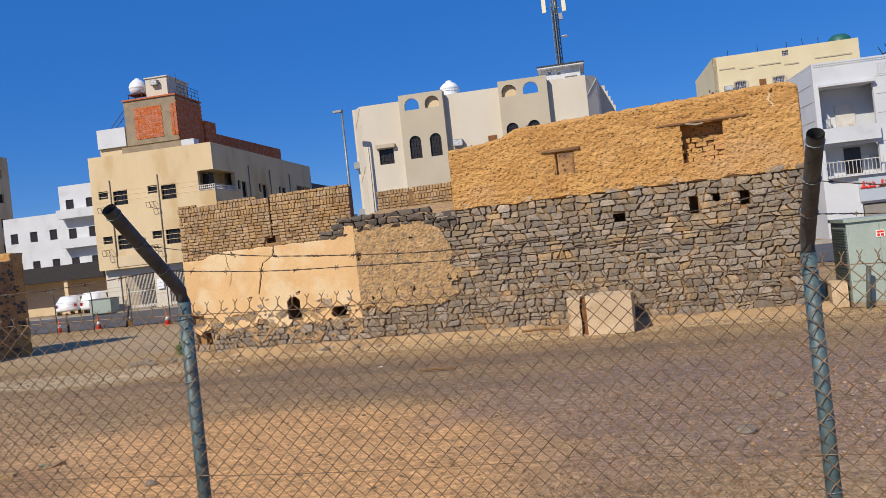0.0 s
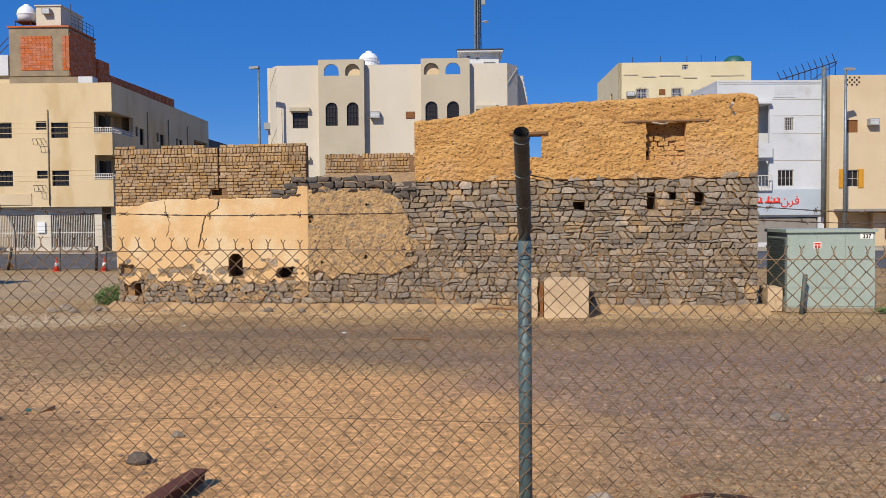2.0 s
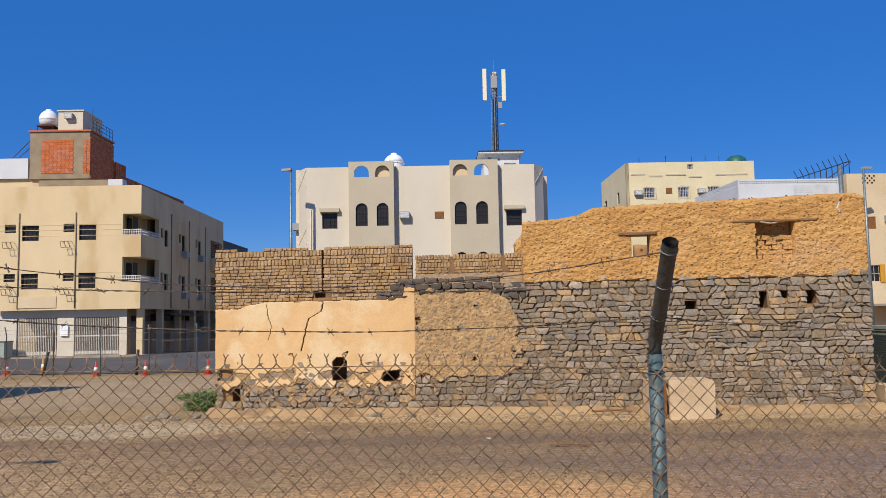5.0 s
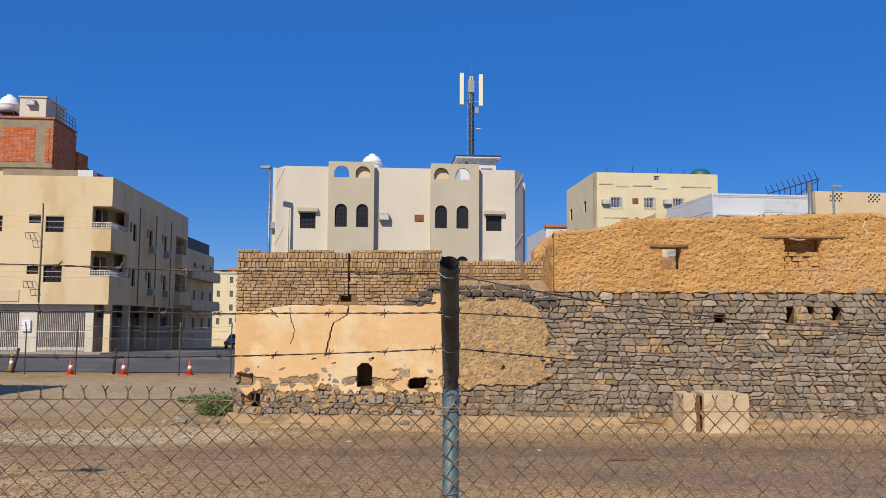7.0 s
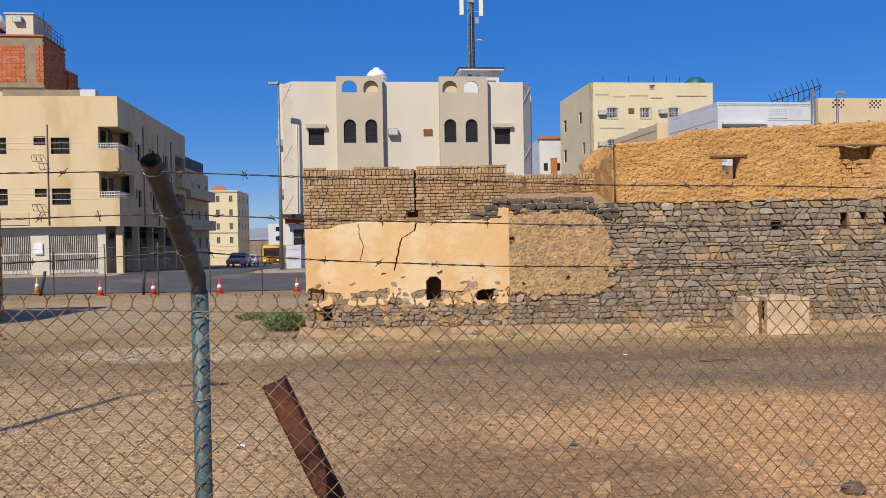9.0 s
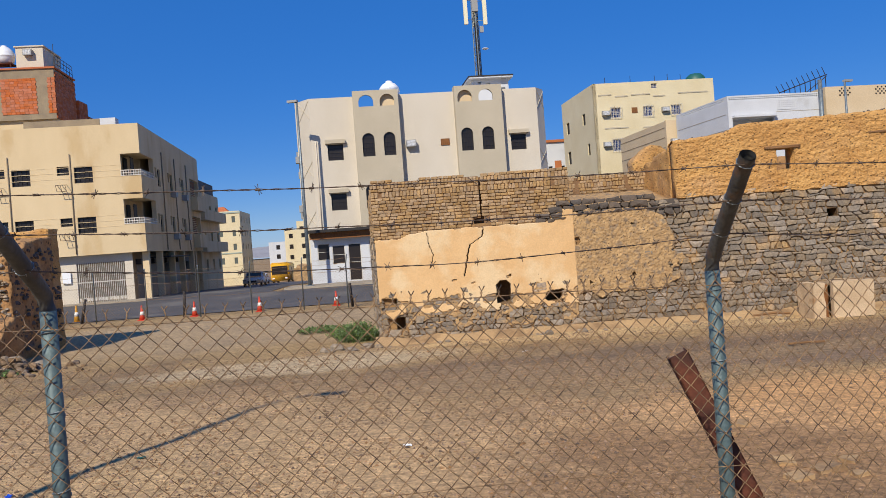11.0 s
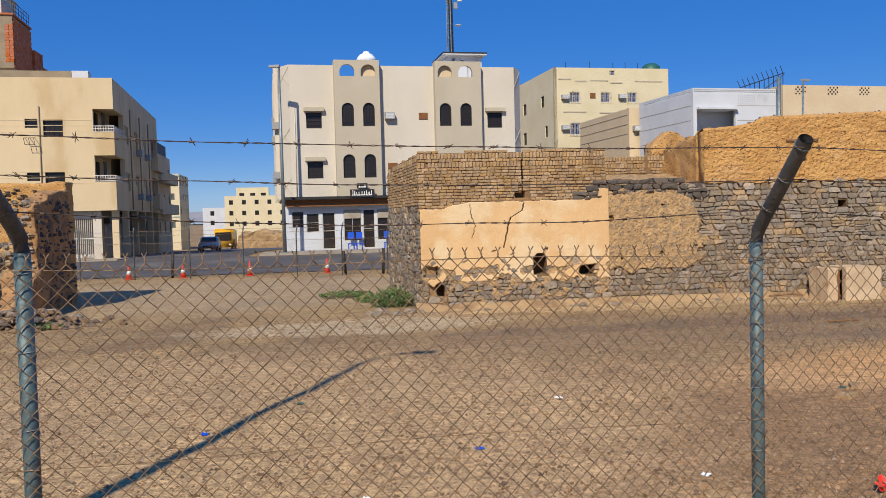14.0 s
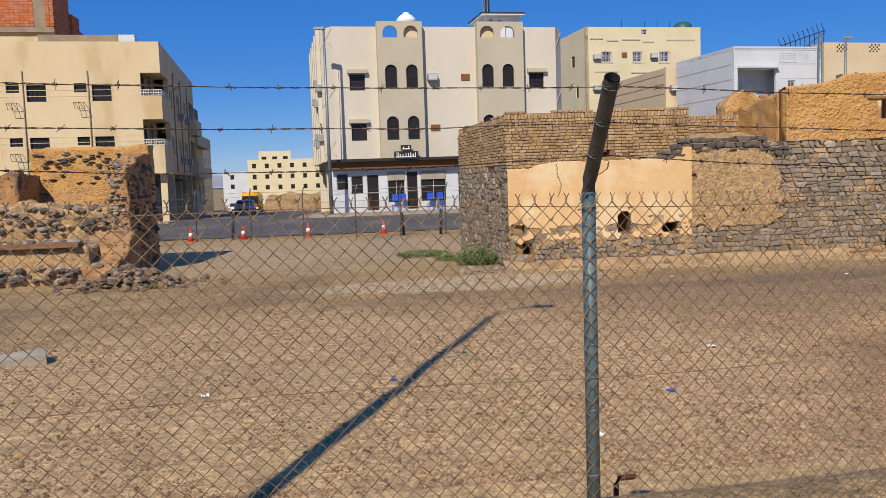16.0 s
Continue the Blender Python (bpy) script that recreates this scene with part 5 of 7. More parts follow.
tn = thing("tan_house", pose(17.45, 61.4, 0.4, 0, 0, 8), "tan rendered house with wooden shutters and shops below", "house", "houses around the plot")
TH = [(1.0, 1.9, 8.05 + Z, 8.9 + Z), (0.9, 2.3, 4.4 + Z, 5.55 + Z), (4.5, 5.6, 8.0 + Z, 9.1 + Z), (4.5, 5.6, 4.4 + Z, 5.5 + Z), (0.6, 3.0, 0.2, 2.5), (3.8, 7.5, 0.2, 2.5)]
part("wall", holed(B(), 0, 14, Z, 11.9 + Z, 0, 0.3, TH), M["tan"], tn)
part("side_wall", bx(B(), 0, 0.3, 0.31, 12, Z, 11.9 + Z), M["tan"], tn)
part("roof", bx(B(), 0.3, 14, 0.31, 12, 11.2 + Z, 11.3 + Z), M["concrete"], tn)
part("inner_wall", bx(B(), 0.3, 13.9, 0.8, 0.9, Z, 11.2 + Z), M["tan"], tn)
part("shutter", bx(B(), 1.0, 1.9, 0.05, 0.1, 8.05 + Z, 8.9 + Z), M["wood"], tn)
window(tn, 0.9, 2.3, 4.4 + Z, 5.55 + Z, 0.1, "glass", "gate", 3, 1)
for u in (0.62, 1.95):
    part("shutter", bx(B(), u, u + 0.35, -0.06, -0.01, 4.35 + Z, 5.6 + Z), M["yellow_cone"], tn, "yellow wooden shutter")
for h in TH[2:4]:
    window(tn, *h, 0.1)
ac_unit(tn, 2.5, 8.5 + Z, 0.0)
part("canopy", bx(B(), 0.3, 8, -1.2, 0.0, 2.75 + Z, 2.9 + Z), M["shutter"], tn)
for a in range(3):
    for r_ in range(4):
        for c_ in range(6):
            if (r_ + c_) % 2 == 0:
                part("screen_block", bx(B(), 1.1 + a * 2.9 + c_ * 0.16, 1.1 + a * 2.9 + c_ * 0.16 + 0.11, -0.02, 0.002, 11.2 + Z + r_ * 0.16, 11.31 + Z + r_ * 0.16), M["dark_metal"], tn)

# houses seen only far down the streets
def far_house(x, y, w, d, h, material, label, rows, cols, turn=5, win=(0.9, 1.1), glass="glass", extra=None):
    t = thing("far_house", pose(x, y, 0.4, 0, 0, turn), label, "house", "houses around the plot")
    hs = []
    for r in range(rows):
        for c in range(cols):
            u = (c + 0.5) * w / cols - win[0] / 2
            z = 1.2 + r * (h - 0.8) / rows
            hs.append((u, u + win[0], z, z + win[1]))
    part("wall", holed(B(), 0, w, -3.6, h, 0, 0.25, hs), M[material], t)
    part("side_wall", bx(B(), 0, 0.25, 0.26, d, -3.6, h - 0.02), M[material], t)
    sw = []
    for r in range(rows):
        for c in range(max(2, int(d / 3.5))):
            z = 1.2 + r * (h - 0.8) / rows
            sw.append((0.26 + (c + 0.4) * d / max(2, int(d / 3.5)), 0.26 + (c + 0.4) * d / max(2, int(d / 3.5)) + 0.9, z, z + win[1]))
    q = part("side_wall", holed(B(), 0.26, d, -3.6, h - 0.02, 0, 0.25, sw), M[material], t)
    q.matrix_local = pose(w, 0, 0, 0, 0, 90)
    # near-black box inside, its colour standing in for the shade of unlit rooms
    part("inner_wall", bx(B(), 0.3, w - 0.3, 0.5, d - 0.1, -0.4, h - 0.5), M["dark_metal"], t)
    part("roof", bx(B(), 0.26, w - 0.26, 0.26, d, h - 0.4, h - 0.3), M["concrete"], t)
    for hh in hs:
        part("pane", bx(B(), hh[0], hh[1], 0.12, 0.14, hh[2], hh[3]), M[glass], t)
    return t


t = far_house(-45.7, 76.0, 12.4, 14, 8.9, "cream", "cream house with long balconies along the side street", 3, 4)
for z in (3.0, 6.0):
    part("balcony", bx(B(), 12.4, 13.3, 1.0, 13, z, z + 1.0), M["cream"], t)
part("roof_rail", bx(B(), 11.8, 12.3, 0.3, 12, 8.9, 10.0), M["dark_metal"], t)
t = far_house(-52.3, 147.6, 6.8, 14, 10.6, "yellow", "cream four-storey house with green-grey windows in the side street", 4, 3, win=(0.6, 1.1), glass="cabinet_dark")
part("cornice", bx(B(), -0.12, 6.92, -0.12, -0.003, 10.2, 10.45), M["cabinet"], t, "pale green cornice")
part("string_course", bx(B(), -0.05, 6.85, -0.08, -0.003, 3.0, 3.2), M["cabinet"], t, "pale green band")
hip = B()
lo = [hip.verts.new(p) for p in ((1.6, 0.3, 10.3), (5.2, 0.3, 10.3), (5.2, 3.6, 10.3), (1.6, 3.6, 10.3))]
hi = [hip.verts.new(p) for p in ((2.9, 1.6, 11.5), (3.9, 1.6, 11.5), (3.9, 2.3, 11.5), (2.9, 2.3, 11.5))]
for k in range(4):
    hip.faces.new((lo[k], lo[(k + 1) % 4], hi[(k + 1) % 4], hi[k]))
hip.faces.new(lo[::-1])
hip.faces.new(hi)
part("tiled_roof", hip, M["red_brick"], t, "red hipped roof")

# bank of bare earth at the end of the side street
bank = B()
bmesh.ops.create_grid(bank, x_segments=60, y_segments=14, size=0.5)
for v in bank.verts:
    px, py = v.co.x * 26, v.co.y * 8
    rise = max(0.0, 1 - (v.co.x * 2) ** 4) * max(0.0, 1 - (v.co.y * 2) ** 2)
    v.co = Vector((px, py, 2.1 * rise * (0.8 + 0.5 * noise.noise(Vector((px * 0.25, py * 0.3, 3)))) + 0.12 * noise.noise(Vector((px, py, 5))) - 0.1))
single("earth_bank", bank, M["earth"], "bank of bare brown earth at the street end", "earth bank", m=pose(-26.5, 147.5, -2.2))
far_house(-38.5, 152, 13.5, 10, 6.6, "yellow", "pale yellow block at the end of the street", 3, 6, win=(0.7, 0.8))
t = far_house(-52.0, 205, 9.0, 8, 5.4, "white", "small white house at the end of the street", 2, 2)
far_house(-37.5, 160, 6.0, 8, 8.4, "yellow", "pale yellow tower house far away", 3, 3)
far_house(-56, 150, 9.0, 10, 7.0, "tan", "tan house at the end of the street", 2, 4)
t = far_house(-69.0, 76.0, 9.5, 12, 10.3, "white", "white house with air conditioners behind the car park", 3, 4)
t = far_house(-59.3, 73.5, 4.6, 12, 12.6, "white", "white house with stacked balconies behind the car park", 4, 2)
for z in (3.2, 6.2, 9.2):
    part("balcony", bx(B(), 0.2, 4.4, -1.0, 0.0, z, z + 0.9), M["white"], t)
t = far_house(-89.5, 74.0, 12.6, 12, 19.2, "cream", "tall cream block with orange bands", 6, 5)
for z in (5.2, 8.4, 11.6, 14.8):
    part("orange_band", bx(B(), -0.02, 12.62, -0.03, 0.0, z, z + 0.4), M["orange_band"], t)
t = far_house(-64.0, 88.0, 8.0, 10, 13.5, "orange_band", "orange brick house far behind", 3, 3)
t = far_house(2.2, 99.4, 9.0, 12, 13.2, "white", "white house with orange doors and red cornice far behind", 3, 6, 6, win=(0.5, 0.9))
for u in (1.3, 3.0):
    part("door", bx(B(), u, u + 0.8, -0.06, -0.01, 8.6, 11.0), M["orange_band"], t)
part("cornice", bx(B(), -0.2, 9.2, -0.2, 0.4, 13.2, 13.5), M["orange_band"], t, "red-brown cornice")
t = thing("low_shed", pose(-64.0, 68.0, 0.4), "long dark low shed along the car park", "shed")
part("wall", bx(B(), 0, 15, 0, 0.3, -2.0, 2.9), M["tan"], t)
part("canopy", bx(B(), -0.5, 15.5, -2.6, 0.3, 2.9, 4.3), M["dark_metal"], t)
part("pillar", bx(B(), 3, 3.4, -2.4, -2.0, -2.0, 2.9), M["tan"], t)
part("pillar", bx(B(), 11, 11.4, -2.4, -2.0, -2.0, 2.9), M["tan"], t)
bm = B()
lumpy(bm, -31.5, -20.0, 118, 124, -1.5, 1.2, 0.5, 0.35, 0.5, rise=lambda x, y: 0.75 + noise.noise(Vector((x * 0.5, y * 0.5, 0))))
single("earth_mound", bm, M["silt"], "long low mound of brown earth at the street end", "earth mound")
bm = B()
for k in range(3):
    pts = 40
    prev = None
    for i in range(pts + 1):
        x = -900 + i * 45
        h = 0.35 * max(2, 42 + 34 * noise.noise(Vector((i * 0.21, k * 5, 0))) + 14 * noise.noise(Vector((i * 0.7, k * 3, 1)))) * (0.7 + 0.25 * k)
        cur = [bm.verts.new((x, 1150 + k * 110 - 60, 0)), bm.verts.new((x, 1150 + k * 110, h * 0.7)), bm.verts.new((x, 1190 + k * 110, h))]
        if prev:
            bm.faces.new((prev[0], cur[0], cur[1], prev[1]))
            bm.faces.new((prev[1], cur[1], cur[2], prev[2]))
        prev = cur
single("backdrop", bm, M["hill"], "bare hills on the horizon, paled by painted haze", "hills", kind="structure", smooth=True)


# ---- the ruined house: walls first, their stones and bricks at the end ----
FACE = 24.85
ruin = thing("ruined_house", pose(-4.9, 25.2, 0), "ruined old house of basalt stone, mud brick and mud render", "ruin")


def on_ruin(ob):
    ob.matrix_parent_inverse = ruin.matrix_world.inverted()
    return ob


NICHES = [(0.95, 1.15, 2.62, 3.03), (1.5, 1.68, 2.85, 3.05), (2.13, 2.36, 2.7, 3.05), (-0.92, -0.63, 2.62, 2.83)]
LOW_HOLES = [(-10.2, -9.8, 0.9, 1.52), (-8.85, -8.4, 0.86, 1.14), (-13.3, -12.95, 0.98, 1.2), (-13.2, -12.75, 0.35, 0.72)]
core = holed(B(), -13.38, 3.66, 0.0, 3.12, FACE + 0.05, FACE + 0.5, NICHES + LOW_HOLES)
on_ruin(part("inner_block", bx(B(), -13.3, -5.05, FACE + 0.62, FACE + 6.0, 0.0, 2.95), M["mortar"], ruin))
on_ruin(part("inner_block", bx(B(), -5.04, 3.6, FACE + 0.62, FACE + 6.0, 0.0, 3.3), M["mortar"], ruin))
bx(core, -5.0, 3.62, FACE + 0.06, FACE + 0.48, 3.13, 3.4)
bx(core, -8.9, -5.01, FACE + 0.08, FACE + 0.48, 3.13, 3.4)
core_ob = on_ruin(part("stone_wall", core, M["mortar"], ruin, "mud-mortared basalt rubble wall"))


def mud_top(x):
    pts = ((-5.06, 5.0), (-4.2, 5.06), (-3.6, 5.14), (-3.2, 5.33), (-1.5, 5.38), (0.6, 5.44), (3.3, 5.52), (3.55, 5.48), (3.68, 5.36))
    for (a, za), (b, zb) in zip(pts, pts[1:]):
        if x <= b:
            return za + (zb - za) * (x - a) / (b - a) + 0.03 * noise.noise(Vector((x * 5, 3, 0)))
    return 5.36


W1, W2 = (-2.24, -1.74, 3.99, 4.58), (0.92, 1.91, 3.88, 4.82)


def crack(x, z, pts, w):
    for (a, za), (b, zb) in zip(pts, pts[1:]):
        if min(za, zb) <= z <= max(za, zb):
            xc = a + (b - a) * (z - za) / (zb - za) + 0.03 * noise.noise(Vector((z * 9, 2, 0)))
            return abs(x - xc) < w
    return False


def mud_push(x, z):
    p = Vector((x, 0, z))
    q = Vector((x * 4.2, 1.0, z * 7.5))
    return 0.022 * noise.noise(q) + 0.03 * noise.noise(p * 12) + 0.026 * noise.noise(Vector((x * 17, 4, z * 26)))


mw = B()
NXM, NZM = 300, 72
grid = {}
for i in range(NXM + 1):
    x = -5.06 + (3.68 + 5.06) * i / NXM
    zb, zt = 3.42 + 0.07 * noise.noise(Vector((x * 2.2, 8, 0))), mud_top(x)
    for k in range(NZM + 7):
        if k <= NZM:
            z = zb + (zt - zb) * k / NZM
            y = FACE - 0.02 - mud_push(x, z) + (0.06 * max(0, (k - NZM + 3)) / 3)
            if i in (0, NXM):
                y += 0.06
        else:
            z = zt - 0.004 * (k - NZM) ** 2 + 0.02 * noise.noise(Vector((x * 6, k * 0.6, 2)))
            y = FACE + 0.04 + 0.09 * (k - NZM)
        grid[i, k] = mw.verts.new((x, y, z))
for i in range(NXM):
    for k in range(NZM + 6):
        c = (grid[i, k].co + grid[i + 1, k + 1].co) / 2
        j = 0.03 * noise.noise(Vector((c.x * 7, c.z * 7, 5)))
        if crack(c.x, c.z, ((3.1, 5.38), (2.98, 5.15), (3.12, 4.95)), 0.022):
            continue
        if k < NZM and any(a + j < c.x < b + j and lo + j < c.z < hi for a, b, lo, hi in (W1, W2)):
            continue
        mw.faces.new((grid[i, k], grid[i + 1, k], grid[i + 1, k + 1], grid[i, k + 1]))
holed(mw, -5.03, 3.65, 3.4, 4.94, FACE + 0.02, FACE + 0.55, [W1, W2])
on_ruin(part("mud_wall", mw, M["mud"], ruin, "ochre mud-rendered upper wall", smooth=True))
infill = B()
rng = random.Random(12)
for r in range(5):
    for k in range(4):
        u = 0.9 + k * 0.26 + (r % 2) * 0.1 + rng.uniform(-0.02, 0.02)
        z = 3.88 + r * 0.125
        lumpy(infill, u, min(u + 0.24, 1.95), FACE + 0.28 + rng.uniform(-0.03, 0.03), FACE + 0.46, z, z + 0.115, 0.06, 0.02, 9)
bx(infill, 0.9, 1.95, FACE + 0.44, FACE + 0.5, 3.86, 4.84)
tagged(on_ruin(part("window_infill", infill, M["mud"], ruin, "mud-brick infill of the window")), kind="stuff")
for u0, u1, z, h, y in ((-2.56, -1.58, 4.58, 0.07, -0.07), (0.35, 2.46, 4.83, 0.045, -0.05), (0.7, 1.9, 4.87, 0.05, 0.0)):
    on_ruin(part("lintel", lumpy(B(), u0, u1, FACE + y, FACE + 0.45, z, z + h, 0.07, 0.014, 4), M["old_wood"], ruin, "split wooden lintel", smooth=True))
on_ruin(part("stick", tube(B(), [(1.05, FACE - 0.05, 4.82), (1.3, FACE - 0.09, 4.77), (1.45, FACE - 0.07, 4.79)], 0.022, 6), M["kerb"], ruin))
stub = B()
for k in range(40):
    x = rng.uniform(-4.9, 3.5)
    rock(stub, x, FACE + rng.uniform(0.05, 0.3), mud_top(x) - 0.03, rng.uniform(0.02, 0.06), 0.05, rng.uniform(0.03, 0.07), rng)
tagged(on_ruin(part("loose_stones", stub, M["dark_stone"], ruin)), kind="stuff")
# return walls behind the mud front, low rear brick wall
ret = lumpy(B(), -5.06, -4.6, FACE + 0.5, FACE + 3.4, 2.9, 4.9, 0.12, 0.06, 3.2, rise=lambda x, y: 4.95 - 0.12 * (y - FACE) + 0.15 * noise.noise(Vector((y * 2, 0, 0))))
on_ruin(part("mud_return_wall", ret, M["mud"], ruin, smooth=True))
ret = lumpy(B(), -5.3, -4.0, FACE + 3.6, FACE + 4.3, 2.9, 5.25, 0.1, 0.09, 2.6, rise=lambda x, y: 5.25 - 0.9 * abs(x + 4.55) ** 2)
on_ruin(part("mud_return_wall", ret, M["mud"], ruin, smooth=True))
ret = lumpy(B(), -3.95, -3.3, FACE + 3.6, FACE + 4.2, 2.9, 4.7, 0.12, 0.06, 3.0)
on_ruin(part("mud_return_wall", ret, M["mud"], ruin, smooth=True))
inner_wall = lumpy(B(), -4.0, -2.1, 28.3, 28.7, 3.2, 5.1, 0.14, 0.05, 3.0)
lumpy(inner_wall, -1.66, 0.4, 28.3, 28.7, 3.2, 4.62, 0.14, 0.05, 3.0)
on_ruin(part("rear_mud_wall", inner_wall, M["mud_wall"], ruin, smooth=True))
rear_core = on_ruin(part("rear_brick_wall", bx(B(), -8.3, -4.7, 28.03, 28.3, 2.9, 4.38), M["brick_mortar"], ruin))
terrace = lumpy(B(), -8.2, -5.0, FACE + 0.3, 27.9, 2.9, 3.75, 0.2, 0.06, 2.0, rise=lambda x, y: 3.35 + 0.16 * (y - FACE))
on_ruin(part("earth_terrace", terrace, M["mud_mix"], ruin, smooth=True))
# brick upper wall on the left, with its return
brick_core = B()
bx(brick_core, -13.38, -10.68, FACE + 0.05, FACE + 0.36, 3.12, 4.42)
bx(brick_core, -10.68, -10.485, FACE + 0.05, FACE + 0.36, 3.27, 4.42)
bx(brick_core, -10.39, -8.04, FACE + 0.05, FACE + 0.36, 3.12, 4.44)
bx(brick_core, -13.38, -8.1, FACE + 0.04, FACE + 0.36, 2.8, 3.05)
bx(brick_core, -10.68, -10.39, FACE + 0.33, FACE + 0.362, 3.06, 4.41)
brick_ob = on_ruin(part("brick_wall", brick_core, M["brick_mortar"], ruin, "sun-dried mud-brick upper wall"))
SIDE = pose(-14.05, 31.6, 0, 0, 0, -84.8)
side_core = bx(B(), 0, 6.7, 0.05, 0.45, 0, 4.4)
side_ob = part("side_wall", side_core, M["mortar"], ruin, "basalt and brick end wall")
side_ob.matrix_local = ruin.matrix_world.inverted() @ SIDE


# plaster skins: a sheet of small cells with ragged edges, flakes and cracks
def skin(u0, u1, low, high, keep, push, step=0.02):
    bm = B()
    nu = int((u1 - u0) / step)
    vs = {}

    def at(i, k):
        if (i, k) not in vs:
            x, z = u0 + i * step, k * step
            vs[i, k] = bm.verts.new((x + 0.008 * noise.noise(Vector((x * 9, z * 9, 0))), FACE - 0.035 - push(x, z), z))
        return vs[i, k]

    for i in range(nu):
        x = u0 + (i + 0.5) * step
        for k in range(int(low(x) / step), int(high(x) / step) + 1):
            if keep(x, (k + 0.5) * step):
                bm.faces.new((at(i, k), at(i + 1, k), at(i + 1, k + 1), at(i, k + 1)))
    return bm


def plaster_keep(x, z):
    n1 = noise.noise(Vector((x * 2.6, z * 4.2, 11)))
    n2 = noise.noise(Vector((x * 7, z * 9, 4)))
    if z < 1.75 and n1 + 0.35 * n2 > 0.05 + 0.6 * smooth01((z - 0.95) / 0.7):
        return False
    c = (x + 10.0) / 0.21
    if c * c < 1 and 0.9 < z < 1.33 + 0.2 * math.sqrt(1 - c * c):
        return False
    if ((x + 8.62) / 0.25) ** 2 + ((z - 1.0) / 0.17) ** 2 < 1 + 0.5 * n2:
        return False
    if ((x + 13.15) / 0.28) ** 2 + ((z - 1.05) / 0.22) ** 2 < 1 + 0.6 * n2:
        return False
    if crack(x, z, ((-10.42, 3.05), (-10.5, 2.75), (-10.85, 2.55), (-10.95, 2.1), (-11.05, 1.7)), 0.02):
        return False
    return not crack(x, z, ((-12.0, 2.95), (-11.95, 2.6), (-11.85, 2.35), (-11.95, 2.0)), 0.011)


def plaster_free(x, z):
    """Clear of the openings in the lower wall."""
    return not any(a - 0.05 < x < b + 0.05 and lo - 0.05 < z < hi + 0.05 for a, b, lo, hi in LOW_HOLES)


def plaster_high(x):
    return 2.84 + 0.17 * smooth01((x + 12.9) / 0.9) + 0.3 * smooth01((x + 8.75) / 0.5) + 0.05 * noise.noise(Vector((x * 3, 0, 0)))


sk = skin(-13.42, -7.95, lambda x: 0.78 + 0.16 * noise.noise(Vector((x * 2.4, 4, 0))) + 0.1 * noise.noise(Vector((x * 7, 4, 0))), plaster_high, plaster_keep, lambda x, z: 0.014 * noise.noise(Vector((x * 1.4, z * 1.4, 2))) + 0.006 * noise.noise(Vector((x * 6, z * 6, 2))))
ob = on_ruin(part("plaster", sk, M["plaster"], ruin, "peach lime plaster, cracked and flaking", smooth=True))
sol = ob.modifiers.new("thickness", "SOLIDIFY")
sol.thickness, sol.offset = 0.045, -1
sk = skin(-7.96, -4.3, lambda x: 0.98 + 0.2 * noise.noise(Vector((x * 2.4, 14, 0))) + 0.5 * smooth01((x + 5.9) / 1.4), lambda x: 3.24 - 0.25 * smooth01((x + 6.0) / 0.5) - 1.35 * smooth01((x + 5.6) / 0.8) + 0.1 * noise.noise(Vector((x * 3, 6, 0))),
          lambda x, z: noise.noise(Vector((x * 3.1, z * 3.1, 21))) + 0.5 * noise.noise(Vector((x * 9, z * 9, 2))) < 0.75 - 1.1 * smooth01((x + 5.8) / 1.1), lambda x, z: 0.012 * noise.noise(Vector((x * 5, z * 6, 2))) + 0.024 * noise.noise(Vector((x * 17, z * 19, 2))))
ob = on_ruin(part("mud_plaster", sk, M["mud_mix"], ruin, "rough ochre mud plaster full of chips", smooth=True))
sol = ob.modifiers.new("thickness", "SOLIDIFY")
sol.thickness, sol.offset = 0.05, -1
sk = skin(-13.4, -7.97, lambda x: 0.28 + 0.2 * noise.noise(Vector((x * 1.6, 24, 0))), lambda x: 1.6,
          lambda x, z: plaster_free(x, z) and noise.noise(Vector((x * 3.4, z * 4.6, 31))) + 0.5 * noise.noise(Vector((x * 9, z * 11, 6))) > 0.1 - 0.75 * smooth01((z - 0.45) / 0.8), lambda x, z: -0.02 + 0.012 * noise.noise(Vector((x * 5, z * 6, 2))) + 0.02 * noise.noise(Vector((x * 15, z * 17, 2))))
ob = on_ruin(part("mud_plaster", sk, M["mud_mix"], ruin, "crumbling mud bedding below the plaster", smooth=True))
sol = ob.modifiers.new("thickness", "SOLIDIFY")
sol.thickness, sol.offset = 0.05, -1
foot = B()
for k in range(140):
    x = rng.uniform(-13.6, 3.8)
    s = rng.uniform(0.03, 0.1)
    rock(foot, x, FACE - abs(rng.gauss(0.1, 0.22)) - 0.02, rough_z(x, 24.5) - 0.02, s, s, s * 0.8, rng)
tagged(on_ruin(part("fallen_stones", foot, M["stone_j"], ruin, "stones fallen at the wall foot")), kind="stuff")
bank = B()
xs = np.linspace(-13.6, 3.9, 120)
prev = None
for x in xs:
    w = 0.45 + 0.25 * noise.noise(Vector((x * 0.9, 0, 3)))
    h = 0.16 + 0.08 * noise.noise(Vector((x * 1.3, 5, 3)))
    cur = [bank.verts.new((x, FACE + 0.1, h + 0.03)), bank.verts.new((x, FACE - 0.06, h)), bank.verts.new((x, FACE - w * 0.5, h * 0.45)), bank.verts.new((x, FACE - w, -0.04))]
    if prev:
        for a in range(3):
            bank.faces.new((prev[a + 1], cur[a + 1], cur[a], prev[a]))
    prev = cur
single("earth_bank", bank, M["silt"], "low bank of washed tan earth along the ruin foot", "earth bank", kind="structure", smooth=True)

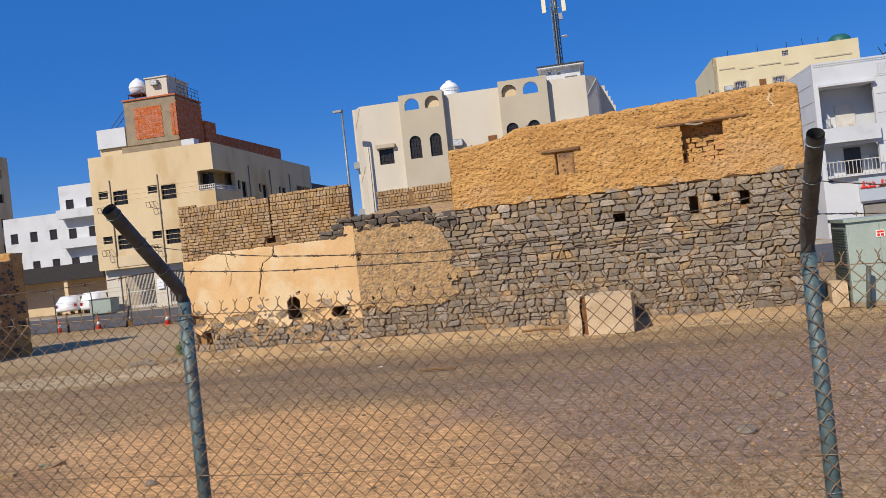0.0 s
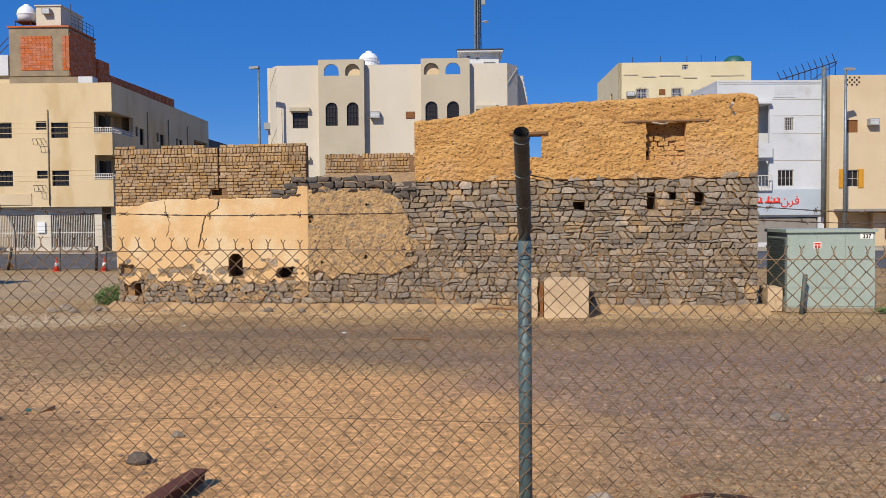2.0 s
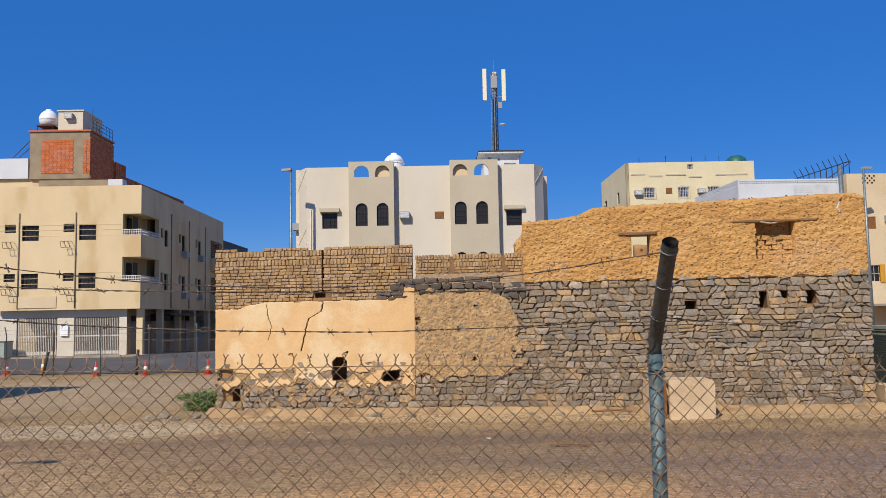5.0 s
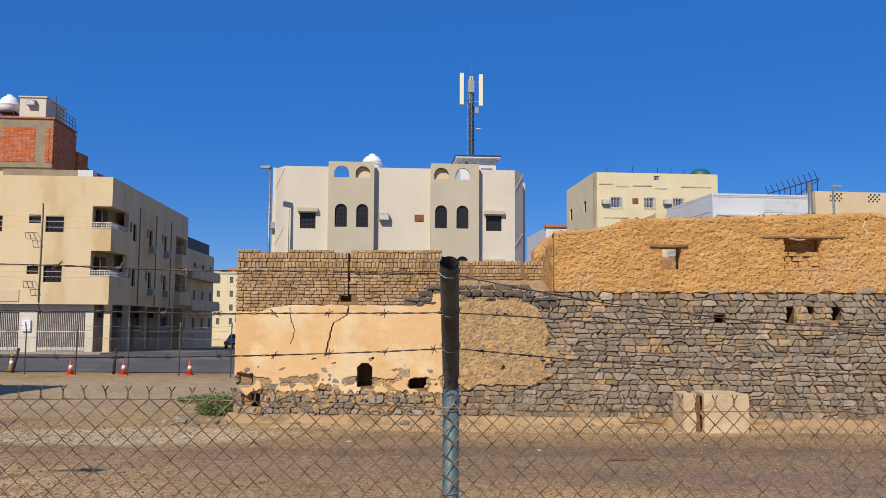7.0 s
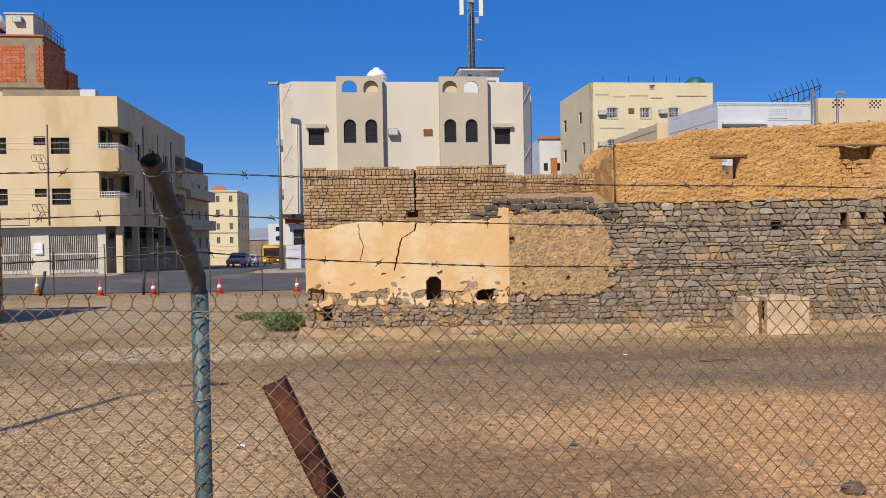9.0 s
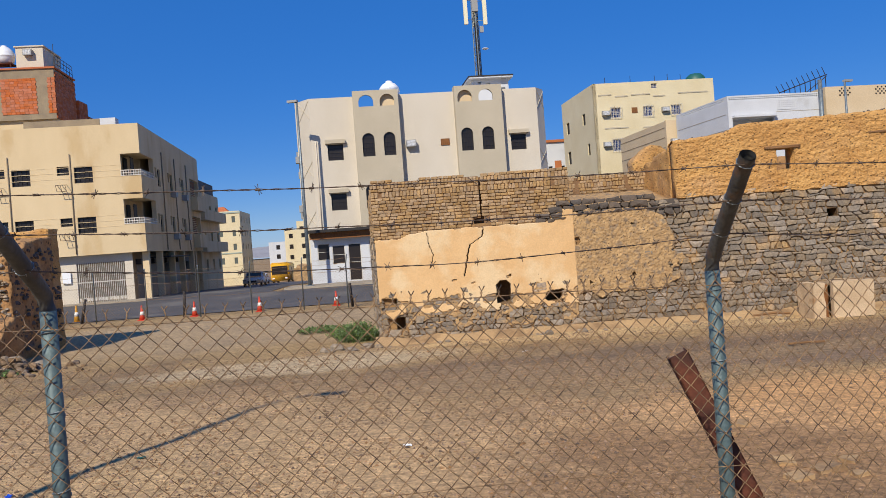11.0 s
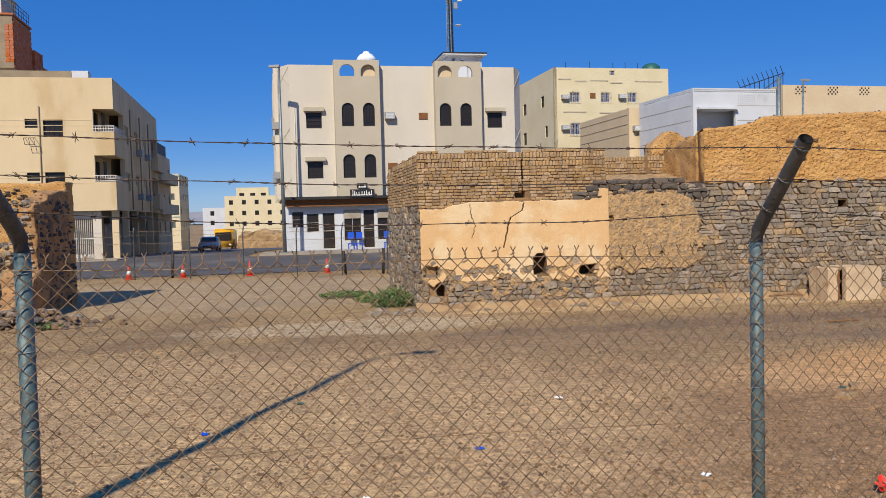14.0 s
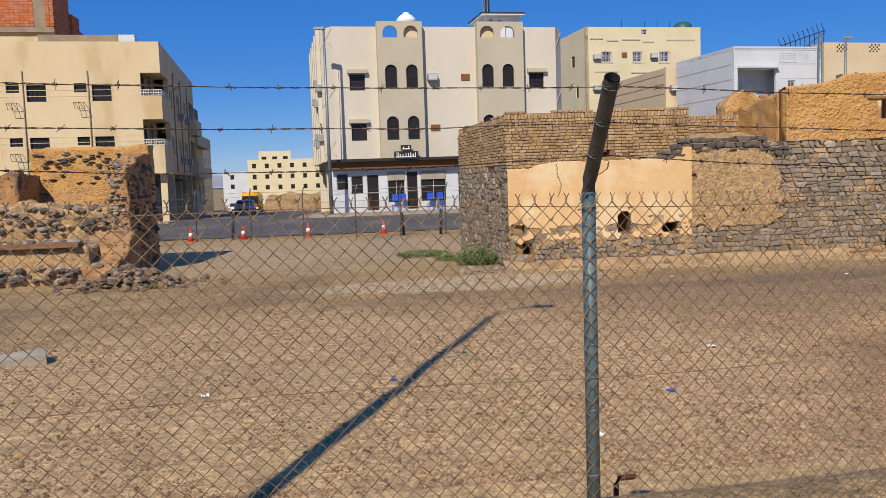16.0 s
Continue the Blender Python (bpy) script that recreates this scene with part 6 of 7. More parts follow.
# ---- the ruin stub beside the street ----
stubr = thing("ruined_wall_stub", pose(-27.0, 28.5, 0), "broken end of a mud-plastered stone wall", "ruin")


def on_stub(ob):
    ob.matrix_parent_inverse = stubr.matrix_world.inverted()
    return ob


on_stub(part("plastered_wall", lumpy(B(), -28.6, -24.72, 30.15, 30.8, 0, 4.1, 0.1, 0.05, 2.2, rise=lambda x, y: 4.08 + 0.06 * noise.noise(Vector((x * 1.5, 0, 0)))), M["mud"], stubr, "ochre mud-plastered wall", smooth=True))
on_stub(part("pier", lumpy(B(), -25.25, -24.7, 27.35, 30.2, 0, 3.7, 0.09, 0.07, 2.6, rise=lambda x, y: 3.3 + 0.5 * smooth01((y - 27.4) / 2.0)), M["mud_wall"], stubr, "rough stone pier in mud", smooth=True))
on_stub(part("low_wall", lumpy(B(), -33, -25.2, 27.7, 28.5, 0, 2.1, 0.1, 0.09, 2.2, rise=lambda x, y: 2.1 + 0.18 * smooth01((-26.6 - x) / 0.8) + 0.16 * noise.noise(Vector((x * 2.1, 3, 0)))), M["mud_mix"], stubr, smooth=True))
on_stub(part("return_wall", lumpy(B(), -29.4, -28.3, 28.4, 30.6, 0, 3.3, 0.11, 0.08, 2.2, rise=lambda x, y: 3.2 + 0.15 * noise.noise(Vector((x * 2.1, y, 0)))), M["mud_wall"], stubr, smooth=True))
on_stub(part("platform", lumpy(B(), -33, -25.3, 25.3, 27.8, 0, 1.1, 0.12, 0.06, 2.0, rise=lambda x, y: 1.05 + 0.1 * noise.noise(Vector((x, y, 3)))), M["mud_mix"], stubr, "crumbling mud-plastered platform", smooth=True))
on_stub(part("side_mass", lumpy(B(), -25.35, -24.5, 25.0, 27.5, 0, 1.2, 0.1, 0.12, 2.2, rise=lambda x, y: 0.55 + 0.9 * smooth01((y - 25.4) / 1.9) + 0.15 * noise.noise(Vector((y * 1.3, 2, 0)))), M["mud_wall"], stubr, smooth=True))
pebs, black = B(), B()
rng = random.Random(6)
for k in range(150):
    z = rng.uniform(0.2, 3.4)
    s = rng.uniform(0.04, 0.12)
    rock(pebs, rng.uniform(-25.3, -24.8), 27.36 + rng.uniform(-0.06, 0.06), z, s, 0.08, s * 0.8, rng)
    rock(black, -24.68 + rng.uniform(-0.05, 0.03), rng.uniform(27.4, 30.7), z, 0.07, s * 1.1, s, rng)
for k in range(70):
    s = rng.uniform(0.05, 0.13)
    rock(black, rng.uniform(-28.4, -25.3), 30.12 + rng.uniform(-0.03, 0.04), rng.choice((rng.uniform(3.4, 3.9), rng.uniform(3.5, 3.7), rng.uniform(2.3, 3.5))), s * 1.3, 0.07, s * 0.5, rng)
for k in range(420):
    s = rng.uniform(0.07, 0.2)
    x = rng.uniform(-29, -25.0)
    y, z = rng.choice(((27.68, rng.uniform(1.3, 2.1)), (28.1, 2.05), (25.28, rng.uniform(0.1, 0.5)), (26.9, 1.05)))
    rock(pebs if rng.random() < 0.6 else black, x, y + rng.uniform(-0.08, 0.15), z, s, s, s * 0.8, rng)
tagged(on_stub(part("rubble", pebs, M["stone_j"], stubr, "broken grey stones of the wall core")), kind="stuff")
tagged(on_stub(part("embedded_rubble", black, M["dark_stone"], stubr, "black stones set in the mud")), kind="stuff")
on_stub(part("floor_slab", lumpy(B(), -33, -25.5, 25.1, 25.6, 1.08, 1.2, 0.12, 0.03, 2.0), M["old_wood"], stubr, "split plank edge of the platform"))
heap = B()
for k in range(620):
    a, r_ = rng.random() * 6.283, abs(rng.gauss(0, 0.5))
    x, y = -24.0 + math.cos(a) * r_ * 1.8, 24.5 + math.sin(a) * r_ * 1.3
    s = rng.uniform(0.04, 0.15)
    rock(heap, x, y, max(-0.02, 0.55 - 0.6 * r_) * rng.random(), s, s * rng.uniform(0.6, 1), s * 0.8, rng)
single("rubble_heap", heap, M["rubble"], "heap of broken stones and mud before the wall stub", "rubble", kind="stuff")

# ---- things on the plot ----
bxk = thing("lime_block_trough", pose(-1.4, 23.85, 0), "pale cast lime trough block with one broken end", "stone block")
q = B()
lumpy(q, -0.28, 0.78, -0.55, -0.38, 0, 0.93, 0.08, 0.012, 4)
lumpy(q, 0.62, 0.78, -0.38, 0.55, 0, 0.9, 0.08, 0.012, 4)
lumpy(q, -0.28, 0.62, 0.4, 0.55, 0, 0.9, 0.08, 0.012, 4)
part("block", q, M["lime_block"], bxk, smooth=False)
part("top", lumpy(B(), -0.25, 0.75, -0.36, 0.52, 0.84, 0.92, 0.08, 0.01, 4), M["lime_block"], bxk)
part("broken_slab", lumpy(B(), -0.74, -0.44, -0.42, 0.5, 0, 0.9, 0.08, 0.03, 3), M["lime_block"], bxk, "tilted broken end slab")
part("rusty_fill", lumpy(B(), -0.42, -0.3, -0.3, 0.4, 0, 0.84, 0.08, 0.03, 5), M["wood"], bxk, "rust-brown fill")

cab = thing("switch_cabinet", pose(4.38, 24.85, 0), "grey-green metal electricity cabinet on a concrete plinth", "cabinet")
part("body", holed(B(), 0, 2.08, 0.12, 2.0, 0, 1.9, []), M["cabinet"], cab)
part("roof", bx(B(), -0.05, 2.13, -0.06, 1.96, 2.0, 2.08), M["cabinet"], cab)
part("plinth", bx(B(), -0.02, 2.1, 0.0, 1.92, 0, 0.12), M["concrete"], cab)
for u0, u1 in ((0.04, 0.69), (0.71, 1.36), (1.38, 2.04)):
    d = part("door", bx(B(), u0, u1, -0.018, 0.0, 0.62, 1.94), M["cabinet"], cab)
    part("lower_panel", bx(B(), u0, u1, -0.014, 0.0, 0.16, 0.6), M["cabinet"], cab)
lv = B()
for k in range(22):
    bx(lv, -0.03, 0.0, 0.15, 1.75, 0.45 + k * 0.065, 0.485 + k * 0.065)
part("louvre", lv, M["cabinet_dark"], cab, "dark ventilation louvre")
part("plate", bx(B(), 1.72, 2.02, -0.03, -0.018, 1.84, 1.96), M["letter_white"], cab)
line_text("337", 0.13, M["sign_black"], cab, pose(1.87, -0.034, 1.9, 90, 0, 0))
wl = part("warning_label", bx(B(), 0.62, 0.8, -0.03, -0.018, 1.6, 1.76), M["letter_white"], cab, "red and white warning label")
wr = B()
bx(wr, 0.635, 0.785, -0.034, -0.03, 1.7, 1.745)
bx(wr, 0.64, 0.7, -0.034, -0.03, 1.615, 1.68)
bx(wr, 0.72, 0.78, -0.034, -0.03, 1.615, 1.68)
part("label_bars", wr, M["red"], wl)
part("plinth_block", lumpy(B(), -0.42, -0.06, 0.2, 1.0, 0, 0.6, 0.12, 0.015, 4), M["lime_block"], cab)
bol = thing("bollard", pose(4.62, 24.5, 0, 0, 5), "dark green steel bollard before the cabinet", "bollard", "bollards")
part("tube", tube(B(), [(0, 0, -0.1), (0, 0, 0.98)], 0.055, 10), M["cabinet_dark"], bol, smooth=True)

# traffic cones
def cone(x, y, paint, label, h=0.72):
    t = thing("traffic_cone", pose(x, y, ground_z(x, y)), label, "traffic cone", "traffic cones by the road")
    part("base", bx(B(), -0.18, 0.18, -0.18, 0.18, 0, 0.04), M[paint], t)
    part("body", lathe(B(), [(0.15, 0.04), (0.105, h * 0.35), (0.07, h * 0.62), (0.03, h)], 14), M[paint], t, smooth=True)
    part("band", lathe(B(), [(0.112, h * 0.36), (0.079, h * 0.6)], 14), M["letter_white"], t, "white reflective band", smooth=True)
    return t


for x, y in ((-25.93, 41.7), (-23.47, 41.85), (-20.36, 41.95), (-16.67, 42.0), (-34.4, 43.4), (-31.6, 43.3), (9.9, 36.0)):
    cone(x, y, "orange_cone", "orange traffic cone with white band beside the road")
cone(-30.0, 43.9, "yellow_cone", "yellow traffic cone beside the road", 0.85)

# thin wire fence along the road
RF = [(-38.1, 41.9), (-35.6, 41.8), (-33.1, 41.75), (-30.6, 41.7), (-28.1, 41.65), (-25.6, 41.5), (-23.0, 41.2), (-20.5, 40.9), (-18.0, 40.5), (-15.9, 40.2), (-13.8, 39.8), (-11.6, 39.4), (-9.4, 39.0)]
for k, (x, y) in enumerate(RF):
    t = thing("road_fence_post", pose(x, y, 0), "thin galvanised fence post with bent tip by the road", "fence post", "posts of the road fence")
    part("post", tube(B(), [(0, 0, -0.1), (0, 0, 2.0), (0.05, -0.15, 2.25), (0.1, -0.3, 2.45)], 0.03, 8), M["steel"], t, smooth=True)
fv, ff = [], []
for (x0, y0), (x1, y1) in zip(RF, RF[1:]):
    n = int(math.hypot(x1 - x0, y1 - y0) / 0.07)
    for i in range(n):
        for sgn_ in (0, 1):
            pts = []
            for k in range(0, 22):
                s = (i + ((k + i + sgn_) % 2)) / n
                pts.append((x0 + (x1 - x0) * s, y0 + (y1 - y0) * s, 1.75 - k * 0.075))
            wire_run(pts[::1], 0.003)
            break
    for z in (1.75, 1.0, 2.1, 2.3):
        wire_run([(x0 + (x1 - x0) * s, y0 + (y1 - y0) * s, z - 0.06 * math.sin(math.pi * s)) for s in (0, 0.25, 0.5, 0.75, 1)], 0.006)
me = bpy.data.meshes.new("road_fence_mesh")
me.from_pydata(fv, [], ff)
me.materials.append(M["wire"])
tagged(new("road_fence_mesh", me), "thin sagging wire mesh along the road edge", "fence mesh", kind="stuff")
for x, y, h, lean in ((-24.0, 42.0, 1.25, 3), (-15.75, 40.6, 1.1, -4), (-14.0, 40.3, 1.2, 2), (-29.2, 42.6, 1.2, 12), (-32.9, 42.4, 1.1, -3)):
    t = thing("bollard", pose(x, y, 0, 0, lean), "dark steel pipe bollard by the road", "bollard", "bollards")
    part("tube", tube(B(), [(0, 0, -0.1), (0, 0, h)], 0.07, 10), M["dark_metal"], t, smooth=True)


# vehicles
def car(m, paint, label, L=4.4, Wd=1.75, Hh=1.45, suv=False):
    t = thing("car", m, label, "car", "cars in the street")
    hood, roof = 0.86, Hh
    prof = [(0, 0.35), (0.05, 0.7), (1.1 if not suv else 1.0, hood), (1.75, roof - 0.08), (2.2, roof), (L - 1.0 if not suv else L - 0.35, roof - 0.04), (L - 0.15 if not suv else L - 0.05, hood + 0.05), (L, 0.6), (L - 0.03, 0.35)]
    bm = B()
    sides = []
    for s in (-1, 1):
        sides.append([bm.verts.new((s * Wd / 2 * (0.8 if z > hood + 0.1 else (0.94 if x < 0.04 or x > L - 0.04 else 1.0)), x, z)) for x, z in prof])
    n = len(prof)
    for k in range(n):
        bm.faces.new((sides[0][k], sides[0][(k + 1) % n], sides[1][(k + 1) % n], sides[1][k]))
    bm.faces.new(sides[0][::-1])
    bm.faces.new(sides[1])
    bmesh.ops.recalc_face_normals(bm, faces=bm.faces)
    bmesh.ops.bevel(bm, geom=bm.edges[:], offset=0.04, segments=2, affect="EDGES")
    part("body", bm, M[paint], t, smooth=True)
    g = B()
    v = [g.verts.new(p) for p in ((-Wd * 0.42, 1.16, hood + 0.06), (Wd * 0.42, 1.16, hood + 0.06), (Wd * 0.36, 1.7, roof - 0.12), (-Wd * 0.36, 1.7, roof - 0.12))]
    g.faces.new(v)
    bmesh.ops.translate(g, vec=(0, -0.02, 0.015), verts=g.verts)
    part("windscreen", g, M["glass"], t)
    for s in (-1, 1):
        part("side_window", bx(B(), s * Wd * 0.44 - 0.03, s * Wd * 0.44 + 0.03, 1.75, L - 1.1, hood + 0.1, roof - 0.16), M["glass"], t)
        part("headlight", bx(B(), s * Wd * 0.38 - 0.16, s * Wd * 0.38 + 0.16, -0.02, 0.06, 0.6, 0.72), M["chrome"], t)
        part("tail_light", bx(B(), s * Wd * 0.42 - 0.09, s * Wd * 0.42 + 0.09, L - 0.06, L + 0.012, 0.7, 0.95), M["lamp_red"], t)
        for y in (0.8, L - 0.85):
            w = part("wheel", tube(B(), [(s * (Wd / 2 - 0.1) - 0.1, y, 0.32), (s * (Wd / 2 - 0.1) + 0.1, y, 0.32)], 0.32, 18), M["black"], t, "black tyre", smooth=False)
            part("rim", tube(B(), [(s * (Wd / 2 - 0.1) - 0.105, y, 0.32), (s * (Wd / 2 - 0.1) + 0.105, y, 0.32)], 0.19, 12), M["car_silver"], w)
    part("grille", bx(B(), -0.4, 0.4, -0.03, 0.03, 0.42, 0.6), M["black"], t)
    part("number_plate", bx(B(), -0.25, 0.25, L - 0.02, L + 0.016, 0.6, 0.7), M["letter_white"], t)
    return t


car(pose(-28.9, 79.2, ground_z(-28.9, 81.4) + 0.03, -1.7, 0, 4), "car_silver", "silver saloon car driving along the side street")
car(pose(-33.6, 104.0, ground_z(-33.6, 106.2) + 0.03, -1.7, 0, 4), "car_white", "white car parked in the side street")
car(pose(-54.6, 61.5, ground_z(-54.6, 61.5), 0, 0, 100), "car_white", "white off-road car parked across the road", suv=True, Hh=1.75, Wd=1.9)
car(pose(-48.4, 62.6, ground_z(-48.4, 62.6), 0, 0, 200), "car_white", "white pickup parked across the road with tailgate showing", Hh=1.6, Wd=1.85)
car(pose(-44.6, 62.0, ground_z(-44.6, 62.0), 0, 0, 190), "car_white", "white off-road car parked beside the pickup", suv=True, Hh=1.7, Wd=1.85)
t = thing("bus", pose(-33.9, 120.0, ground_z(-33.9, 124.5) + 0.03, -1.7, 0, 4), "yellow bus with dark windscreen in the side street", "bus")
bm = bx(B(), -1.25, 1.25, 0, 9, 0.35, 3.0)
bmesh.ops.bevel(bm, geom=bm.edges[:], offset=0.15, segments=3, affect="EDGES")
part("body", bm, M["bus_yellow"], t, smooth=True)
part("windscreen", bx(B(), -1.1, 1.1, -0.03, 0.02, 1.3, 2.5), M["glass"], t)
part("side_window", bx(B(), 1.23, 1.27, 0.6, 8.4, 1.5, 2.5), M["glass"], t)
part("side_window", bx(B(), -1.27, -1.23, 0.6, 8.4, 1.5, 2.5), M["glass"], t)
for s in (-1, 1):
    part("headlight", bx(B(), s * 0.9 - 0.15, s * 0.9 + 0.15, -0.03, 0.02, 0.65, 0.85), M["letter_white"], t)
    for y in (1.6, 7.0):
        part("wheel", tube(B(), [(s * 1.1 - 0.15, y, 0.45), (s * 1.1 + 0.15, y, 0.45)], 0.45, 18), M["black"], t)
t = thing("skip_bin", pose(-39.6, 52.4, 0.36, 0, 0, 3), "grey-green steel rubbish bin by the pavement", "bin")
part("tub", bx(B(), 0, 1.7, 0, 1.0, 0.15, 1.15), M["cabinet"], t)
part("rim", bx(B(), -0.04, 1.74, -0.04, 1.04, 1.15, 1.2), M["cabinet_dark"], t)
for a, b in ((0.2, 0.1), (1.5, 0.1), (0.2, 0.9), (1.5, 0.9)):
    part("wheel", tube(B(), [(a, b, 0.08), (a + 0.06, b, 0.08)], 0.08, 10), M["black"], t)

# green weeds at the ruin's corner, with stones
def weed(x, y, r, h, n, seed, label):
    rg = random.Random(seed)
    t = thing("weed_clump", pose(x, y, rough_z(x, y)), label, "weeds", "weed clumps")
    lv = B()
    st = B()
    for k in range(n):
        a, q = rg.random() * 6.283, r * math.sqrt(rg.random())
        bx_, by_ = math.cos(a) * q, math.sin(a) * q * 0.7
        hh = h * (1 - 0.6 * (q / r) ** 2) * rg.uniform(0.35, 1.1)
        lx, ly = rg.uniform(-0.1, 0.1), rg.uniform(-0.1, 0.1)
        if k % 4 == 0:
            tube(st, [(bx_, by_, 0), (bx_ + lx * 0.6, by_ + ly * 0.6, hh * 0.6), (bx_ + lx, by_ + ly, hh)], 0.006, 3, caps=False)
        for j in range(3):
            f = rg.uniform(0.3, 1.0)
            c = Vector((bx_ + lx * f, by_ + ly * f, hh * f + 0.02))
            d = Vector((rg.uniform(-1, 1), rg.uniform(-1, 1), rg.uniform(-0.3, 0.9))).normalized()
            s = d.cross(Vector((rg.uniform(-1, 1), rg.uniform(-1, 1), 1))).normalized()
            ln = rg.uniform(0.05, 0.11)
            p = [c, c + d * ln * 0.5 + s * ln * 0.28, c + d * ln, c + d * ln * 0.5 - s * ln * 0.28]
            lv.faces.new([lv.verts.new(v_) for v_ in p])
    tagged(part("stems", st, M["leaf"], t), kind="stuff")
    tagged(part("leaves", lv, M["leaf"], t, "small dusty green leaves"), kind="stuff")
    return t


weed(-14.2, 26.2, 0.62, 0.62, 900, 3, "bushy green weeds at the corner of the ruin")
weed(-14.75, 27.9, 0.6, 0.22, 240, 4, "low green weeds beside the ruin")
weed(-15.6, 29.5, 0.9, 0.18, 400, 5, "thin creeping weeds on bare earth")
weed(-23.2, 23.9, 0.35, 0.15, 150, 6, "small weeds beside the rubble heap")
weed(6.9, 24.6, 0.5, 0.2, 220, 7, "low weeds before the cabinet")
rng = random.Random(77)
STONES = [(-5.7, 11.15, 0.14, 0.13), (-5.75, 12.1, 0.08, 0.08), (1.06, 13.5, 0.13, 0.1), (3.06, 15.9, 0.15, 0.12), (1.61, 15.22, 0.12, 0.1), (-1.2, 10.44, 0.13, 0.09), (-14.6, 24.2, 0.22, 0.2), (-14.9, 24.0, 0.16, 0.14), (-14.2, 23.95, 0.18, 0.12), (-13.8, 24.38, 0.2, 0.16), (-13.5, 24.3, 0.14, 0.12), (-14.73, 23.89, 0.14, 0.1), (-2.77, 23.64, 0.08, 0.08), (-8.0, 24.2, 0.12, 0.12), (-8.9, 24.3, 0.14, 0.14), (-23.6, 25.2, 0.36, 0.4), (-23.1, 25.6, 0.26, 0.22), (-24.6, 24.6, 0.3, 0.3)]
for x, y, s, h in STONES:
    single("loose_stone", rock(B(), 0, 0, 0, s, s * 0.8, h, rng, n=7), M["dark_stone" if s > 0.13 and y < 13 else "stone"], "angular grey stone lying on the earth", "stone", "loose stones on the plot", m=pose(x, y, rough_z(x, y) - 0.02))
single("concrete_slab", bx(B(), -0.35, 0.35, -0.25, 0.25, 0, 0.16), M["kerb"], "broken flat concrete block lying on earth", "block", m=pose(-22.9, 14.7, rough_z(-22.9, 14.7) - 0.01, 3, -4, 20))
t = thing("fallen_beam", pose(-4.85, 9.95, 0.02, 0, 0, 86), "rusted steel beam lying on the sand", "steel beam")
part("web", bx(B(), -0.6, 0.6, -0.05, 0.05, 0, 0.1), M["rust"], t)
part("flange", bx(B(), -0.62, 0.62, -0.08, 0.08, 0.1, 0.115), M["rust"], t)
single("timber_stick", tube(B(), [(-0.35, 0, 0.03), (0.1, 0.02, 0.035), (0.4, -0.03, 0.03)], 0.025, 6), M["old_wood"], "pale dry stick lying on gravel", "stick", m=pose(-4.3, 19.3, 0.02))
single("timber_stick", tube(B(), [(-0.5, 0, 0.03), (0.1, 0.02, 0.06), (0.5, -0.03, 0.03)], 0.03, 6), M["old_wood"], "pale dry plank end lying by the ruin", "stick", m=pose(-2.95, 24.2, 0.08))
t = thing("bent_bar", pose(-15.95, 6.6, ground_z(-15.95, 6.6)), "dark bent iron bar sticking out of the bank", "iron bar")
part("bar", tube(B(), [(0, 0, -0.1), (0.0, 0, 0.26), (0.015, 0, 0.3), (0.13, 0, 0.305)], 0.018, 6), M["rust"], t)

single("rubber_hose", tube(B(), [(-0.45, -0.05, 0.03), (-0.25, 0.03, 0.04), (0.05, 0.02, 0.03), (0.25, -0.08, 0.03), (0.33, -0.3, 0.03)], 0.016, 8), M["rust"], "short red-brown length of hose on gravel", "hose", m=pose(-0.1, 10.5, rough_z(-0.1, 10.5)), smooth=True)
tp = thing("barrier_tape", pose(-10.45, 8.9, ground_z(-10.45, 8.9), 0, 0, 25), "crumpled red and white plastic barrier tape", "litter")
for k, paint in enumerate(("red", "letter_white", "red", "letter_white")):
    bm = B()
    bmesh.ops.create_grid(bm, x_segments=6, y_segments=3, size=0.5)
    for v in bm.verts:
        p = v.co.copy()
        v.co = Vector((p.x * 0.16 + k * 0.09 + 0.05 * noise.noise(p * 3 + Vector((k, 0, 0))), p.y * 0.12 + 0.08 * noise.noise(p * 2.5 + Vector((0, k, 4))), 0.1 + 0.12 * noise.noise(p * 2.2 + Vector((k * 2, 5, 0)))))
    part("tape_length", bm, M[paint], tp)
slab_rng = random.Random(31)
for x, y, a, b, turn in ((-7.9, 11.0, 0.28, 0.2, 10), (-7.55, 11.25, 0.18, 0.14, 50), (-8.2, 11.35, 0.2, 0.16, 80), (-7.7, 10.75, 0.15, 0.12, 20), (-8.45, 12.6, 0.3, 0.16, 35), (-8.0, 13.1, 0.22, 0.12, 65), (-8.3, 10.8, 0.22, 0.18, 15)):
    bm = B()
    lumpy(bm, -a * 0.55, a * 0.55, -b * 0.6, b * 0.6, 0, 0.06, 0.05, 0.025, 6.0)
    single("broken_slab", bm, M["silt"], "pale broken slab of lime lying on earth", "slab", "broken slabs by the fence", m=pose(x, y, rough_z(x, y) - 0.02, slab_rng.uniform(-6, 6), slab_rng.uniform(-6, 6), turn))

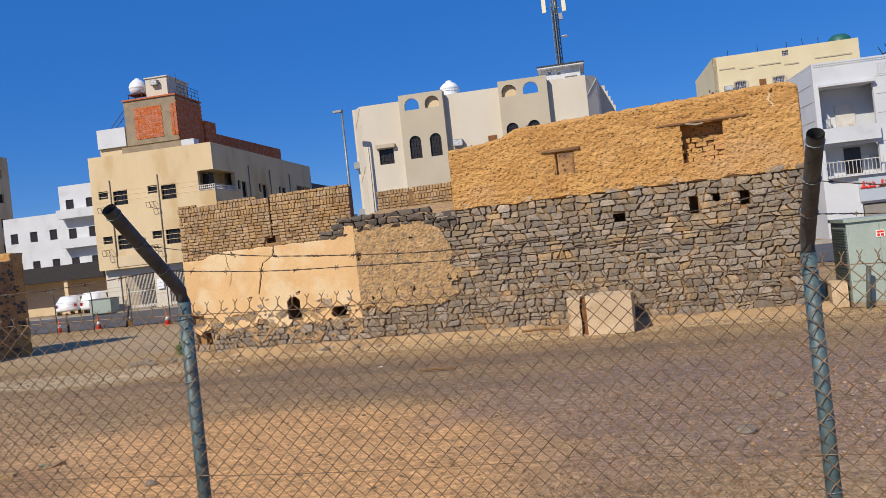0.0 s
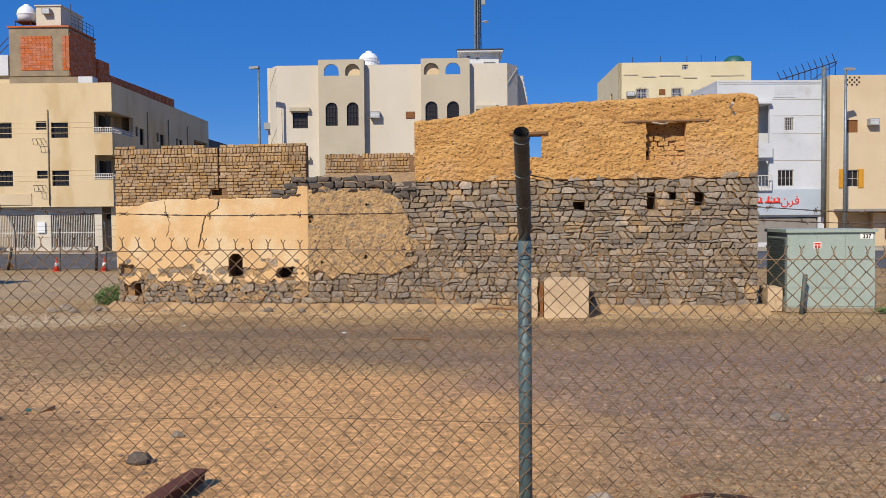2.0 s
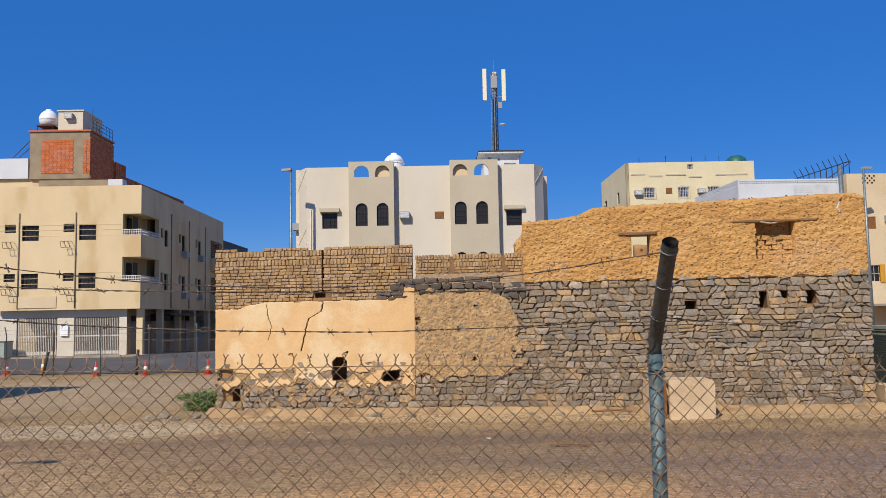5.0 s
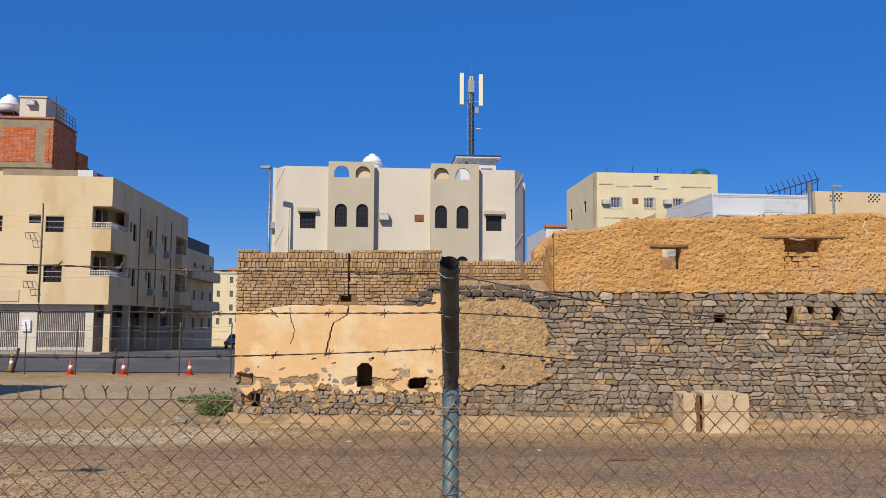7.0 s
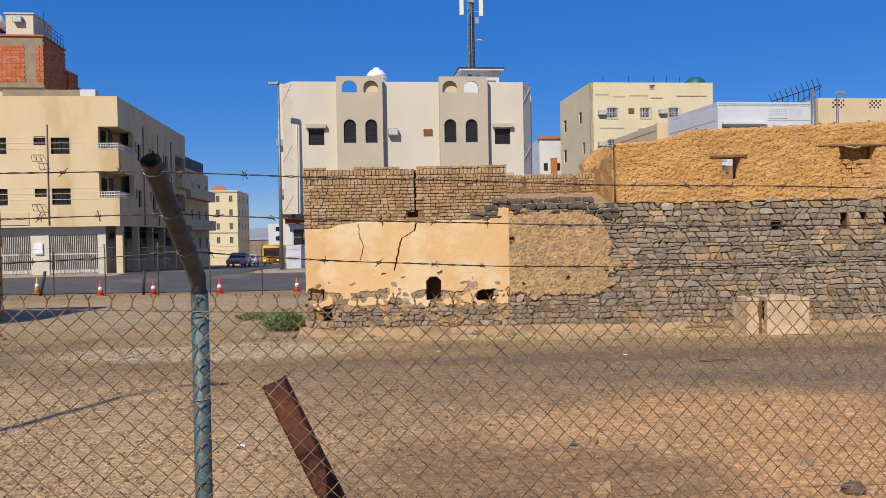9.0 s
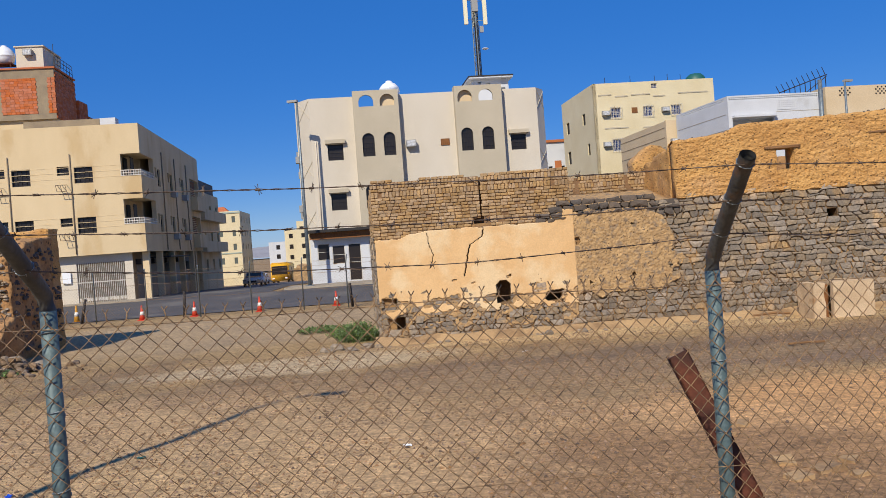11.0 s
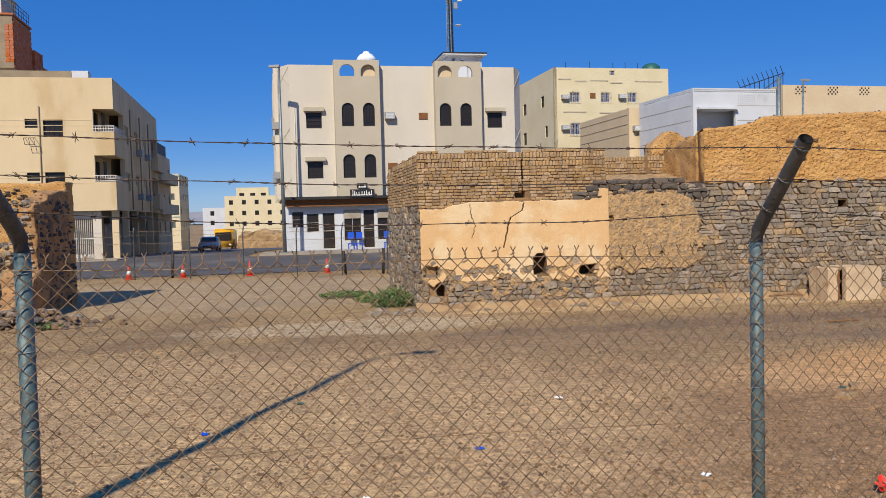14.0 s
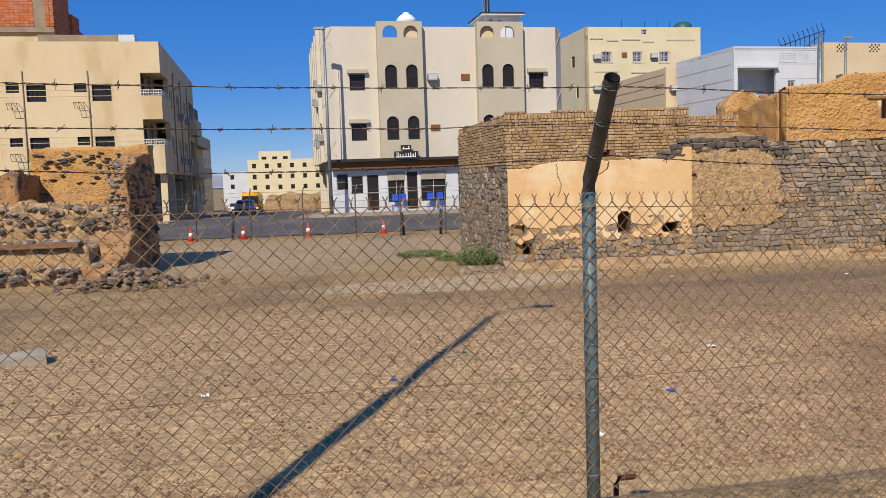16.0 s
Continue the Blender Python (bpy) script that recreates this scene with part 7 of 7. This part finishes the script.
# gravel strewn over the plot
pv, pf = [], []
rng = random.Random(99)
for k in range(120000):
    y = 8.5 + 15.8 * rng.random() ** 1.5
    x = rng.uniform(-25, 5)
    sandy = ((x + 5.2) / 4.4) ** 2 + ((y - 12.6) / 3.6) ** 2 < 1
    if sandy and rng.random() < 0.85 or noise.noise(Vector((x * 0.8, y * 0.8, 7))) < -0.12 - 0.3 * rng.random():
        continue
    s = rng.uniform(0.006, 0.016) if rng.random() < 0.85 else rng.uniform(0.016, 0.034)
    z = rough_z(x, y)
    b = len(pv)
    a = rng.random() * 6.28
    for q in range(4):
        w = a + q * 1.57
        pv.append((x + math.cos(w) * s * rng.uniform(0.7, 1.3), y + math.sin(w) * s * rng.uniform(0.7, 1.3), z - 0.003 + s * 0.25))
    pv.append((x + rng.uniform(-0.3, 0.3) * s, y + rng.uniform(-0.3, 0.3) * s, z + s * rng.uniform(0.6, 1.1)))
    pv.append((x, y, z - 0.01))
    pf += [(b + q, b + (q + 1) % 4, b + 4) for q in range(4)] + [(b + (q + 1) % 4, b + q, b + 5) for q in range(4)]
me = bpy.data.meshes.new("gravel")
me.from_pydata(pv, [], pf)
me.materials.append(M["gravel"])
tagged(new("gravel", me), "small grey and brown pebbles strewn over the earth", "gravel", kind="stuff")
litter = [(-11.8, 9.7, "white_plastic"), (-17.2, 12.4, "blue"), (-13.9, 11.0, "blue"), (-15.2, 9.6, "white_plastic"), (-19.6, 12.0, "white_plastic"), (-8.2, 13.1, "green_plastic"), (-12.4, 13.3, "white_plastic"), (-22.9, 24.2, "white_plastic"), (-16.1, 13.8, "green_plastic"), (-5.9, 20.4, "white_plastic"), (-9.9, 21.4, "white_plastic")]
for x, y, c in litter:
    bm = B()
    bmesh.ops.create_grid(bm, x_segments=4, y_segments=4, size=0.05)
    for v in bm.verts:
        v.co.z = 0.015 + 0.03 * noise.noise(v.co * 40 + Vector((x, y, 0)))
    single("litter_scrap", bm, M[c], "crumpled scrap of plastic litter on the earth", "litter", "litter scraps", m=pose(x, y, rough_z(x, y), 0, 0, x * 50))


# ---- stones and bricks of the walls ----
def stone_mesh(bm, poly, depth, rng, back=0.06):
    """One squared rubble stone from its outline (u, z): sides, a worn edge and a slightly bulging face."""
    c = (sum(p[0] for p in poly) / len(poly), sum(p[1] for p in poly) / len(poly))
    tilt = (rng.uniform(-0.12, 0.12), rng.uniform(-0.2, 0.12))

    def ring(k, y):
        return [bm.verts.new((c[0] + (u - c[0]) * k, y + (tilt[0] * (u - c[0]) + tilt[1] * (z - c[1])) * (k < 1), c[1] + (z - c[1]) * k)) for u, z in poly]

    r0, r1, r2 = ring(1.0, back), ring(1.0, -depth * 0.55), ring(0.92, -depth)
    n = len(poly)
    for a, b in ((r0, r1), (r1, r2)):
        for k in range(n):
            bm.faces.new((a[k], a[(k + 1) % n], b[(k + 1) % n], b[k]))
    mid = bm.verts.new((c[0] + rng.uniform(-0.02, 0.02), -depth * rng.uniform(1.0, 1.3), c[1]))
    for k in range(n):
        bm.faces.new((r2[k], r2[(k + 1) % n], mid))
    return c


def around(poly, a, b, lo, hi, holes):
    """The stone itself, or what is left of it beside the opening that it meets."""
    for h in holes:
        if a < h[1] - 0.03 and b > h[0] + 0.03 and lo < h[3] - 0.04 and hi > h[2] + 0.04:
            out = []
            for p, q in ((a, h[0] - 0.005), (h[1] + 0.005, b)):
                if q - p > 0.06:
                    f = (q - p) / (b - a)
                    out.append([(p + (u - a) * f, z) for u, z in poly])
            return out
    return [poly]


def masonry(u0, u1, z0, top, holes, rng, sizes=(0.14, 0.4), courses=(0.1, 0.19)):
    """Outlines of stones laid in wandering courses."""
    out = []
    z, row = z0, 0
    while z < 6 and row < 60:
        h = rng.uniform(*courses)

        def lo(u, row=row, z=z):
            return z + (0.06 * noise.noise(Vector((u * 1.9, row * 3.7, 0))) if row else 0)

        def hi(u, row=row, z=z, h=h):
            return z + h + 0.06 * noise.noise(Vector((u * 1.9, (row + 1) * 3.7, 0)))

        u = u0
        slant = 0.0
        while u < u1 - 0.05:
            w = min(rng.uniform(*sizes) * (1.25 if rng.random() < 0.15 else 1), u1 - u)
            if u1 - u - w < 0.12:
                w = u1 - u
            a, b = u + 0.004, u + w - 0.005
            s0, slant = slant, rng.uniform(-0.06, 0.06)
            s1 = slant
            m = (a + b) / 2
            parts_ = [(lo, hi)]
            if rng.random() < 0.14 and h > 0.17:
                f = rng.uniform(0.35, 0.65)
                mid_ = lambda u_, lo=lo, hi=hi, f=f: lo(u_) + (hi(u_) - lo(u_)) * f
                parts_ = [(lo, mid_), (mid_, hi)]
            for f0, f1 in parts_:
                g = rng.uniform(0.002, 0.007)
                zb0, zb1, zt0, zt1 = f0(a) + g, f0(b) + g, f1(a) - g, f1(b) - g
                hh = zt0 - zb0
                c = min(0.03, hh * 0.2, w * 0.18)
                cut = [c * rng.uniform(0.3, 1.2) * (2.4 if rng.random() < 0.22 else 1) for _ in range(4)]
                poly = [(a - s0 + cut[0], zb0), (m + rng.uniform(-0.1, 0.1) * w, f0(m) + g + rng.uniform(0, 0.012)), (b - s1 - cut[1], zb1), (b + rng.uniform(-0.012, 0.0), zb1 + hh * rng.uniform(0.3, 0.65)), (b + s1 - cut[2], zt1), (m + rng.uniform(-0.15, 0.15) * w, f1(m) - g - rng.uniform(0, 0.014)), (a + s0 + cut[3], zt0), (a + rng.uniform(0.0, 0.012), zb0 + hh * rng.uniform(0.3, 0.7))]
                cz = (zb0 + zt0) / 2
                if cz < top(m):
                    out += around(poly, a, b, min(zb0, zb1), max(zt0, zt1), holes)
            u += w
        z += h
        row += 1
        if z > max(top(u0), top(u1), top((u0 + u1) / 2)) + 0.1:
            break
    return out


def lay(polys, parent, base, single_if, rng, limit=300, name="stone", mats=("stone", "stone_j"), depth=(0.018, 0.075)):
    """Stones as pieces of their own where single_if holds, the rest joined."""
    rest = B()
    made = 0
    for poly in polys:
        d = rng.uniform(*depth)
        c = (sum(p[0] for p in poly) / len(poly), sum(p[1] for p in poly) / len(poly))
        if made < limit and single_if(*c):
            bm = B()
            stone_mesh(bm, [(u - c[0], z - c[1]) for u, z in poly], d, rng)
            ob = new(name, mesh_of(name, bm, M[mats[0]]))
            ob.parent = parent
            ob.matrix_local = parent.matrix_world.inverted() @ (base @ pose(c[0], 0, c[1]))
            made += 1
        else:
            stone_mesh(rest, poly, d, rng)
    ob = new("rubble", mesh_of("rubble", rest, M[mats[1]]))
    ob.parent = parent
    ob.matrix_local = parent.matrix_world.inverted() @ base
    tagged(ob, "joined smaller wall stones", kind="stuff")


bpy.context.view_layer.update()
rng = random.Random(21)
FRONT = pose(0, FACE + 0.04, 0)
polys = masonry(-6.1, 3.68, 0.03, lambda u: 3.46 - 0.1 * smooth01((-5.0 - u) / 1.0), NICHES, rng)
lay(polys, core_ob, FRONT, lambda u, z: u > -2.2, rng)
low = masonry(-13.4, -6.1, 0.03, lambda u: 1.35 if u < -7.9 else 1.15, LOW_HOLES, rng, (0.14, 0.42), (0.11, 0.2))
lay(low, core_ob, FRONT, lambda u, z: False, rng)
def cap_line(u):
    return 3.16 + 0.42 * smooth01((u + 9.0) / 0.9) - 0.15 * smooth01((u + 6.0) / 0.8) + 0.06 * noise.noise(Vector((u * 3, 9, 0)))


caps = [p for p in masonry(-9.0, -5.0, 2.98, cap_line, [], rng, (0.16, 0.45), (0.1, 0.18)) if sum(q[1] for q in p) / 8 > (plaster_high(p[0][0]) - 0.06 if p[0][0] < -7.9 else 3.16 - 0.5 * smooth01((p[0][0] + 6.0) / 0.9))]
lay(caps, core_ob, FRONT, lambda u, z: False, rng, mats=("stone", "dark_stone"), depth=(0.05, 0.14))
side_polys = masonry(0.0, 6.68, 0.03, lambda u: 2.95 + 0.1 * math.sin(u), [], rng, (0.15, 0.45), (0.12, 0.22))
lay(side_polys, side_ob, SIDE @ pose(0, 0.04, 0), lambda u, z: False, rng, mats=("stone", "stone_j"))


def brick_mesh(w, h, d, seed):
    r = random.Random(seed)
    bm = bx(B(), 0, w, -d, 0.06, 0, h)
    for v in bm.verts:
        v.co += Vector((r.uniform(-0.012, 0.012), r.uniform(-0.01, 0.01), r.uniform(-0.009, 0.009)))
    bmesh.ops.bevel(bm, geom=bm.edges[:], offset=0.013, segments=1, affect="EDGES")
    return mesh_of("brick", bm, M["brick"], False)


FLAT = [brick_mesh(0.19, 0.075, 0.03, k) for k in range(6)]
SHORT = [brick_mesh(0.115, 0.075, 0.03, 20 + k) for k in range(4)]
UPRIGHT = [brick_mesh(0.085, 0.145, 0.03, 40 + k) for k in range(5)]


def courses(base, u0, u1, z0, z1, order, bottom, top, gap, single_if, parent, seed, limit=300):
    """Rows of mud bricks from the top down; order lists upright rows counted from the top."""
    r = random.Random(seed)
    z, row, made = z1, 0, 0
    joined = B()
    inv = parent.matrix_world.inverted()
    while z > z0:
        up = row in order
        h = 0.155 if up else 0.088
        z -= h
        u = u0 + r.uniform(-0.05, 0.0)
        while u < u1:
            if up:
                me_, w = r.choice(UPRIGHT), 0.098
            elif r.random() < 0.2:
                me_, w = r.choice(SHORT), 0.126
            else:
                me_, w = r.choice(FLAT), 0.203
            fit_ = min(1.0, (u1 - u) / w)
            m = u + w * fit_ / 2
            ok = u > u0 - 0.07 and fit_ > 0.25 and bottom(m) < z + h * 0.5 < top(m) and not gap(u, u + w, z, z + h)
            if ok and r.random() > 0.012:
                place = base @ pose(u, r.uniform(-0.012, 0.012), z + r.uniform(-0.004, 0.004), r.uniform(-3, 3), r.uniform(-2.5, 2.5), r.uniform(-3, 3)) @ Matrix.Diagonal((fit_, 1, 1, 1))
                if made < limit and single_if(m, z):
                    ob = new("brick", me_)
                    ob.parent = parent
                    ob.matrix_local = inv @ place
                    made += 1
                else:
                    at = len(joined.verts)
                    joined.from_mesh(me_)
                    joined.verts.ensure_lookup_table()
                    bmesh.ops.transform(joined, matrix=place, verts=joined.verts[at:])
            u += w
        row += 1
    if len(joined.verts):
        ob = new("brick_rest", mesh_of("brick_rest", joined, M["brick_j"]))
        ob.parent = parent
        ob.matrix_local = inv
        tagged(ob, "joined further mud bricks", kind="stuff")
    else:
        joined.free()


for seed_, (ua, ub) in enumerate(((-13.42, -10.475), (-10.4, -8.0))):
    courses(pose(0, FACE + 0.04, 0), ua, ub, 2.85, 4.5, (1, 3), lambda u: plaster_high(u) - 0.02, lambda u: 4.46 + 0.03 * noise.noise(Vector((u, 0, 0))) + 0.03 * smooth01((u + 10.4) / 0.2),
            lambda a, b, lo, hi: a < -10.39 and b > -10.66 and lo < 3.25 and hi > 3.12, lambda u, z: u > -12.0, brick_ob, 5 + seed_, limit=150)
courses(SIDE @ pose(0, 0.04, 0), 0.0, 6.68, 2.9, 4.45, (1,), lambda u: 2.95, lambda u: 4.28 + 0.14 * smooth01((u - 1) / 5) + 0.1 * noise.noise(Vector((u * 1.5, 4, 0))), lambda a, b, lo, hi: False, lambda u, z: False, side_ob, 9)
courses(pose(0, 28.03, 0), -8.3, -4.7, 3.55, 4.45, (0, 2), lambda u: 3.5, lambda u: 4.5, lambda a, b, lo, hi: a < -5.6 < b or (a < -7.2 < b), lambda u, z: False, rear_core, 13)
